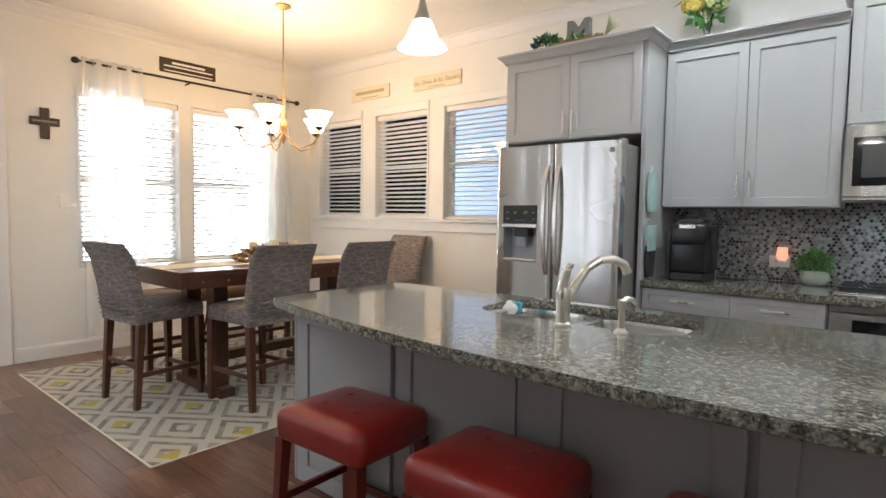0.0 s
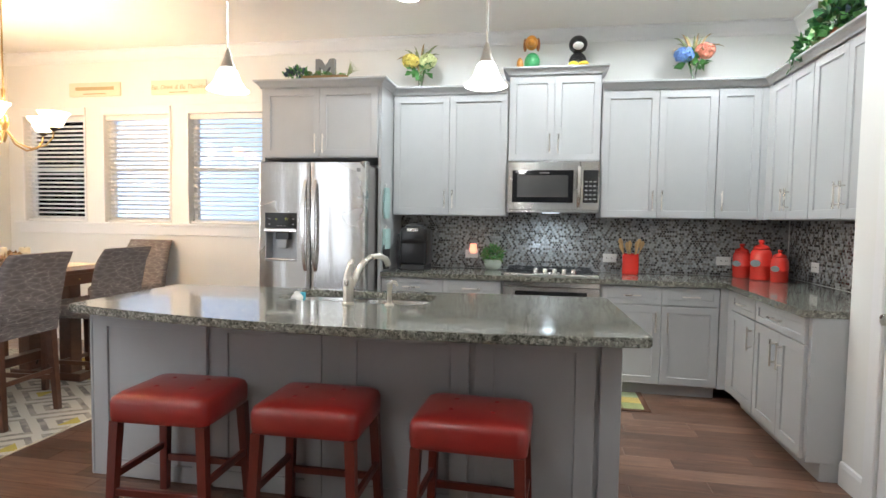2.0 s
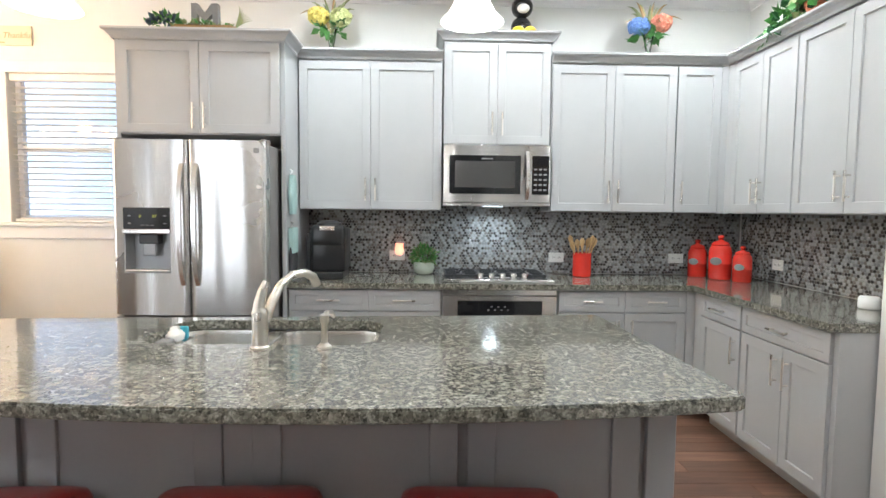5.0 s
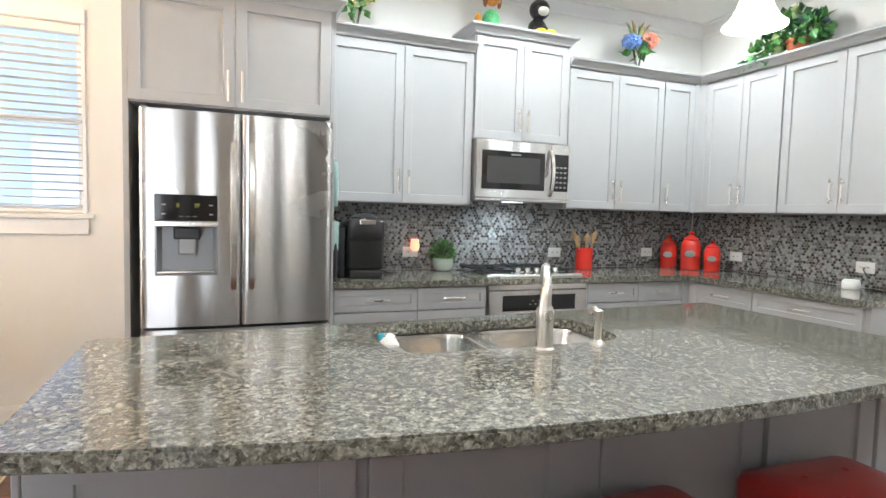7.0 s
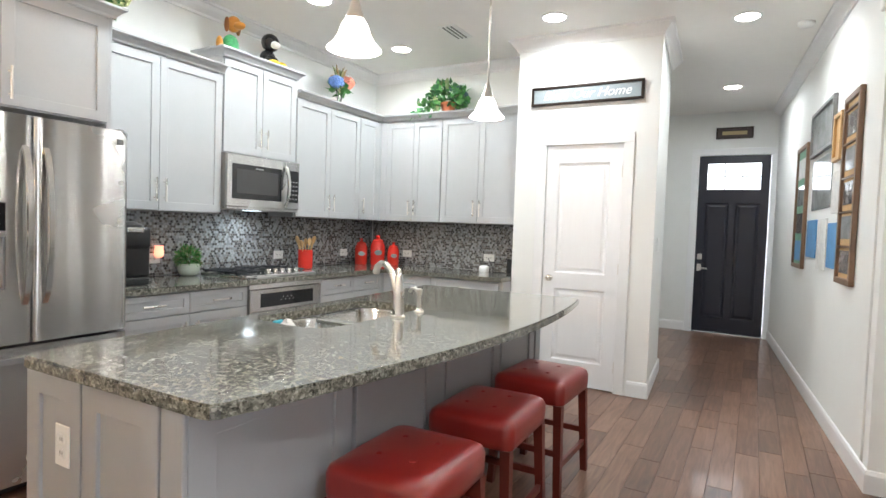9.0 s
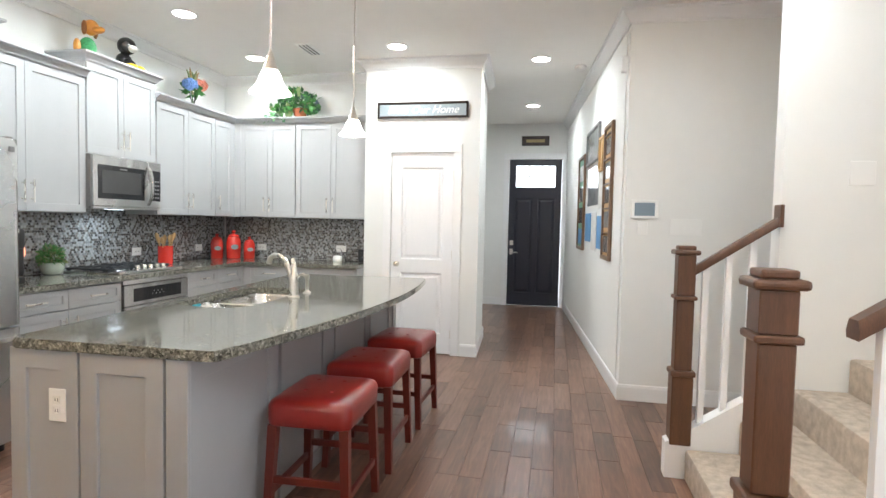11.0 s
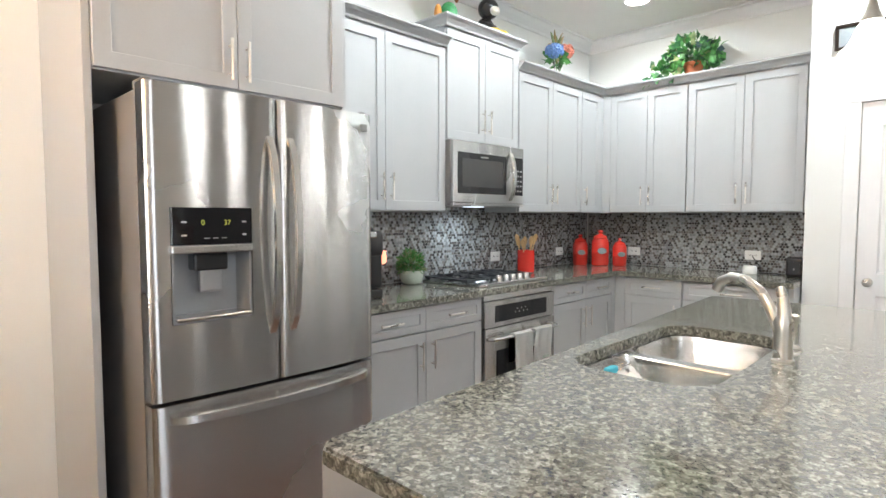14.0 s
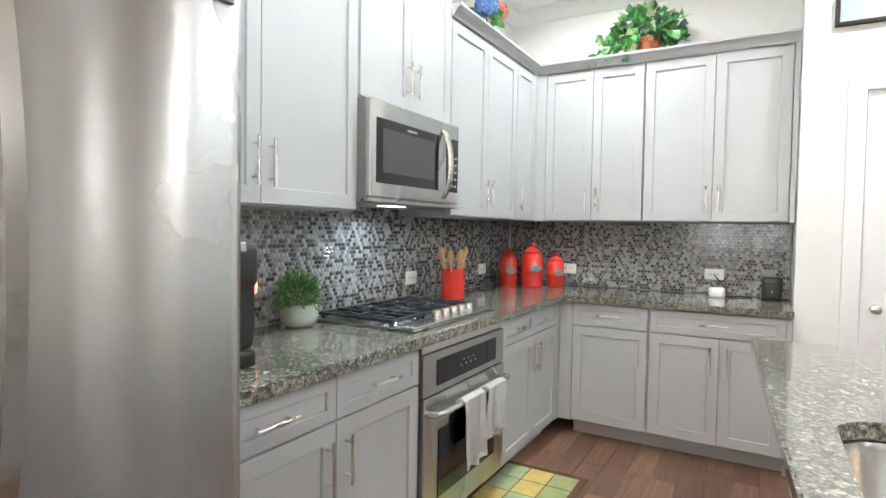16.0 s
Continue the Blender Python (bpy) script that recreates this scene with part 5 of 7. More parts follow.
# centrepiece: three candles in a spray of leaves and blossoms
def leaf_spray(name, centre, size, count, mats, seed, leaf=(0.05, 0.02), droop=0.0, flat=False):
    """Many small folded leaves in an uneven clump; one mesh for each colour."""
    r = random.Random(seed)
    out = []
    for mat, share in mats:
        bm = bmesh.new()
        for _ in range(int(count * share)):
            while True:
                q = Vector((r.uniform(-1, 1), r.uniform(-1, 1), r.uniform(0 if flat else -0.6, 1)))
                if 0.25 < q.length < 1.0:
                    break
            p = Vector(centre) + Vector((q.x * size[0], q.y * size[1], q.z * size[2] - droop * (q.x ** 2 + q.y ** 2) * r.random()))
            d = (q + Vector((r.uniform(-0.5, 0.5), r.uniform(-0.5, 0.5), r.uniform(-0.5, 0.5)))).normalized()
            s = d.orthogonal().normalized()
            s = (Matrix.Rotation(r.uniform(0, 6.28), 3, d) @ s)
            up = d.cross(s) * 0.25
            L, W = leaf[0] * r.uniform(0.6, 1.2), leaf[1] * r.uniform(0.7, 1.2)
            v = [bm.verts.new(p + o) for o in (Vector(), d * L * 0.45 + s * W + up * W, d * L - up * L * 0.5, d * L * 0.45 - s * W + up * W, d * L * 0.5)]
            bm.faces.new((v[0], v[1], v[4])), bm.faces.new((v[1], v[2], v[4])), bm.faces.new((v[2], v[3], v[4])), bm.faces.new((v[3], v[0], v[4]))
        out.append((bm, mat))
    return out


cp = thing("candle_centrepiece", "cream candles in a spray of autumn flowers and leaves", "centrepiece", (-3.68, 3.72, TBZ))
PEACH = material("peach_petal", (0.62, 0.38, 0.20), 0.7, vary=0.3, scale=40)
RUST = material("rust_leaf", (0.28, 0.16, 0.06), 0.7, vary=0.35, scale=40)
for bm, mat in leaf_spray("spray", (-3.68, 3.72, TBZ + 0.035), (0.12, 0.34, 0.07), 420, ((PEACH, 0.4), (RUST, 0.3), (CREAM, 0.3)), 3, (0.06, 0.024), flat=True):
    part("blossoms", bm, mat, cp)
part("tray", B(-3.77, -3.59, 3.42, 4.02, TBZ + 0.0045, TBZ + 0.02, 0.004), RUST, cp)
for y, h in ((3.53, 0.155), (3.72, 0.175), (3.91, 0.165)):
    part("candle", lathe([(0.036, 0.02), (0.037, h), (0.030, h + 0.004), (0.012, h - 0.004)], -3.68, y, TBZ, 18), CANDLE, cp, smooth=True)
    part("wick", tube([(-3.68, y, TBZ + h - 0.006), (-3.679, y, TBZ + h + 0.012)], 0.0014, 5), BLACK, cp)

# rug with a trellis of grey bands and yellow lozenges
for ob in (tb, bn, cp, scene.objects["table_runner"]):
    ob.location += Vector((0.05, -0.15, 0))


def rug_material():
    m = bpy.data.materials.new("trellis_rug")
    m.use_nodes = True
    n, l = m.node_tree.nodes, m.node_tree.links
    b = n["Principled BSDF"]
    b.inputs["Roughness"].default_value = 0.95

    def math_node(op, a, c=None):
        q = n.new("ShaderNodeMath")
        q.operation = op
        for k, v in enumerate((a, c)):
            if isinstance(v, (int, float)):
                q.inputs[k].default_value = v
            elif v is not None:
                l.new(v, q.inputs[k])
        return q.outputs[0]
    co, xyz, nz = n.new("ShaderNodeTexCoord"), n.new("ShaderNodeSeparateXYZ"), n.new("ShaderNodeTexNoise")
    nz.inputs["Scale"].default_value, nz.inputs["Detail"].default_value = 9, 6
    l.new(co.outputs["Object"], xyz.inputs[0]), l.new(co.outputs["Object"], nz.inputs["Vector"])
    x, y = xyz.outputs[0], xyz.outputs[1]
    u, v = math_node("PINGPONG", x, 0.30), math_node("PINGPONG", y, 0.22)
    lozenge = math_node("ADD", math_node("DIVIDE", u, 0.30), math_node("DIVIDE", v, 0.22))
    band = math_node("PINGPONG", math_node("ADD", lozenge, math_node("MULTIPLY", nz.outputs["Fac"], 0.10)), 0.25)
    stripe = math_node("GREATER_THAN", band, 0.15)
    yellow = math_node("LESS_THAN", lozenge, 0.36)
    skip = math_node("GREATER_THAN", math_node("PINGPONG", math_node("ADD", x, 0.3), 0.60), 0.30)
    worn = n.new("ShaderNodeValToRGB")
    worn.color_ramp.elements[0].position, worn.color_ramp.elements[1].position = 0.42, 0.56
    l.new(nz.outputs["Fac"], worn.inputs[0])
    m1, m2, m3 = n.new("ShaderNodeMix"), n.new("ShaderNodeMix"), n.new("ShaderNodeMix")
    for q in (m1, m2, m3):
        q.data_type = "RGBA"
    m3.inputs[6].default_value, m3.inputs[7].default_value = (0.19, 0.175, 0.16, 1), (0.32, 0.29, 0.25, 1)
    l.new(worn.outputs[0], m3.inputs[0])
    m1.inputs[6].default_value = (0.47, 0.44, 0.38, 1)
    l.new(stripe, m1.inputs[0]), l.new(m3.outputs[2], m1.inputs[7])
    m2.inputs[7].default_value = (0.42, 0.34, 0.07, 1)
    l.new(math_node("MULTIPLY", yellow, skip), m2.inputs[0]), l.new(m1.outputs[2], m2.inputs[6])
    l.new(m2.outputs[2], b.inputs["Base Color"])
    fz, bp = n.new("ShaderNodeTexNoise"), n.new("ShaderNodeBump")
    fz.inputs["Scale"].default_value, bp.inputs["Strength"].default_value, bp.inputs["Distance"].default_value = 260, 0.7, 0.004
    l.new(fz.outputs["Fac"], bp.inputs["Height"]), l.new(bp.outputs[0], b.inputs["Normal"])
    return m


rug = thing("area_rug", "cream and grey trellis rug with yellow lozenges under the table", "rug", (-3.9, 3.62, 0))
part("woven_field", B(-5.03, -2.61, 2.18, 4.71, 0.002, 0.011, 0.003), rug_material(), rug)
for b in ((-5.04, -2.60, 2.172, 2.182), (-5.04, -2.60, 4.708, 4.718), (-5.04, -5.03, 2.1822, 4.7078), (-2.61, -2.60, 2.1822, 4.7078)):
    part("bound_edge", B(*b, 0.002, 0.010, 0.001), CREAM, rug)

# curtains: four sheer panels on a bronze rod
rod = thing("curtain_rod", "dark bronze curtain rod with finials", "curtain rod", (WEST, 3.9, 2.59))
part("rod", tube([(WEST + 0.09, 2.74, 2.625), (WEST + 0.09, 4.98, 2.625)], 0.011, 10), BRONZE, rod, smooth=True)
for y in (2.71, 5.01):
    f = lathe([(0.004, -0.035), (0.024, -0.02), (0.03, 0), (0.024, 0.02), (0.010, 0.03)], 0, 0, 0, 14)
    bmesh.ops.rotate(f, verts=f.verts, cent=(0, 0, 0), matrix=Matrix.Rotation(radians(90), 3, "X"))
    bmesh.ops.translate(f, verts=f.verts, vec=(WEST + 0.09, y, 2.625))
    part("finial", f, BRONZE, rod, smooth=True)
for y in (2.85, 3.72, 4.90):
    part("bracket", tube([(WEST, y, 2.61), (WEST + 0.09, y, 2.612)], 0.008, 8), BRONZE, rod, smooth=True)


def curtain(y0, y1, folds, seed):
    r = random.Random(seed)
    bm = bmesh.new()
    n, rows = folds * 10, 12
    ph = r.uniform(0, 6)
    grid = []
    for k in range(rows + 1):
        t = k / rows
        z = 2.665 - t * (2.665 - 0.16)
        flare = 1 + 0.06 * t
        grid.append([bm.verts.new((WEST + 0.09 + (0.026 + 0.012 * t) * math.sin(i / n * folds * 2 * math.pi + ph + 0.6 * math.sin(3 * t)), (y0 + y1) / 2 + (y1 - y0) * (i / n - 0.5) * flare, z)) for i in range(n + 1)])
    for a, b in zip(grid, grid[1:]):
        for i in range(n):
            bm.faces.new((a[i], a[i + 1], b[i + 1], b[i]))
    c = thing("sheer_curtain", "sheer white grommet curtain panel hanging to the floor", "curtain", (WEST + 0.09, (y0 + y1) / 2, 0.16), "dining curtains")
    cloth = part("cloth", bm, SHEER, c, smooth=True)
    for i in range(folds * 2):
        y = y0 + (y1 - y0) * (i + 0.5) / (folds * 2)
        g = bmesh.new()
        ringpts = [(WEST + 0.09 + 0.019 * math.cos(q), y, 2.625 + 0.019 * math.sin(q)) for q in (j * math.pi / 6 for j in range(13))]
        part("grommet", tube(ringpts, 0.003, 6, g), NICKEL, c, smooth=True)
    return c


curtain(2.75, 3.26, 4, 1), curtain(4.40, 4.92, 4, 2)

# ---- wall things of the dining room ----
def sign(name, face, u0, u1, z0, z1, board, border, label, text=None, bars=(), ink=None, size=0.06, shear=0.25, glass=None):
    s = thing(name, label, "wall sign", face.p((u0 + u1) / 2, 0.01, z0))
    part("board", face.box(u0 + 0.004, u1 - 0.004, 0.002, 0.016, z0 + 0.004, z1 - 0.004), board, s)
    if border:
        for b in ((u0, u1, z1 - 0.022, z1), (u0, u1, z0, z0 + 0.022), (u0, u0 + 0.022, z0 + 0.022, z1 - 0.022), (u1 - 0.022, u1, z0 + 0.022, z1 - 0.022)):
            part("frame", face.box(b[0], b[1], 0.002, 0.026, b[2], b[3], 0.003), border, s)
    for u, z, w, h in bars:
        part("writing", face.box(u - w / 2, u + w / 2, 0.0161, 0.0175, z - h / 2, z + h / 2), ink, s)
    if text:
        lines = text if isinstance(text, tuple) else (text,)
        for k, line in enumerate(lines):
            cu = bpy.data.curves.new("letters", "FONT")
            cu.body, cu.size, cu.align_x, cu.align_y, cu.extrude, cu.shear = line, size if k == 0 else size * 0.5, "CENTER", "CENTER", 0.0008, shear
            ob = new("letters", cu)
            dg = bpy.context.evaluated_depsgraph_get()
            me = bpy.data.meshes.new_from_object(ob.evaluated_get(dg))
            bpy.data.objects.remove(ob)
            bm = bmesh.new()
            bm.from_mesh(me)
            c = face.p((u0 + u1) / 2, 0.0172, (z0 + z1) / 2 - (k * size * 0.8) + (len(lines) - 1) * size * 0.35)
            turn = {"-y": Matrix.Rotation(radians(90), 4, "X"), "-x": Matrix.Rotation(radians(-90), 4, "Z") @ Matrix.Rotation(radians(90), 4, "X"), "+x": Matrix.Rotation(radians(90), 4, "Z") @ Matrix.Rotation(radians(90), 4, "X")}[face.side]
            bmesh.ops.transform(bm, matrix=Matrix.Translation(c) @ turn, verts=bm.verts)
            part("writing", bm, ink, s)
    return s


WHITE_INK = material("white_ink", (0.78, 0.78, 0.76), 0.6, bump=0)
GOLD_INK = material("gold_ink", (0.42, 0.33, 0.16), 0.5, bump=0)
sign("wall_sign", wf, 3.46, 4.04, 2.695, 2.845, DARK_SIGN, None, "dark wooden sign with white lettering above the window", bars=((3.75, 2.80, 0.34, 0.022), (3.75, 2.765, 0.50, 0.014), (3.75, 2.72, 0.50, 0.010)), ink=WHITE_INK)
sign("wall_sign", nf, -4.66, -4.04, 2.585, 2.735, CREAM, None, "cream wooden sign with gold script", bars=((-4.35, 2.615, 0.28, 0.010), (-4.35, 2.67, 0.46, 0.035)), ink=GOLD_INK)
sign("wall_sign", nf, -3.685, -3.06, 2.585, 2.735, CREAM, None, "cream wooden sign with gold script", ("Eat, Drink & Be Thankful",), ((-3.37, 2.61, 0.22, 0.008),), GOLD_INK, 0.062)
cr = thing("wall_cross", "dark carved wooden wall cross", "cross", (WEST, 2.63, 1.89))
for b in ((2.595, 2.665, 1.89, 2.155), (2.52, 2.595, 2.005, 2.075), (2.665, 2.74, 2.005, 2.075)):
    part("arm", wf.box(b[0], b[1], 0.002, 0.022, b[2], b[3], 0.006, seg=2), DARK_SIGN, cr)
part("writing", wf.box(2.54, 2.72, 0.0222, 0.0235, 2.032, 2.048), SLATE, cr)
sw = thing("light_switch", "white light switch plate on the dining wall", "switch", (WEST, 2.76, 1.33))
part("plate", wf.box(2.725, 2.80, 0.001, 0.007, 1.30, 1.42, 0.002), WHITE_PLASTIC, sw)
part("rocker", wf.box(2.747, 2.778, 0.007, 0.010, 1.33, 1.39, 0.001), WHITE_PLASTIC, sw)
for ob in (cr, sw):
    ob.location += Vector((0, -0.135, 0.03))

# ---- things on the kitchen walls ----
sign("framed_sign", pf, 2.225, 3.183, 2.448, 2.612, material("grey_board", (0.29, 0.33, 0.35), 0.6, 0.0, vary=0.12, scale=4), BRONZE, "long dark-framed sign with white script over the pantry", "Bless Our Home", ink=WHITE_INK, size=0.11, shear=0.35)
sign("framed_sign", ff, 1.47, 1.92, 2.685, 2.84, DARK_SIGN, BRONZE, "small dark framed sign above the front door", bars=((1.695, 2.762, 0.30, 0.05),), ink=GOLD_INK)


def outlet(face, u, z, w, h, label, sockets=2, parent=None):
    o = thing("wall_outlet" if sockets else "blank_plate", label, "outlet", face.p(u, 0, z))
    part("plate", face.box(u - w / 2, u + w / 2, 0.0005, 0.006, z - h / 2, z + h / 2, 0.002), WHITE_PLASTIC, o)
    for k in range(sockets):
        off = (k - (sockets - 1) / 2) * 0.042
        du, dz = (off, 0) if w > h else (0, off)
        part("socket", face.box(u + du - 0.015, u + du + 0.015, 0.006, 0.0075, z + dz - 0.015, z + dz + 0.015, 0.003), WHITE_PLASTIC, o)
        part("slot", face.box(u + du - 0.007, u + du - 0.004, 0.0076, 0.0079, z + dz - 0.006, z + dz + 0.006), BLACK, o)
        part("slot", face.box(u + du + 0.004, u + du + 0.007, 0.0076, 0.0079, z + dz - 0.006, z + dz + 0.006), BLACK, o)
    return o


TB, TE = Face("-y", NORTH - 0.0105), Face("-x", EAST - 0.0105)
outlet(TB, -0.34, 1.045, 0.118, 0.075, "white outlet plate on the tiled wall")
outlet(TB, 0.90, 1.04, 0.118, 0.075, "white outlet plate on the tiled wall")
outlet(TB, 1.845, 1.04, 0.118, 0.075, "white outlet plate on the tiled wall")
outlet(TE, 4.765, 1.04, 0.118, 0.075, "white outlet plate on the tiled wall")
outlet(TE, 3.76, 1.05, 0.118, 0.075, "white outlet plate with a black plug")
outlet(Face("-x", IX0), 3.15, 0.665, 0.075, 0.125, "white outlet on the island end")
nl = thing("night_light", "pink glass plug-in night light, glowing", "night light", (-0.32, NORTH - 0.05, 1.06))
GLOWPINK = material("lit_pink_glass", (0.8, 0.45, 0.35), 0.3, bump=0, emit=((1.0, 0.38, 0.22), 1.6))
part("jar", lathe([(0.02, 0), (0.03, 0.012), (0.034, 0.04), (0.028, 0.075), (0.033, 0.085)], -0.32, NORTH - 0.06, 1.055, 16), GLOWPINK, nl, "glowing pink glass", smooth=True)
part("plug_body", B(-0.335, -0.305, NORTH - 0.045, NORTH - 0.018, 1.035, 1.07, 0.003), WHITE_PLASTIC, nl)

# oven mitts hung on the fridge panel
for z0, z1, mat, label in ((1.36, 1.62, material("aqua_cloth", (0.40, 0.58, 0.56), 0.9, vary=0.2, fine=200, bump=0.4), "pale aqua pot holder hanging on the panel"), (0.93, 1.27, material("black_cloth", (0.03, 0.03, 0.033), 0.9, vary=0.2, fine=200, bump=0.4), "aqua and black oven mitt hanging on the panel")):
    m_ = thing("oven_mitt" if z0 < 1 else "pot_holder", label, "kitchen cloth", (-1.005, 4.70, z0))
    bm = bmesh.new()
    rings = []
    for i in range(9):
        t = i / 8
        z, hw = z0 + (z1 - z0) * t, 0.075 * (math.sin(math.pi * (0.12 + 0.8 * t)) ** 0.5)
        rings.append([bm.verts.new((-1.003 + dx, 4.70 + dy * hw / 0.075, z)) for dx, dy in rounded(-0.014, 0.014, -0.075, 0.075, 0.012, 3)])
    skin(bm, rings)
    part("cloth", bm, mat, m_, smooth=50)
    if z0 < 1:
        part("cuff", B(-1.018, -0.986, 4.628, 4.772, 1.10, 1.272, 0.006, 2), bpy.data.materials["aqua_cloth"], m_)
    part("loop", tube([(-1.02, 4.70, z1 - 0.004), (-1.004, 4.70, z1 + 0.03), (-1.02, 4.70, z1 + 0.04)], 0.004, 6), TOWEL, m_)

# ---- things on the worktop ----
km = thing("coffee_maker", "black single-serve coffee maker", "coffee maker", (-0.785, 4.880, 0.915))
part("body", B(-0.895, -0.675, 4.765, 5.050, 0.957, 1.20, 0.02, 3), BLACK, km, smooth=40)
part("head", B(-0.895, -0.675, 4.750, 4.870, 1.10, 1.215, 0.025, 3), BLACK, km, smooth=40)
part("drip_tray", B(-0.885, -0.685, 4.755, 5.040, 0.9165, 0.956, 0.008, 2), BLACK, km)
part("lid", lathe([(0.085, 0), (0.082, 0.02), (0.05, 0.035), (0.01, 0.038)], -0.785, 4.835, 1.205, 20), BLACK, km, smooth=True)
part("lid_handle", B(-0.835, -0.735, 4.735, 4.755, 1.185, 1.212, 0.006, 2), STEEL_BRIGHT, km, "silver lid handle")
part("water_tank", B(-0.935, -0.898, 4.820, 5.030, 0.9165, 1.17, 0.01, 2), material("smoked_plastic", (0.05, 0.05, 0.055), 0.15), km)
km.scale = (1.06, 1.0, 1.24)
part("power_cord", tube([(-0.670, 5.010, 0.93), (-0.610, 5.030, 0.921), (-0.570, 4.990, 0.921), (-0.520, 5.010, 0.921)], 0.004, 6), BLACK, km)


def crockery(x, y, scale, tall, label):
    c = thing("canister", label, "canister", (x, y, 0.915), "red canisters")
    s = scale
    part("jar", lathe([(0.062 * s, 0.001), (0.068 * s, 0.008), (0.069 * s, tall * 0.35), (0.0705 * s, tall * 0.36), (0.069 * s, tall * 0.37), (0.069 * s, tall * 0.62), (0.062 * s, tall * 0.72), (0.05 * s, tall * 0.76)], x, y, 0.9155, 28), RED_CERAMIC, c, smooth=True)
    part("lid", lathe([(0.054 * s, tall * 0.76), (0.056 * s, tall * 0.785), (0.045 * s, tall * 0.84), (0.02 * s, tall * 0.87), (0.012 * s, tall * 0.90), (0.02 * s, tall * 0.94), (0.018 * s, tall * 0.985), (0.004, tall)], x, y, 0.9155, 24), RED_CERAMIC, c, smooth=True)
    d = Vector((-0.75, -0.66, 0)).normalized()
    q = lathe([(0.036 * s, 0), (0.036 * s, 0.003), (0.030 * s, 0.004)], 0, 0, 0, 20)
    bmesh.ops.scale(q, vec=(1, 0.68, 1), verts=q.verts)
    bmesh.ops.transform(q, matrix=Matrix.Translation(Vector((x, y, 0.9155 + tall * 0.42)) + d * 0.0685 * s) @ d.to_track_quat("Z", "Y").to_matrix().to_4x4(), verts=q.verts)
    part("label_plate", q, SLATE, c, "oval slate label")


crockery(1.935, 5.09, 0.98, 0.285, "tall red ceramic canister with slate label")
crockery(2.03, 4.94, 1.14, 0.325, "largest red ceramic canister with slate label")
crockery(2.11, 4.79, 0.92, 0.255, "small red ceramic canister with slate label")
uc = thing("utensil_crock", "ribbed red ceramic crock of wooden spoons", "utensil holder", (1.05, 5.06, 0.915))
ribs = [(0.064, 0.001), (0.068, 0.004)] + [(0.068 + (0.0015 if i % 2 else 0), 0.02 + i * 0.009) for i in range(17)] + [(0.070, 0.178), (0.064, 0.178), (0.062, 0.02), (0.01, 0.018)]
part("crock", lathe(ribs, 1.05, 5.06, 0.9155, 28), RED_CERAMIC, uc, smooth=True)
r = random.Random(9)
for k in range(7):
    a = k * 0.9
    base, tip = Vector((1.05 + 0.02 * math.cos(a), 5.06 + 0.02 * math.sin(a), 0.95)), Vector((1.05 + 0.082 * math.cos(a), 5.06 + 0.06 * math.sin(a), 1.125 + r.uniform(0, 0.045)))
    bm = tube([base, tip], 0.0055, 6)
    d = (tip - base).normalized()
    tube([tip - d * 0.02, tip + d * 0.015, tip + d * 0.04, tip + d * 0.06], [0.006, 0.017, 0.019, 0.006], 8, bm)
    part("wooden_spoon", bm, WOOD_LIGHT, uc, smooth=True)
pp = thing("potted_plant", "bushy green plant in a pale celadon pot", "plant", (-0.13, 5.13, 0.915))
part("pot", lathe([(0.05, 0.001), (0.068, 0.012), (0.082, 0.05), (0.078, 0.088), (0.07, 0.094), (0.066, 0.088), (0.01, 0.085)], -0.13, 5.13, 0.9155, 24), CELADON, pp, smooth=True)
for bm, mat in leaf_spray("leaves", (-0.13, 5.13, 1.045), (0.085, 0.07, 0.08), 520, ((LEAF, 0.7), (LEAF_PALE, 0.3)), 11, (0.045, 0.007)):
    part("foliage", bm, mat, pp)
bx = thing("smart_puck", "round white gadget with a cable on the worktop", "gadget", (2.17, 3.73, 0.915))
part("body", lathe([(0.046, 0.001), (0.05, 0.006), (0.05, 0.05), (0.042, 0.062), (0.01, 0.064)], 2.17, 3.73, 0.9155, 24), WHITE_PLASTIC, bx, smooth=True)
part("power_cord", tube([(2.345, 3.76, 1.05), (2.31, 3.75, 1.04), (2.27, 3.68, 0.96), (2.22, 3.66, 0.921), (2.25, 3.6, 0.921), (2.22, 3.53, 0.921)], 0.004, 6), BLACK, bx)
ts = thing("small_speaker", "small black speaker on the worktop", "speaker", (2.20, 3.45, 0.915))
part("case", B(2.14, 2.25, 3.37, 3.48, 0.9165, 1.06, 0.014, 3), BLACK, ts, smooth=40)
part("grille", B(2.136, 2.141, 3.39, 3.46, 0.94, 1.03, 0.001), CAST_IRON, ts)
part("badge", B(2.1345, 2.1365, 3.42, 3.43, 0.965, 0.98), GREY_MARK, ts)
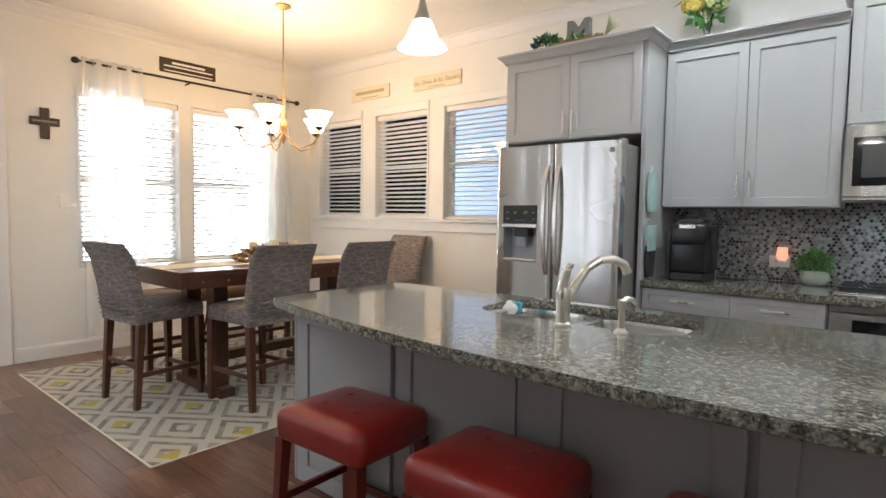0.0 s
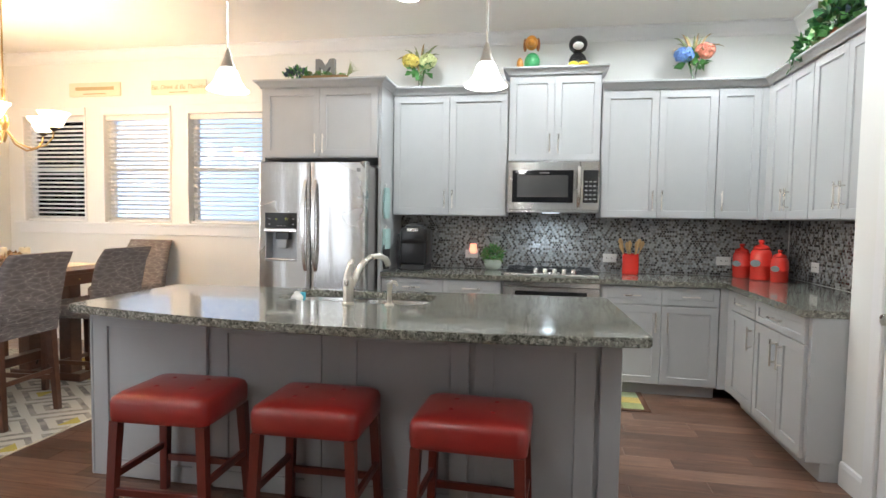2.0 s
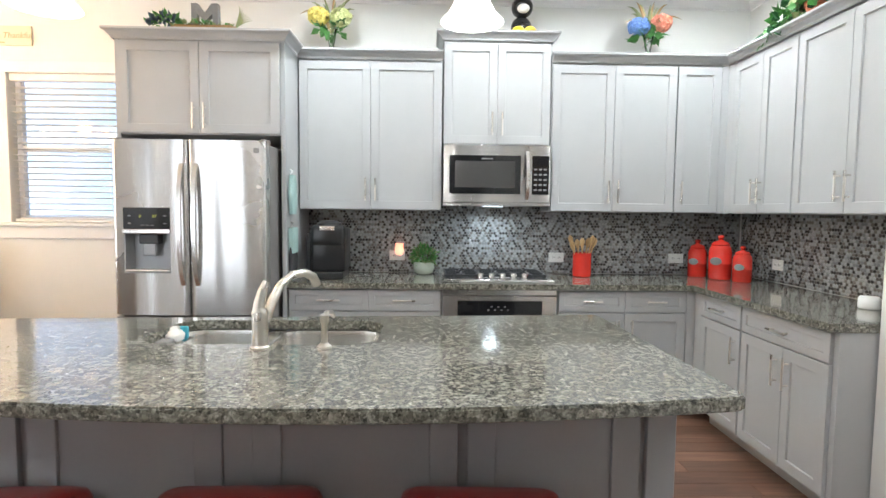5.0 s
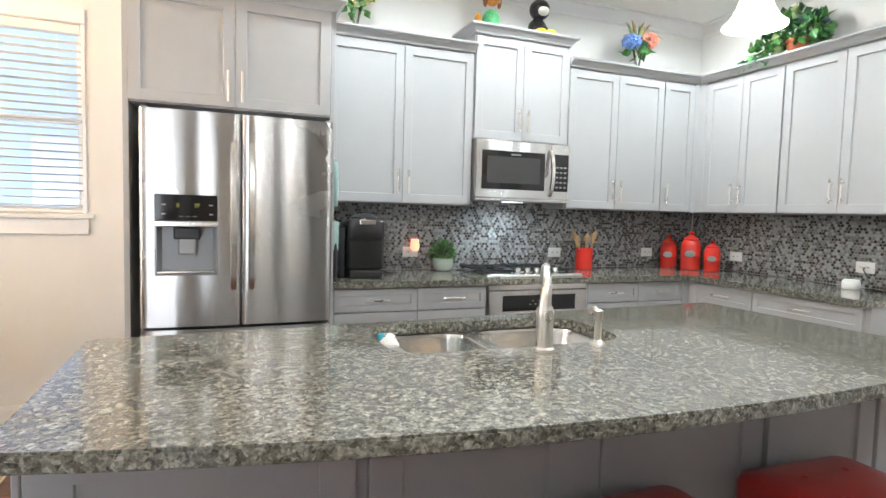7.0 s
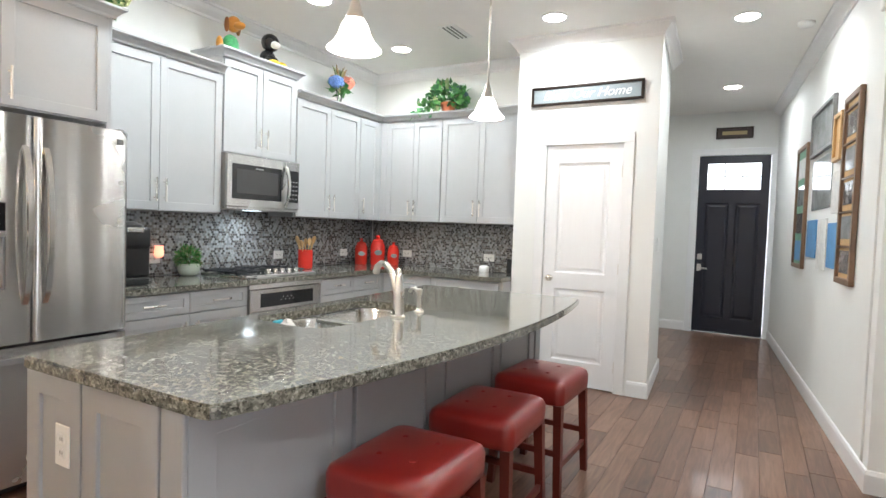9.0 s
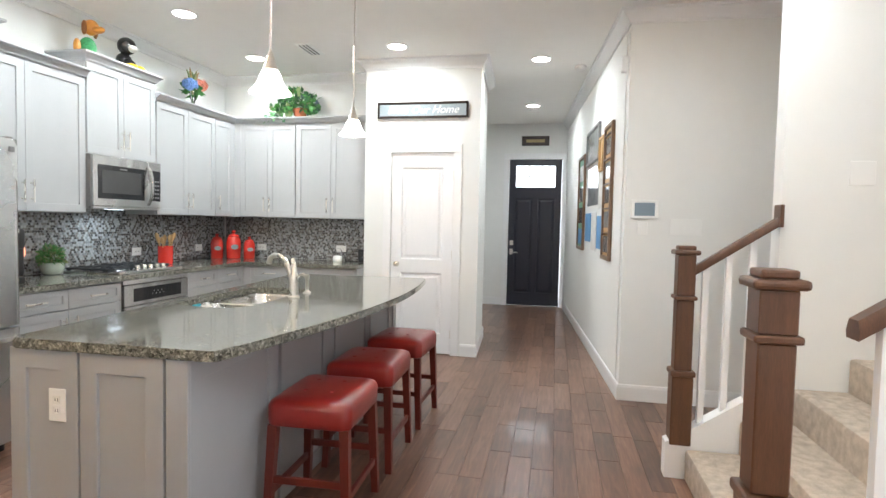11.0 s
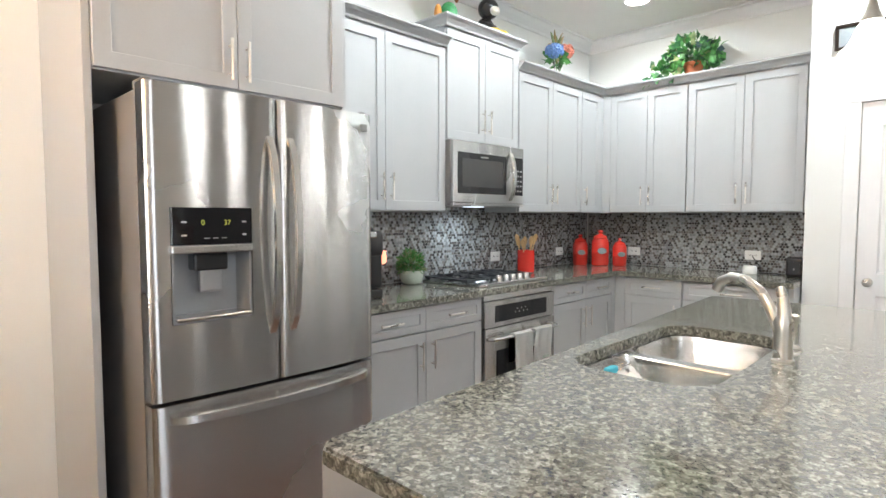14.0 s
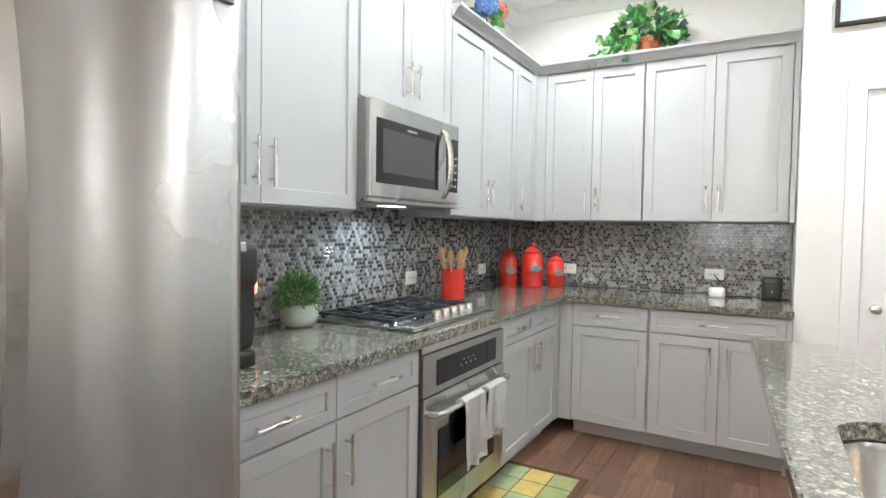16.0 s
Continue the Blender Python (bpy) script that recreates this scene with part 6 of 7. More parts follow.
for x0, x1, zb, seed in ((0.21, 0.40, 0.32, 1), (0.43, 0.62, 0.385, 2)):
    tw = thing("dish_towel", "white printed dish towel hung over the oven handle", "towel", ((x0 + x1) / 2, 4.55, zb), "oven towels")
    bm = bmesh.new()
    r = random.Random(seed)
    ph = r.uniform(0, 6)
    prof = [(4.583, zb + 0.10)] + [(4.583, z) for z in (0.5, 0.58)] + [(4.575, 0.612), (4.55, 0.622), (4.528, 0.612)] + [(4.524, 0.612 - (0.612 - zb) * k / 8) for k in range(1, 9)]
    grid = [[bm.verts.new((x0 + (x1 - x0) * i / 14 + 0.01 * math.sin(j * 0.5 + ph), y - (0.009 * math.sin(i * 0.95 + ph) * min(1, j / 8) if j > 5 else 0), z + (0.006 * math.sin(i * 0.6) if j == len(prof) - 1 else 0))) for i in range(15)] for j, (y, z) in enumerate(prof)]
    for a, b in zip(grid, grid[1:]):
        for i in range(14):
            bm.faces.new((a[i], a[i + 1], b[i + 1], b[i]))
    bmesh.ops.solidify(bm, geom=bm.faces[:], thickness=0.004)
    part("cloth", bm, TOWEL, tw, smooth=True)
    part("printed_band", B(x0 + 0.06, x1 - 0.05, 4.508, 4.5095, zb + 0.03, zb + 0.045), material("towel_print", (0.45, 0.5, 0.42), 0.9, vary=0.4), tw)
cd = thing("sink_caddy", "steel sink caddy with a grey pad and a white brush", "sink caddy", (-1.11, 3.09, 0.86))
part("shelf", B(-1.118, -1.050, 3.01, 3.23, 0.862, 0.868, 0.002), STEEL_BRIGHT, cd)
part("pad", B(-1.110, -1.060, 3.02, 3.09, 0.869, 0.895, 0.006, 2), SLATE, cd, "grey scouring pad")
part("brush_head", cushion(-1.113, -1.055, 3.105, 3.18, 0.869, 0.925, 0.02, 0.006), TOWEL, cd, "white bristle brush head", smooth=50)
part("brush_edge", B(-1.111, -1.057, 3.185, 3.208, 0.869, 0.918, 0.006, 2), material("blue_scrub", (0.05, 0.35, 0.45), 0.8), cd, "blue edge")

# kitchen mat by the oven
mt = thing("kitchen_mat", "patchwork kitchen mat with green and yellow squares", "mat", (0.5, 4.5, 0))
MATC = [material(f"mat_{n}", c, 0.9, vary=0.25, scale=12, fine=200, bump=0.5) for n, c in (("green", (0.30, 0.34, 0.15)), ("yellow", (0.55, 0.42, 0.13)), ("rust", (0.34, 0.15, 0.07)), ("aqua", (0.34, 0.42, 0.25)))]
part("backing", B(0.10, 1.11, 4.25, 4.72, 0.002, 0.007), material("mat_border", (0.12, 0.055, 0.03), 0.9, vary=0.25, fine=200, bump=0.5), mt, "dark brown woven border")
for i in range(6):
    for k in range(3):
        part("patch", B(0.14 + i * 0.156, 0.288 + i * 0.156, 4.285 + k * 0.137, 4.415 + k * 0.137, 0.0072, 0.009), MATC[(0, 1, 3, 1, 0, 2, 1, 3, 1, 0, 3, 1, 0, 1, 3, 0, 1, 3)[i * 3 + k]], mt)

# ---- above the cabinets ----
def petals(centre, radius, mat, seed, n=150):
    r = random.Random(seed)
    bm = bmesh.new()
    for _ in range(n):
        d = Vector((r.gauss(0, 1), r.gauss(0, 1), r.gauss(0, 0.8))).normalized()
        p = Vector(centre) + Vector((d.x, d.y, d.z * 0.8)) * radius * r.uniform(0.8, 1.05)
        s = (Matrix.Rotation(r.uniform(0, 6.28), 3, d) @ d.orthogonal().normalized()) * radius * 0.26
        w = d.cross(s)
        v = [bm.verts.new(p + o) for o in (s, w, -s, -w)]
        c = bm.verts.new(p - d * radius * 0.10)
        for i in range(4):
            bm.faces.new((v[i], v[(i + 1) % 4], c))
    return bm


def vase_of(x, y, z, mats, label, seed):
    v = thing("flower_vase", label, "flowers", (x, y, z))
    vs = part("vase", lathe([(0.03, 0.001), (0.032, 0.006), (0.014, 0.02), (0.018, 0.06), (0.034, 0.15), (0.042, 0.185), (0.039, 0.185), (0.031, 0.15), (0.014, 0.07), (0.004, 0.05)], x, y, z, 20), CLEAR_GLASS, v, "clear glass vase", smooth=True)
    for k, (mat, dx, dz) in enumerate(mats):
        part("bloom", petals((x + dx, y - 0.03, z + 0.245 + dz), 0.078, mat, seed + k), mat, v, "dense ball of petals")
        part("stem", tube([(x, y, z + 0.05), (x + dx * 0.7, y - 0.02, z + 0.2)], 0.004, 6), LEAF, v)
    r = random.Random(seed)
    for k in range(13):
        a = -1.1 + 2.2 * k / 12 + r.uniform(-0.1, 0.1)
        L = r.uniform(0.18, 0.27)
        top = Vector((x + L * math.sin(a) * 1.0, y + r.uniform(-0.06, 0.04), min(z + 0.20 + L * math.cos(a) * 0.95, CEIL - 0.06)))
        mid = Vector((x + 0.4 * L * math.sin(a), y, z + 0.20 + L * 0.75))
        pts = curve((x, y, z + 0.15), mid, top, 6)
        bm = tube(pts, [0.004, 0.009, 0.012, 0.012, 0.010, 0.006, 0.001], 4)
        part("frond", bm, LEAF_PALE if k % 3 else BRASS, v)
    for bm, mat in leaf_spray("leaves", (x, y, z + 0.19), (0.09, 0.06, 0.05), 26, ((LEAF, 1),), seed, (0.09, 0.03)):
        part("foliage", bm, mat, v)


ZTOP = U1 + 0.063
part("top_board", B(-1.01, -0.01, 4.96, NORTH - 0.005, U1 + 0.001, ZTOP - 0.002), CABINET, cabs[0])
part("top_board", B(0.77, EAST - 0.003, 4.96, NORTH - 0.005, U1 + 0.001, ZTOP - 0.002), CABINET, cabs[2])
part("top_board", B(2.06, EAST - 0.003, 3.33, 4.955, U1 + 0.001, ZTOP - 0.002), CABINET, cabs[-1])
part("top_board", B(0.004, 0.758, 4.96, NORTH - 0.005, 2.586, 2.645), CABINET, cabs[1])
part("top_board", B(-2.09, -1.03, 4.62, NORTH - 0.005, 2.461, 2.515), CABINET, fc)
vase_of(-0.81, 5.08, ZTOP, ((YELLOW_PETAL, -0.085, 0.02), (GREEN_PETAL, 0.075, 0.015)), "yellow and lime hydrangeas in a glass vase", 21)
vase_of(1.50, 5.08, ZTOP, ((BLUE_PETAL, -0.085, -0.01), (CORAL_PETAL, 0.075, 0.015)), "blue and coral flowers in a glass vase", 31)
mt_ = thing("letter_planter", "grey letter block in a rustic tray with greenery", "decoration", (-1.55, 4.67, 2.518))
MW_, MZ = 0.085, 2.555
m_out = [(-MW_, 0), (-MW_ + 0.035, 0), (-MW_ + 0.035, 0.085), (0, 0.035), (MW_ - 0.035, 0.085), (MW_ - 0.035, 0), (MW_, 0), (MW_, 0.15), (MW_ - 0.04, 0.15), (0, 0.09), (-MW_ + 0.04, 0.15), (-MW_, 0.15)]
bm = bmesh.new()
skin(bm, [[bm.verts.new((-1.545 + u, y, MZ + w)) for u, w in m_out] for y in (4.65, 4.695)])
part("letter", bm, SLATE, mt_, "grey weathered letter M")
part("tray", prism(rounded(-1.76, -1.34, 4.61, 4.73, 0.05), 2.5185, 2.558), RUST, mt_, "bark-brown tray")
for bm, mat in leaf_spray("moss", (-1.55, 4.67, 2.555), (0.20, 0.05, 0.03), 160, ((LEAF_PALE, 0.6), (LEAF, 0.4)), 41, (0.04, 0.012), flat=True):
    part("greenery", bm, mat, mt_)
for bm, mat in leaf_spray("left", (-1.80, 4.66, 2.57), (0.10, 0.05, 0.05), 90, ((LEAF_BLUE, 0.5), (LEAF, 0.5)), 42, (0.05, 0.02), flat=True):
    part("greenery", bm, mat, mt_)
for k in range(8):
    part("grass_blade", tube(curve((-1.36, 4.67, 2.55), (-1.31, 4.66, 2.60 + 0.01 * k), (-1.24 - 0.012 * k, 4.65, 2.60 + 0.013 * k), 5), [0.003, 0.004, 0.004, 0.003, 0.002, 0.001], 4), LEAF_PALE, mt_)

# two small figurines, kept as plain shapes
def figurine(name, blobs, label, mats):
    """One plain mesh of soft rounded lumps with a colour for each."""
    bm = bmesh.new()
    for (cx, cy, cz), (rx, ry, rz), mi in blobs:
        res = bmesh.ops.create_icosphere(bm, subdivisions=3, radius=1.0, matrix=Matrix.Translation((cx, cy, cz)) @ Matrix.Diagonal((rx, ry, rz, 1)))
        for f in {f for v in res["verts"] for f in v.link_faces}:
            f.material_index = mi
    mid = sum((b[0][0] for b in blobs)) / len(blobs)
    bmesh.ops.transform(bm, matrix=Matrix.Translation((mid, 5.06, FZ)) @ Matrix.Scale(1.3, 4) @ Matrix.Translation((-mid, -5.06, -FZ)), verts=bm.verts)
    ob = solid(name, bm, mats[0], label, "figurine", smooth=True)
    for m in mats[1:]:
        ob.data.materials.append(m)
    return ob


ORANGE, PALE_GLAZE, INK = material("orange_glaze", (0.62, 0.27, 0.05), 0.3, vary=0.1), material("white_glaze", (0.74, 0.72, 0.68), 0.3), material("black_glaze", (0.015, 0.015, 0.016), 0.25)
YGLAZE, GGLAZE, RGLAZE = material("yellow_glaze", (0.78, 0.55, 0.04), 0.3), material("green_glaze", (0.06, 0.35, 0.13), 0.35, vary=0.4, scale=40), material("red_glaze", (0.45, 0.03, 0.03), 0.3)
FZ = 2.648
figurine("dog_figurine", (((0.175, 5.08, FZ + 0.065), (0.052, 0.045, 0.065), 1), ((0.17, 5.05, FZ + 0.185), (0.042, 0.045, 0.048), 0), ((0.17, 5.0, FZ + 0.168), (0.028, 0.045, 0.022), 0), ((0.128, 5.06, FZ + 0.175), (0.013, 0.018, 0.045), 3), ((0.213, 5.06, FZ + 0.175), (0.013, 0.018, 0.045), 3), ((0.095, 5.08, FZ + 0.05), (0.022, 0.02, 0.05), 0)), "seated orange dog figurine in a green outfit", (ORANGE, GGLAZE, PALE_GLAZE, material("brown_glaze", (0.26, 0.10, 0.03), 0.3)))
figurine("seated_figurine", (((0.565, 5.08, FZ + 0.06), (0.058, 0.048, 0.062), 0), ((0.565, 5.045, FZ + 0.045), (0.05, 0.04, 0.035), 0), ((0.565, 5.06, FZ + 0.165), (0.06, 0.056, 0.058), 0), ((0.565, 5.015, FZ + 0.145), (0.034, 0.03, 0.024), 1), ((0.535, 5.0, FZ + 0.02), (0.034, 0.045, 0.022), 2), ((0.60, 5.0, FZ + 0.02), (0.034, 0.045, 0.022), 2)), "small seated black and white figurine with yellow feet", (INK, PALE_GLAZE, YGLAZE))

ivy = thing("ivy_plant", "trailing green ivy in a terracotta pot", "plant", (2.17, 4.2, ZTOP))
part("pot", lathe([(0.055, 0.001), (0.075, 0.085), (0.082, 0.086), (0.084, 0.112), (0.076, 0.112), (0.07, 0.09), (0.01, 0.088)], 2.15, 4.19, ZTOP, 22), TERRACOTTA, ivy, smooth=True)
for c, sz, n, sd in (((2.16, 4.22, ZTOP + 0.19), (0.12, 0.19, 0.13), 230, 51), ((2.07, 4.40, ZTOP + 0.06), (0.07, 0.12, 0.08), 85, 52), ((2.12, 4.06, ZTOP + 0.16), (0.09, 0.10, 0.10), 70, 53)):
    for bm, mat in leaf_spray("leaves", c, sz, n, ((LEAF, 0.45), (LEAF_IVY, 0.4), (LEAF_BLUE if sd == 53 else LEAF_PALE, 0.15)), sd, (0.072, 0.032), 0.06):
        part("foliage", bm, mat, ivy)
for k in range(5):
    part("vine", tube(curve((2.13, 4.22, ZTOP + 0.1), (2.05, 4.30 + 0.04 * k, ZTOP + 0.12), (2.005, 4.36 + 0.05 * k, ZTOP - 0.02 - 0.012 * k), 6), 0.003, 5), LEAF, ivy)

# ceiling vent, smoke alarm
vt = thing("ceiling_vent", "white slatted ceiling air vent", "vent", (1.42, 3.74, CEIL - 0.01))
part("frame", B(1.25, 1.59, 3.66, 3.82, CEIL - 0.008, CEIL - 0.001, 0.002), WHITE_PLASTIC, vt)
# Every second slat is coloured dark to stand in for the shaded gaps.
for k in range(7):
    part("slat", B(1.275, 1.565, 3.68 + k * 0.019, 3.69 + k * 0.019, CEIL - 0.016, CEIL - 0.0085), SLATE if k % 2 else WHITE_PLASTIC, vt)
solid("smoke_alarm", lathe([(0.06, 0), (0.06, -0.02), (0.045, -0.034), (0.01, -0.036)], 2.35, 1.12, CEIL - 0.001, 24), WHITE_PLASTIC, "round white smoke alarm", "alarm", smooth=True)

# ---- nook wall and hall ----
nk = Face("-x", NOOK)
th = thing("thermostat", "white wall tablet with a blue screen", "thermostat", (NOOK, 0.66, 1.42))
part("case", nk.box(0.552, 0.758, 0.001, 0.022, 1.445, 1.590, 0.006, seg=2), WHITE_PLASTIC, th)
part("screen", nk.box(0.580, 0.730, 0.0222, 0.0235, 1.467, 1.568), material("blue_screen", (0.14, 0.14, 0.14), 0.12, bump=0, emit=((0.2, 0.45, 0.65), 0.18)), th)
s4 = thing("switch_plate", "white four-gang switch plate", "switch", (NOOK, 0.33, 1.3))
part("plate", nk.box(0.22, 0.45, 0.001, 0.007, 1.30, 1.425, 0.002), WHITE_PLASTIC, s4)
for k in range(4):
    part("rocker", nk.box(0.243 + k * 0.05, 0.277 + k * 0.05, 0.0072, 0.010, 1.33, 1.395, 0.001), WHITE_PLASTIC, s4)
s5 = thing("switch_plate", "small white switch plate under the thermostat", "switch", (NOOK, 0.66, 1.29))
part("plate", nk.box(0.615, 0.69, 0.001, 0.007, 1.295, 1.40, 0.002), WHITE_PLASTIC, s5)
part("toggle", nk.box(0.645, 0.66, 0.0072, 0.014, 1.335, 1.36, 0.001), WHITE_PLASTIC, s5)
stf = Face("-x", -0.47)
s6 = thing("switch_plate", "white switch plate beside the stairs", "switch", (-0.56, -0.2, 1.68))
part("plate", stf.box(-0.27, -0.15, 0.001, 0.007, 1.62, 1.745, 0.002), WHITE_PLASTIC, s6)

HU = Vector((HALL_B[0] - HALL_A[0], HALL_B[1] - HALL_A[1])).normalized()


def hall_piece(bm):
    """From a wall along x (facing +y at 0) to the slanted hall wall."""
    a = math.atan2(HU.y, HU.x)
    bmesh.ops.transform(bm, matrix=Matrix.Translation((HALL_A[0], HALL_A[1], 0)) @ Matrix.Rotation(a, 4, "Z"), verts=bm.verts)
    return bm


def hung(name, s0, s1, z0, z1, label, frame_mat, inner, cat, w=0.03):
    c = HALL_A[0] + HU.x * (s0 + s1) / 2, HALL_A[1] + HU.y * (s0 + s1) / 2
    g = thing(name, label, cat, (c[0], c[1], z0))
    for b in ((s0, s1, z1 - w, z1), (s0, s1, z0, z0 + w), (s0, s0 + w, z0 + w, z1 - w), (s1 - w, s1, z0 + w, z1 - w)):
        part("frame", hall_piece(B(b[0], b[1], 0.002, 0.032, b[2], b[3], 0.003)), frame_mat, g)
    part("picture", hall_piece(B(s0 + w, s1 - w, 0.003, 0.014, z0 + w, z1 - w)), inner, g)
    return g


FRAME_WOOD = material("frame_wood", (0.17, 0.098, 0.058), 0.45, vary=0.3, scale=5, fine=60, stretch=(6, 6, 0.6))
PAPER, BLUE_PAPER, GREEN_PAPER = material("pinned_paper", (0.66, 0.65, 0.62), 0.6, vary=0.2, scale=14), material("blue_paper", (0.10, 0.28, 0.52), 0.6, vary=0.25, scale=8), material("green_paper", (0.16, 0.34, 0.22), 0.6, vary=0.3, scale=9)
PHOTO = material("photo_print", (0.20, 0.18, 0.17), 0.12, vary=0.6, scale=16)
GLAZED = material("picture_glass", (0.35, 0.36, 0.36), 0.08, vary=0.4, scale=7, bump=0)
f1 = hung("photo_frame", 0.52, 0.94, 1.07, 2.31, "tall brown wooden frame of hanging photos", FRAME_WOOD, WOOD_LIGHT, "picture frame", 0.04)
for k in range(5):
    part("photo", hall_piece(B(0.58, 0.88, 0.0145, 0.019, 1.14 + k * 0.225, 1.29 + k * 0.225, 0.001)), (PHOTO, GLAZED)[k % 2], f1)
    part("clip_rail", hall_piece(B(0.561, 0.899, 0.0145, 0.03, 1.31 + k * 0.225, 1.322 + k * 0.225)), NEWEL, f1)
f2 = hung("photo_frame", 2.35, 2.92, 1.08, 2.24, "tall dark wooden frame of hanging photos", FRAME_WOOD, GREEN_PAPER, "picture frame", 0.04)
for k in range(4):
    part("photo", hall_piece(B(2.43, 2.84, 0.0145, 0.019, 1.15 + k * 0.26, 1.34 + k * 0.26, 0.001)), (BLUE_PAPER, PHOTO, GLAZED, PAPER)[k], f2)
hung("window_frame_art", 1.30, 2.20, 2.06, 2.44, "old glazed window frame hung as decoration", SLATE, GLAZED, "wall decoration")
hung("cork_board", 1.02, 1.26, 1.92, 2.26, "small brown wooden box frame", WOOD_LIGHT, WOOD_LIGHT, "picture frame")
for s0, s1, z0, z1, mat, lab in ((1.35, 2.1, 1.60, 2.02, GLAZED, "glossy framed print on the hall wall"), (0.98, 1.36, 1.15, 1.48, BLUE_PAPER, "blue printed sheet pinned to the wall"), (1.42, 1.75, 1.12, 1.52, PAPER, "white printed sheet pinned to the wall"), (1.82, 2.25, 1.20, 1.52, BLUE_PAPER, "blue printed sheet pinned to the wall"), (1.05, 1.30, 1.55, 1.85, PAPER, "white printed sheet pinned to the wall")):
    q = hall_piece(B(s0, s1, 0.002, 0.010, z0, z1, 0.001))
    solid("wall_print", q, mat, lab, "wall print", group="hall wall prints")

ms = hall_piece(B(0.06, 0.13, 0.001, 0.05, 2.60, 2.72, 0.012, 2))
solid("wall_sensor", ms, WHITE_PLASTIC, "small white sensor high on the hall wall", "sensor")
ps = Face("-y", 2.118)
s7 = thing("switch_plate", "white switch plate on the pantry side wall", "switch", (2.25, 2.118, 1.25))
part("plate", ps.box(2.18, 2.30, 0.001, 0.009, 1.20, 1.325, 0.002), WHITE_PLASTIC, s7)
part("rocker", ps.box(2.20, 2.23, 0.0092, 0.012, 1.23, 1.295, 0.001), WHITE_PLASTIC, s7)
part("rocker", ps.box(2.25, 2.28, 0.0092, 0.012, 1.23, 1.295, 0.001), WHITE_PLASTIC, s7)

for ob in (s4, s5):
    ob.location += Vector((0, 0.012, 0.022))

# ---- staircase ----
SX0, SX1, SY = -2.20, -0.47, 0.70
stc = thing("staircase", "carpeted stairs between white stringers", "stairs", ((SX0 + SX1) / 2, SY, 0))
for i in range(12):
    y = SY - 0.10 - i * 0.265
    if y - 0.265 < SOUTH + 0.02:
        break
    part("step", B(SX0 + 0.09, SX1 - 0.002 if i > 1 else SX1 - 0.06, y - 0.30, y, 0.0 + max(0, i - 1) * 0.18 + 0.002, (i + 1) * 0.18, 0.02, 2), CARPET, stc, smooth=40)
SL = 0.18 / 0.265
for x in (SX0, SX1 - 0.05):
    bm = bmesh.new()
    end = 0.165 if x > -1 else -2.2
    pts = [(SY, 0.002), (SY, 0.20), (SY - 0.06, 0.235)] + [(end, 0.235 + (SY - 0.06 - end) * SL), (end, 0.002)]
    skin(bm, [[bm.verts.new((xx, y, z)) for y, z in pts] for xx in (x, x + 0.088)])
    part("stringer", bm, TRIM, stc)


def newel(x, y, z0):
    p = thing("newel_post", "square oak-stained newel post with moulded cap", "stair post", (x, y, z0), "stair newels")
    part("base_block", B(x - 0.055, x + 0.055, y - 0.055, y + 0.055, z0, z0 + 0.38, 0.004), NEWEL, p)
    part("collar", B(x - 0.064, x + 0.064, y - 0.064, y + 0.064, z0 + 0.381, z0 + 0.412, 0.008, 2), NEWEL, p)
    part("shaft", B(x - 0.045, x + 0.045, y - 0.045, y + 0.045, z0 + 0.413, z0 + 0.80, 0.004), NEWEL, p)
    part("collar", B(x - 0.058, x + 0.058, y - 0.058, y + 0.058, z0 + 0.801, z0 + 0.822, 0.006, 2), NEWEL, p)
    part("upper_shaft", B(x - 0.046, x + 0.046, y - 0.046, y + 0.046, z0 + 0.823, 1.235, 0.003), NEWEL, p)
    part("cap", B(x - 0.066, x + 0.066, y - 0.066, y + 0.066, 1.2355, 1.262, 0.01, 2), NEWEL, p)
    part("cap_top", B(x - 0.045, x + 0.045, y - 0.045, y + 0.045, 1.2625, 1.285, 0.006, 2), NEWEL, p)
    return p


newel(SX1 - 0.006, SY - 0.075, 0.19)
near_post = newel(SX0 + 0.04, SY + 0.08, 0.30)
part("foot_block", B(SX0 - 0.015, SX0 + 0.095, SY + 0.025, SY + 0.135, 0.002, 0.2995, 0.003), NEWEL, near_post)
for x, y_end, name in ((SX1 - 0.006, 0.16, "far"), (SX0 + 0.04, -2.0, "near")):
    hr = thing("stair_railing", "oak-stained handrail on white square balusters", "railing", (x, SY - 0.1, 0.3), "stair railings")
    ya = SY - 0.105
    bm = bmesh.new()
    prof = [(-0.03, 0), (-0.034, 0.02), (-0.022, 0.05), (0.022, 0.05), (0.034, 0.02), (0.03, 0)]
    skin(bm, [[bm.verts.new((x + u, y, 1.115 + (ya - y) * SL + w)) for u, w in prof] for y in (ya, max(y_end, -2.0))])
    part("handrail", bm, NEWEL, hr, smooth=50)
    if y_end > 0:
        part("rosette", B(x - 0.05, x + 0.05, y_end + 0.001, y_end + 0.02, 1.10 + (ya - y_end) * SL, 1.22 + (ya - y_end) * SL, 0.006, 2), NEWEL, hr)
    y = ya - 0.075
    while y > y_end + 0.03:
        zb, zt = 0.235 + (SY - 0.06 - y) * SL, 1.114 + (ya - y) * SL
        bm = bmesh.new()
        ends = [[bm.verts.new((x + ux * 0.016, y + uy * 0.016, z - uy * 0.016 * SL)) for ux, uy in ((-1, -1), (1, -1), (1, 1), (-1, 1))] for z in (zb, zt)]
        part("baluster", skin(bm, ends), TRIM, hr)
        y -= 0.115

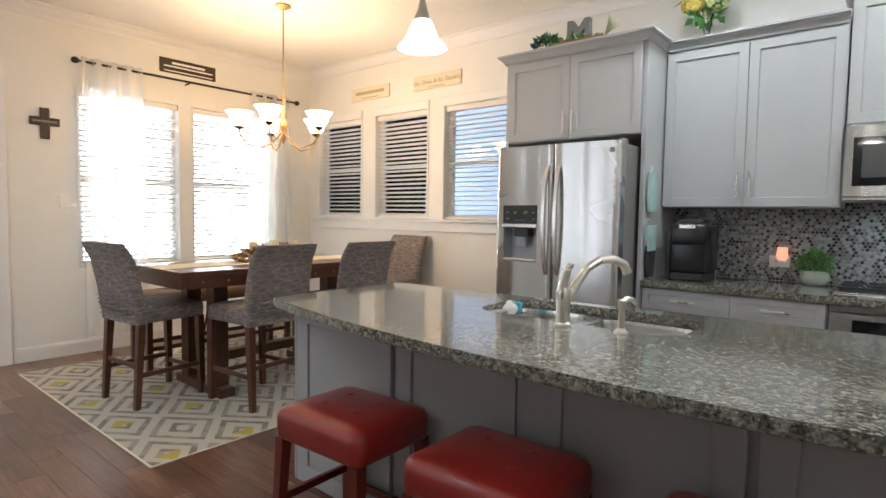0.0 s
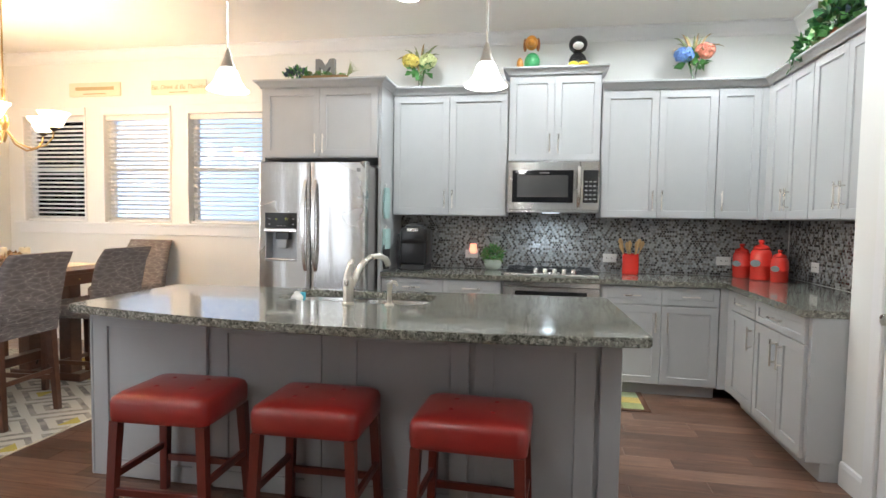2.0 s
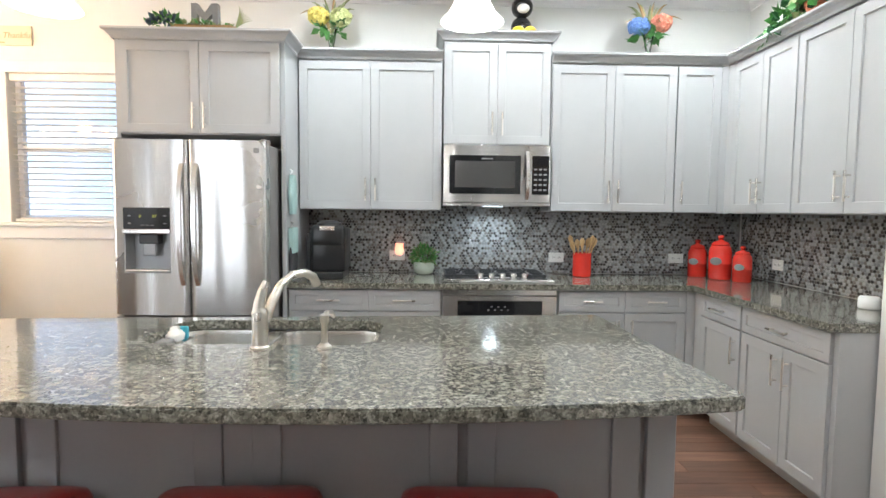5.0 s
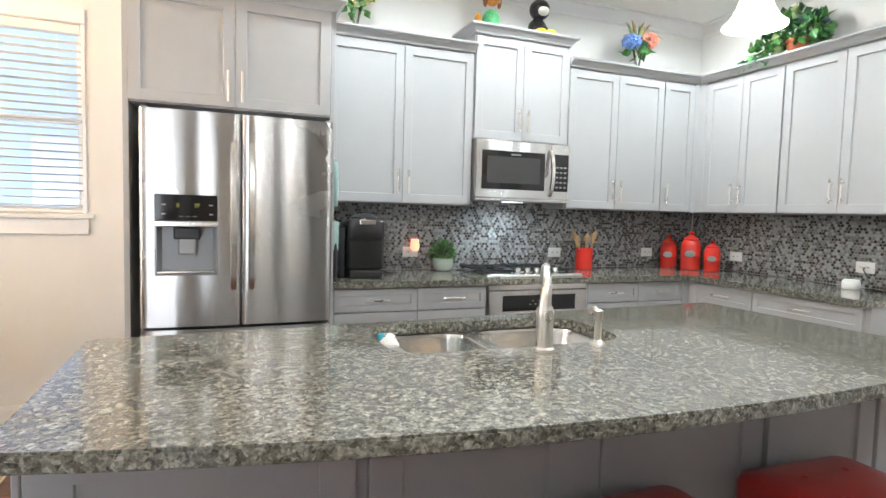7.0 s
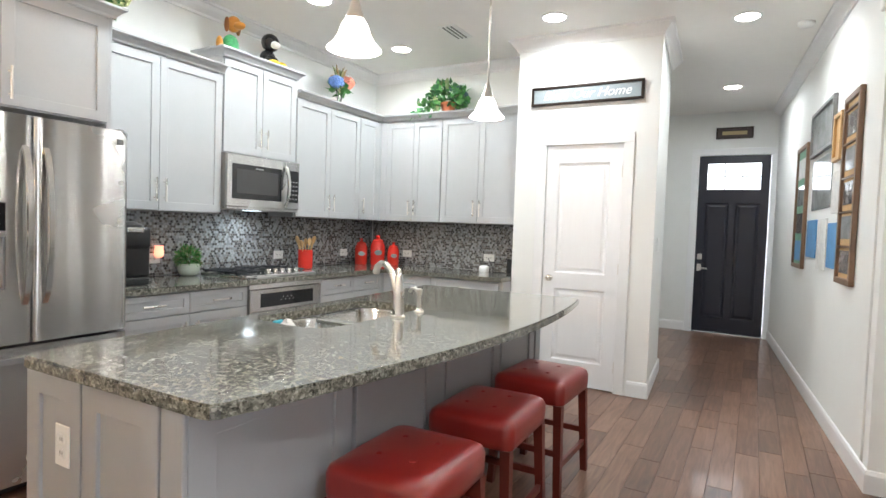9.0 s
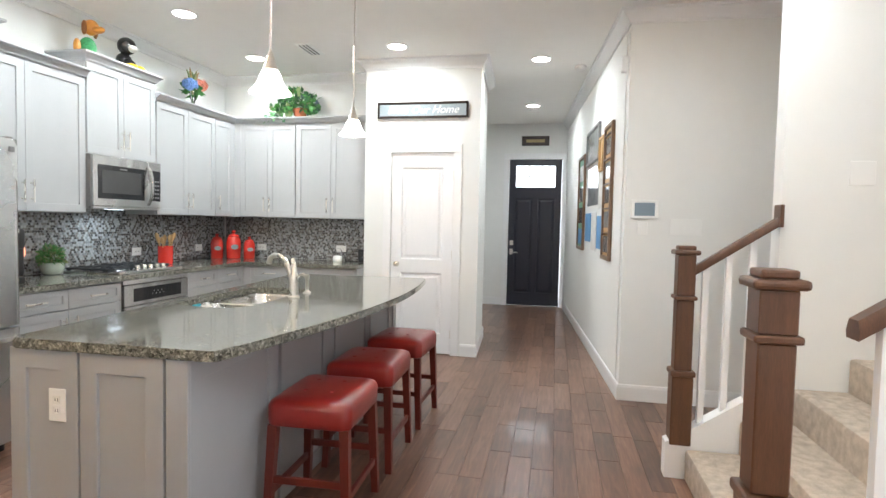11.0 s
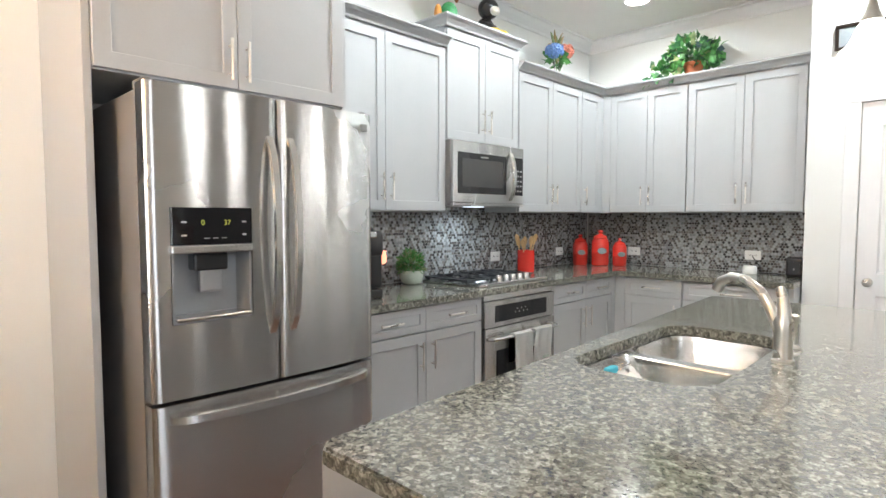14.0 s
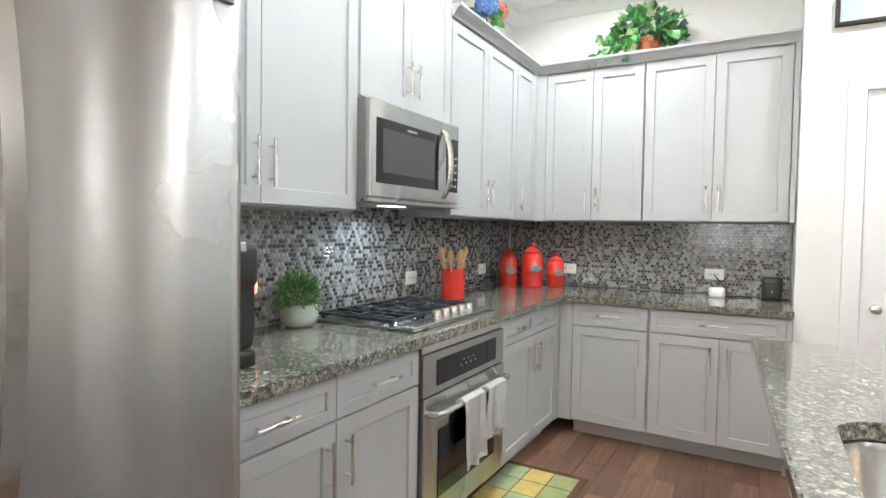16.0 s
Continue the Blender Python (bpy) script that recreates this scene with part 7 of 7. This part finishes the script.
# ---- pieces of floors and walls ----
floor = new("floor")
tagged(floor, "wide-plank reddish brown hardwood floor", "floor", kind="structure")
ORIGIN["floor"] = Vector()
PW, LENGTHS = 0.127, (0.45, 0.7, 0.95, 1.2)


def plank_mesh(length):
    bm = B(-length / 2 + 0.0006, length / 2 - 0.0006, -PW / 2 + 0.0006, PW / 2 - 0.0006, -0.011, 0.0)
    top = [f for f in bm.faces if f.normal.z > 0.5 or all(v.co.z > -1e-6 for v in f.verts)]
    bmesh.ops.bevel(bm, geom=[e for f in top for e in f.edges], offset=0.0014, segments=1, affect="EDGES")
    return finish(bm, PLANK, False)


PLANKS = {q: plank_mesh(q) for q in LENGTHS}
r = random.Random(77)
verts, faces = [], []
X0, X1, Y0, Y1 = WEST, FOYER, SOUTH, NORTH
rows = int((Y1 - Y0) / PW) + 1
count = 0
for k in range(rows):
    y = Y0 + (k + 0.5) * PW
    x = X0 - r.uniform(0, 0.9)
    while x < X1:
        q = r.choice(LENGTHS)
        cx = x + q / 2
        near = (-3.4 < cx < 2.6 and 0.5 < y < 2.62) or (-1.2 < cx < 1.9 and 3.4 < y < 4.75) or (0.3 < cx < 2.3 and 2.4 < y < 3.5)
        if near and count < 300 and x > X0:
            ob = new("plank", PLANKS[q])
            ob.location = (cx, y, 0)
            ob.parent = floor
            count += 1
        else:
            a, b, c, d = max(x, X0) + 0.0006, min(x + q, X1) - 0.0006, y - PW / 2 + 0.0006, min(y + PW / 2, Y1) - 0.0006
            e = 0.0014
            n0 = len(verts)
            verts += [(a, c, -0.011), (b, c, -0.011), (b, d, -0.011), (a, d, -0.011), (a, c, -e), (b, c, -e), (b, d, -e), (a, d, -e), (a + e, c + e, 0), (b - e, c + e, 0), (b - e, d - e, 0), (a + e, d - e, 0)]
            faces += [tuple(n0 + i for i in f) for f in ((0, 1, 5, 4), (1, 2, 6, 5), (2, 3, 7, 6), (3, 0, 4, 7), (4, 5, 9, 8), (5, 6, 10, 9), (6, 7, 11, 10), (7, 4, 8, 11), (8, 9, 10, 11))]
        x += q
me = bpy.data.meshes.new("planks_rest")
me.from_pydata(verts, [], faces)
me.materials.append(PLANK_REST)
rest = new("planks", me)
rest.parent = floor
tagged(rest, "hardwood planks further off", kind="stuff")

# penny-round mosaic behind the worktop
PITCH, TR = 0.0228, 0.0102


def tile_ring(n=8):
    return [(math.cos(2 * math.pi * i / n), math.sin(2 * math.pi * i / n)) for i in range(n)]


TILE_RING = tile_ring()


def tile_geo(put):
    vs = [put(u * TR, v * TR, 0.0004) for u, v in TILE_RING] + [put(u * TR, v * TR, 0.0028) for u, v in TILE_RING] + [put(u * TR * 0.8, v * TR * 0.8, 0.0038) for u, v in TILE_RING]
    fs = [(i, (i + 1) % 8, 8 + (i + 1) % 8, 8 + i) for i in range(8)] + [(8 + i, 8 + (i + 1) % 8, 16 + (i + 1) % 8, 16 + i) for i in range(8)] + [tuple(range(16, 24))]
    return vs, fs


def mosaic(name, face, u0, u1, z0, z1, pick, parts_max, label):
    wallpart = thing(name, label, "backsplash", face.p((u0 + u1) / 2, 0, z0))
    tagged(wallpart, kind="structure")
    part("grout_bed", face.box(u0, u1, -0.008, 0.0, z0, z1), GROUT, wallpart)
    org = ORIGIN[wallpart.name]
    vs0, fs0 = tile_geo(lambda a, b, d: tuple(Vector(face.p(a, d, b)) - Vector(face.p(0, 0, 0))))
    one = bpy.data.meshes.new("tile")
    one.from_pydata(vs0, [], fs0)
    one.materials.append(TILE)
    verts, faces, made = [], [], 0
    rows = int((z1 - z0) / (PITCH * 0.866))
    for k in range(rows):
        z = z0 + TR + 0.001 + k * PITCH * 0.866
        if z + TR > z1:
            break
        u = u0 + TR + 0.001 + (PITCH / 2 if k % 2 else 0)
        while u + TR < u1:
            p = Vector(face.p(u, 0, z))
            if made < parts_max and pick(u, z):
                ob = new("tile", one)
                ob.parent, ob.location = wallpart, p - org
                made += 1
            else:
                n0 = len(verts)
                verts += [tuple(p - org + Vector(v)) for v in vs0]
                faces += [tuple(n0 + i for i in f) for f in fs0]
            u += PITCH
    me = bpy.data.meshes.new("tiles_rest")
    me.from_pydata(verts, [], faces)
    me.materials.append(TILE_REST)
    ob = new("tiles", me)
    ob.parent = wallpart
    tagged(ob, "penny-round mosaic tiles further along", kind="stuff")


mosaic("backsplash_north", Face("-y", NORTH - 0.0085), -1.02, EAST - 0.012, 0.9165, 1.445, lambda u, z: -0.02 < u < 0.42 and 0.99 < z < 1.30, 300, "grey and white penny-round mosaic backsplash")
mosaic("backsplash_east", Face("-x", EAST - 0.0085), 3.325, NORTH - 0.02, 0.9165, 1.395, lambda u, z: False, 0, "grey and white penny-round mosaic backsplash")
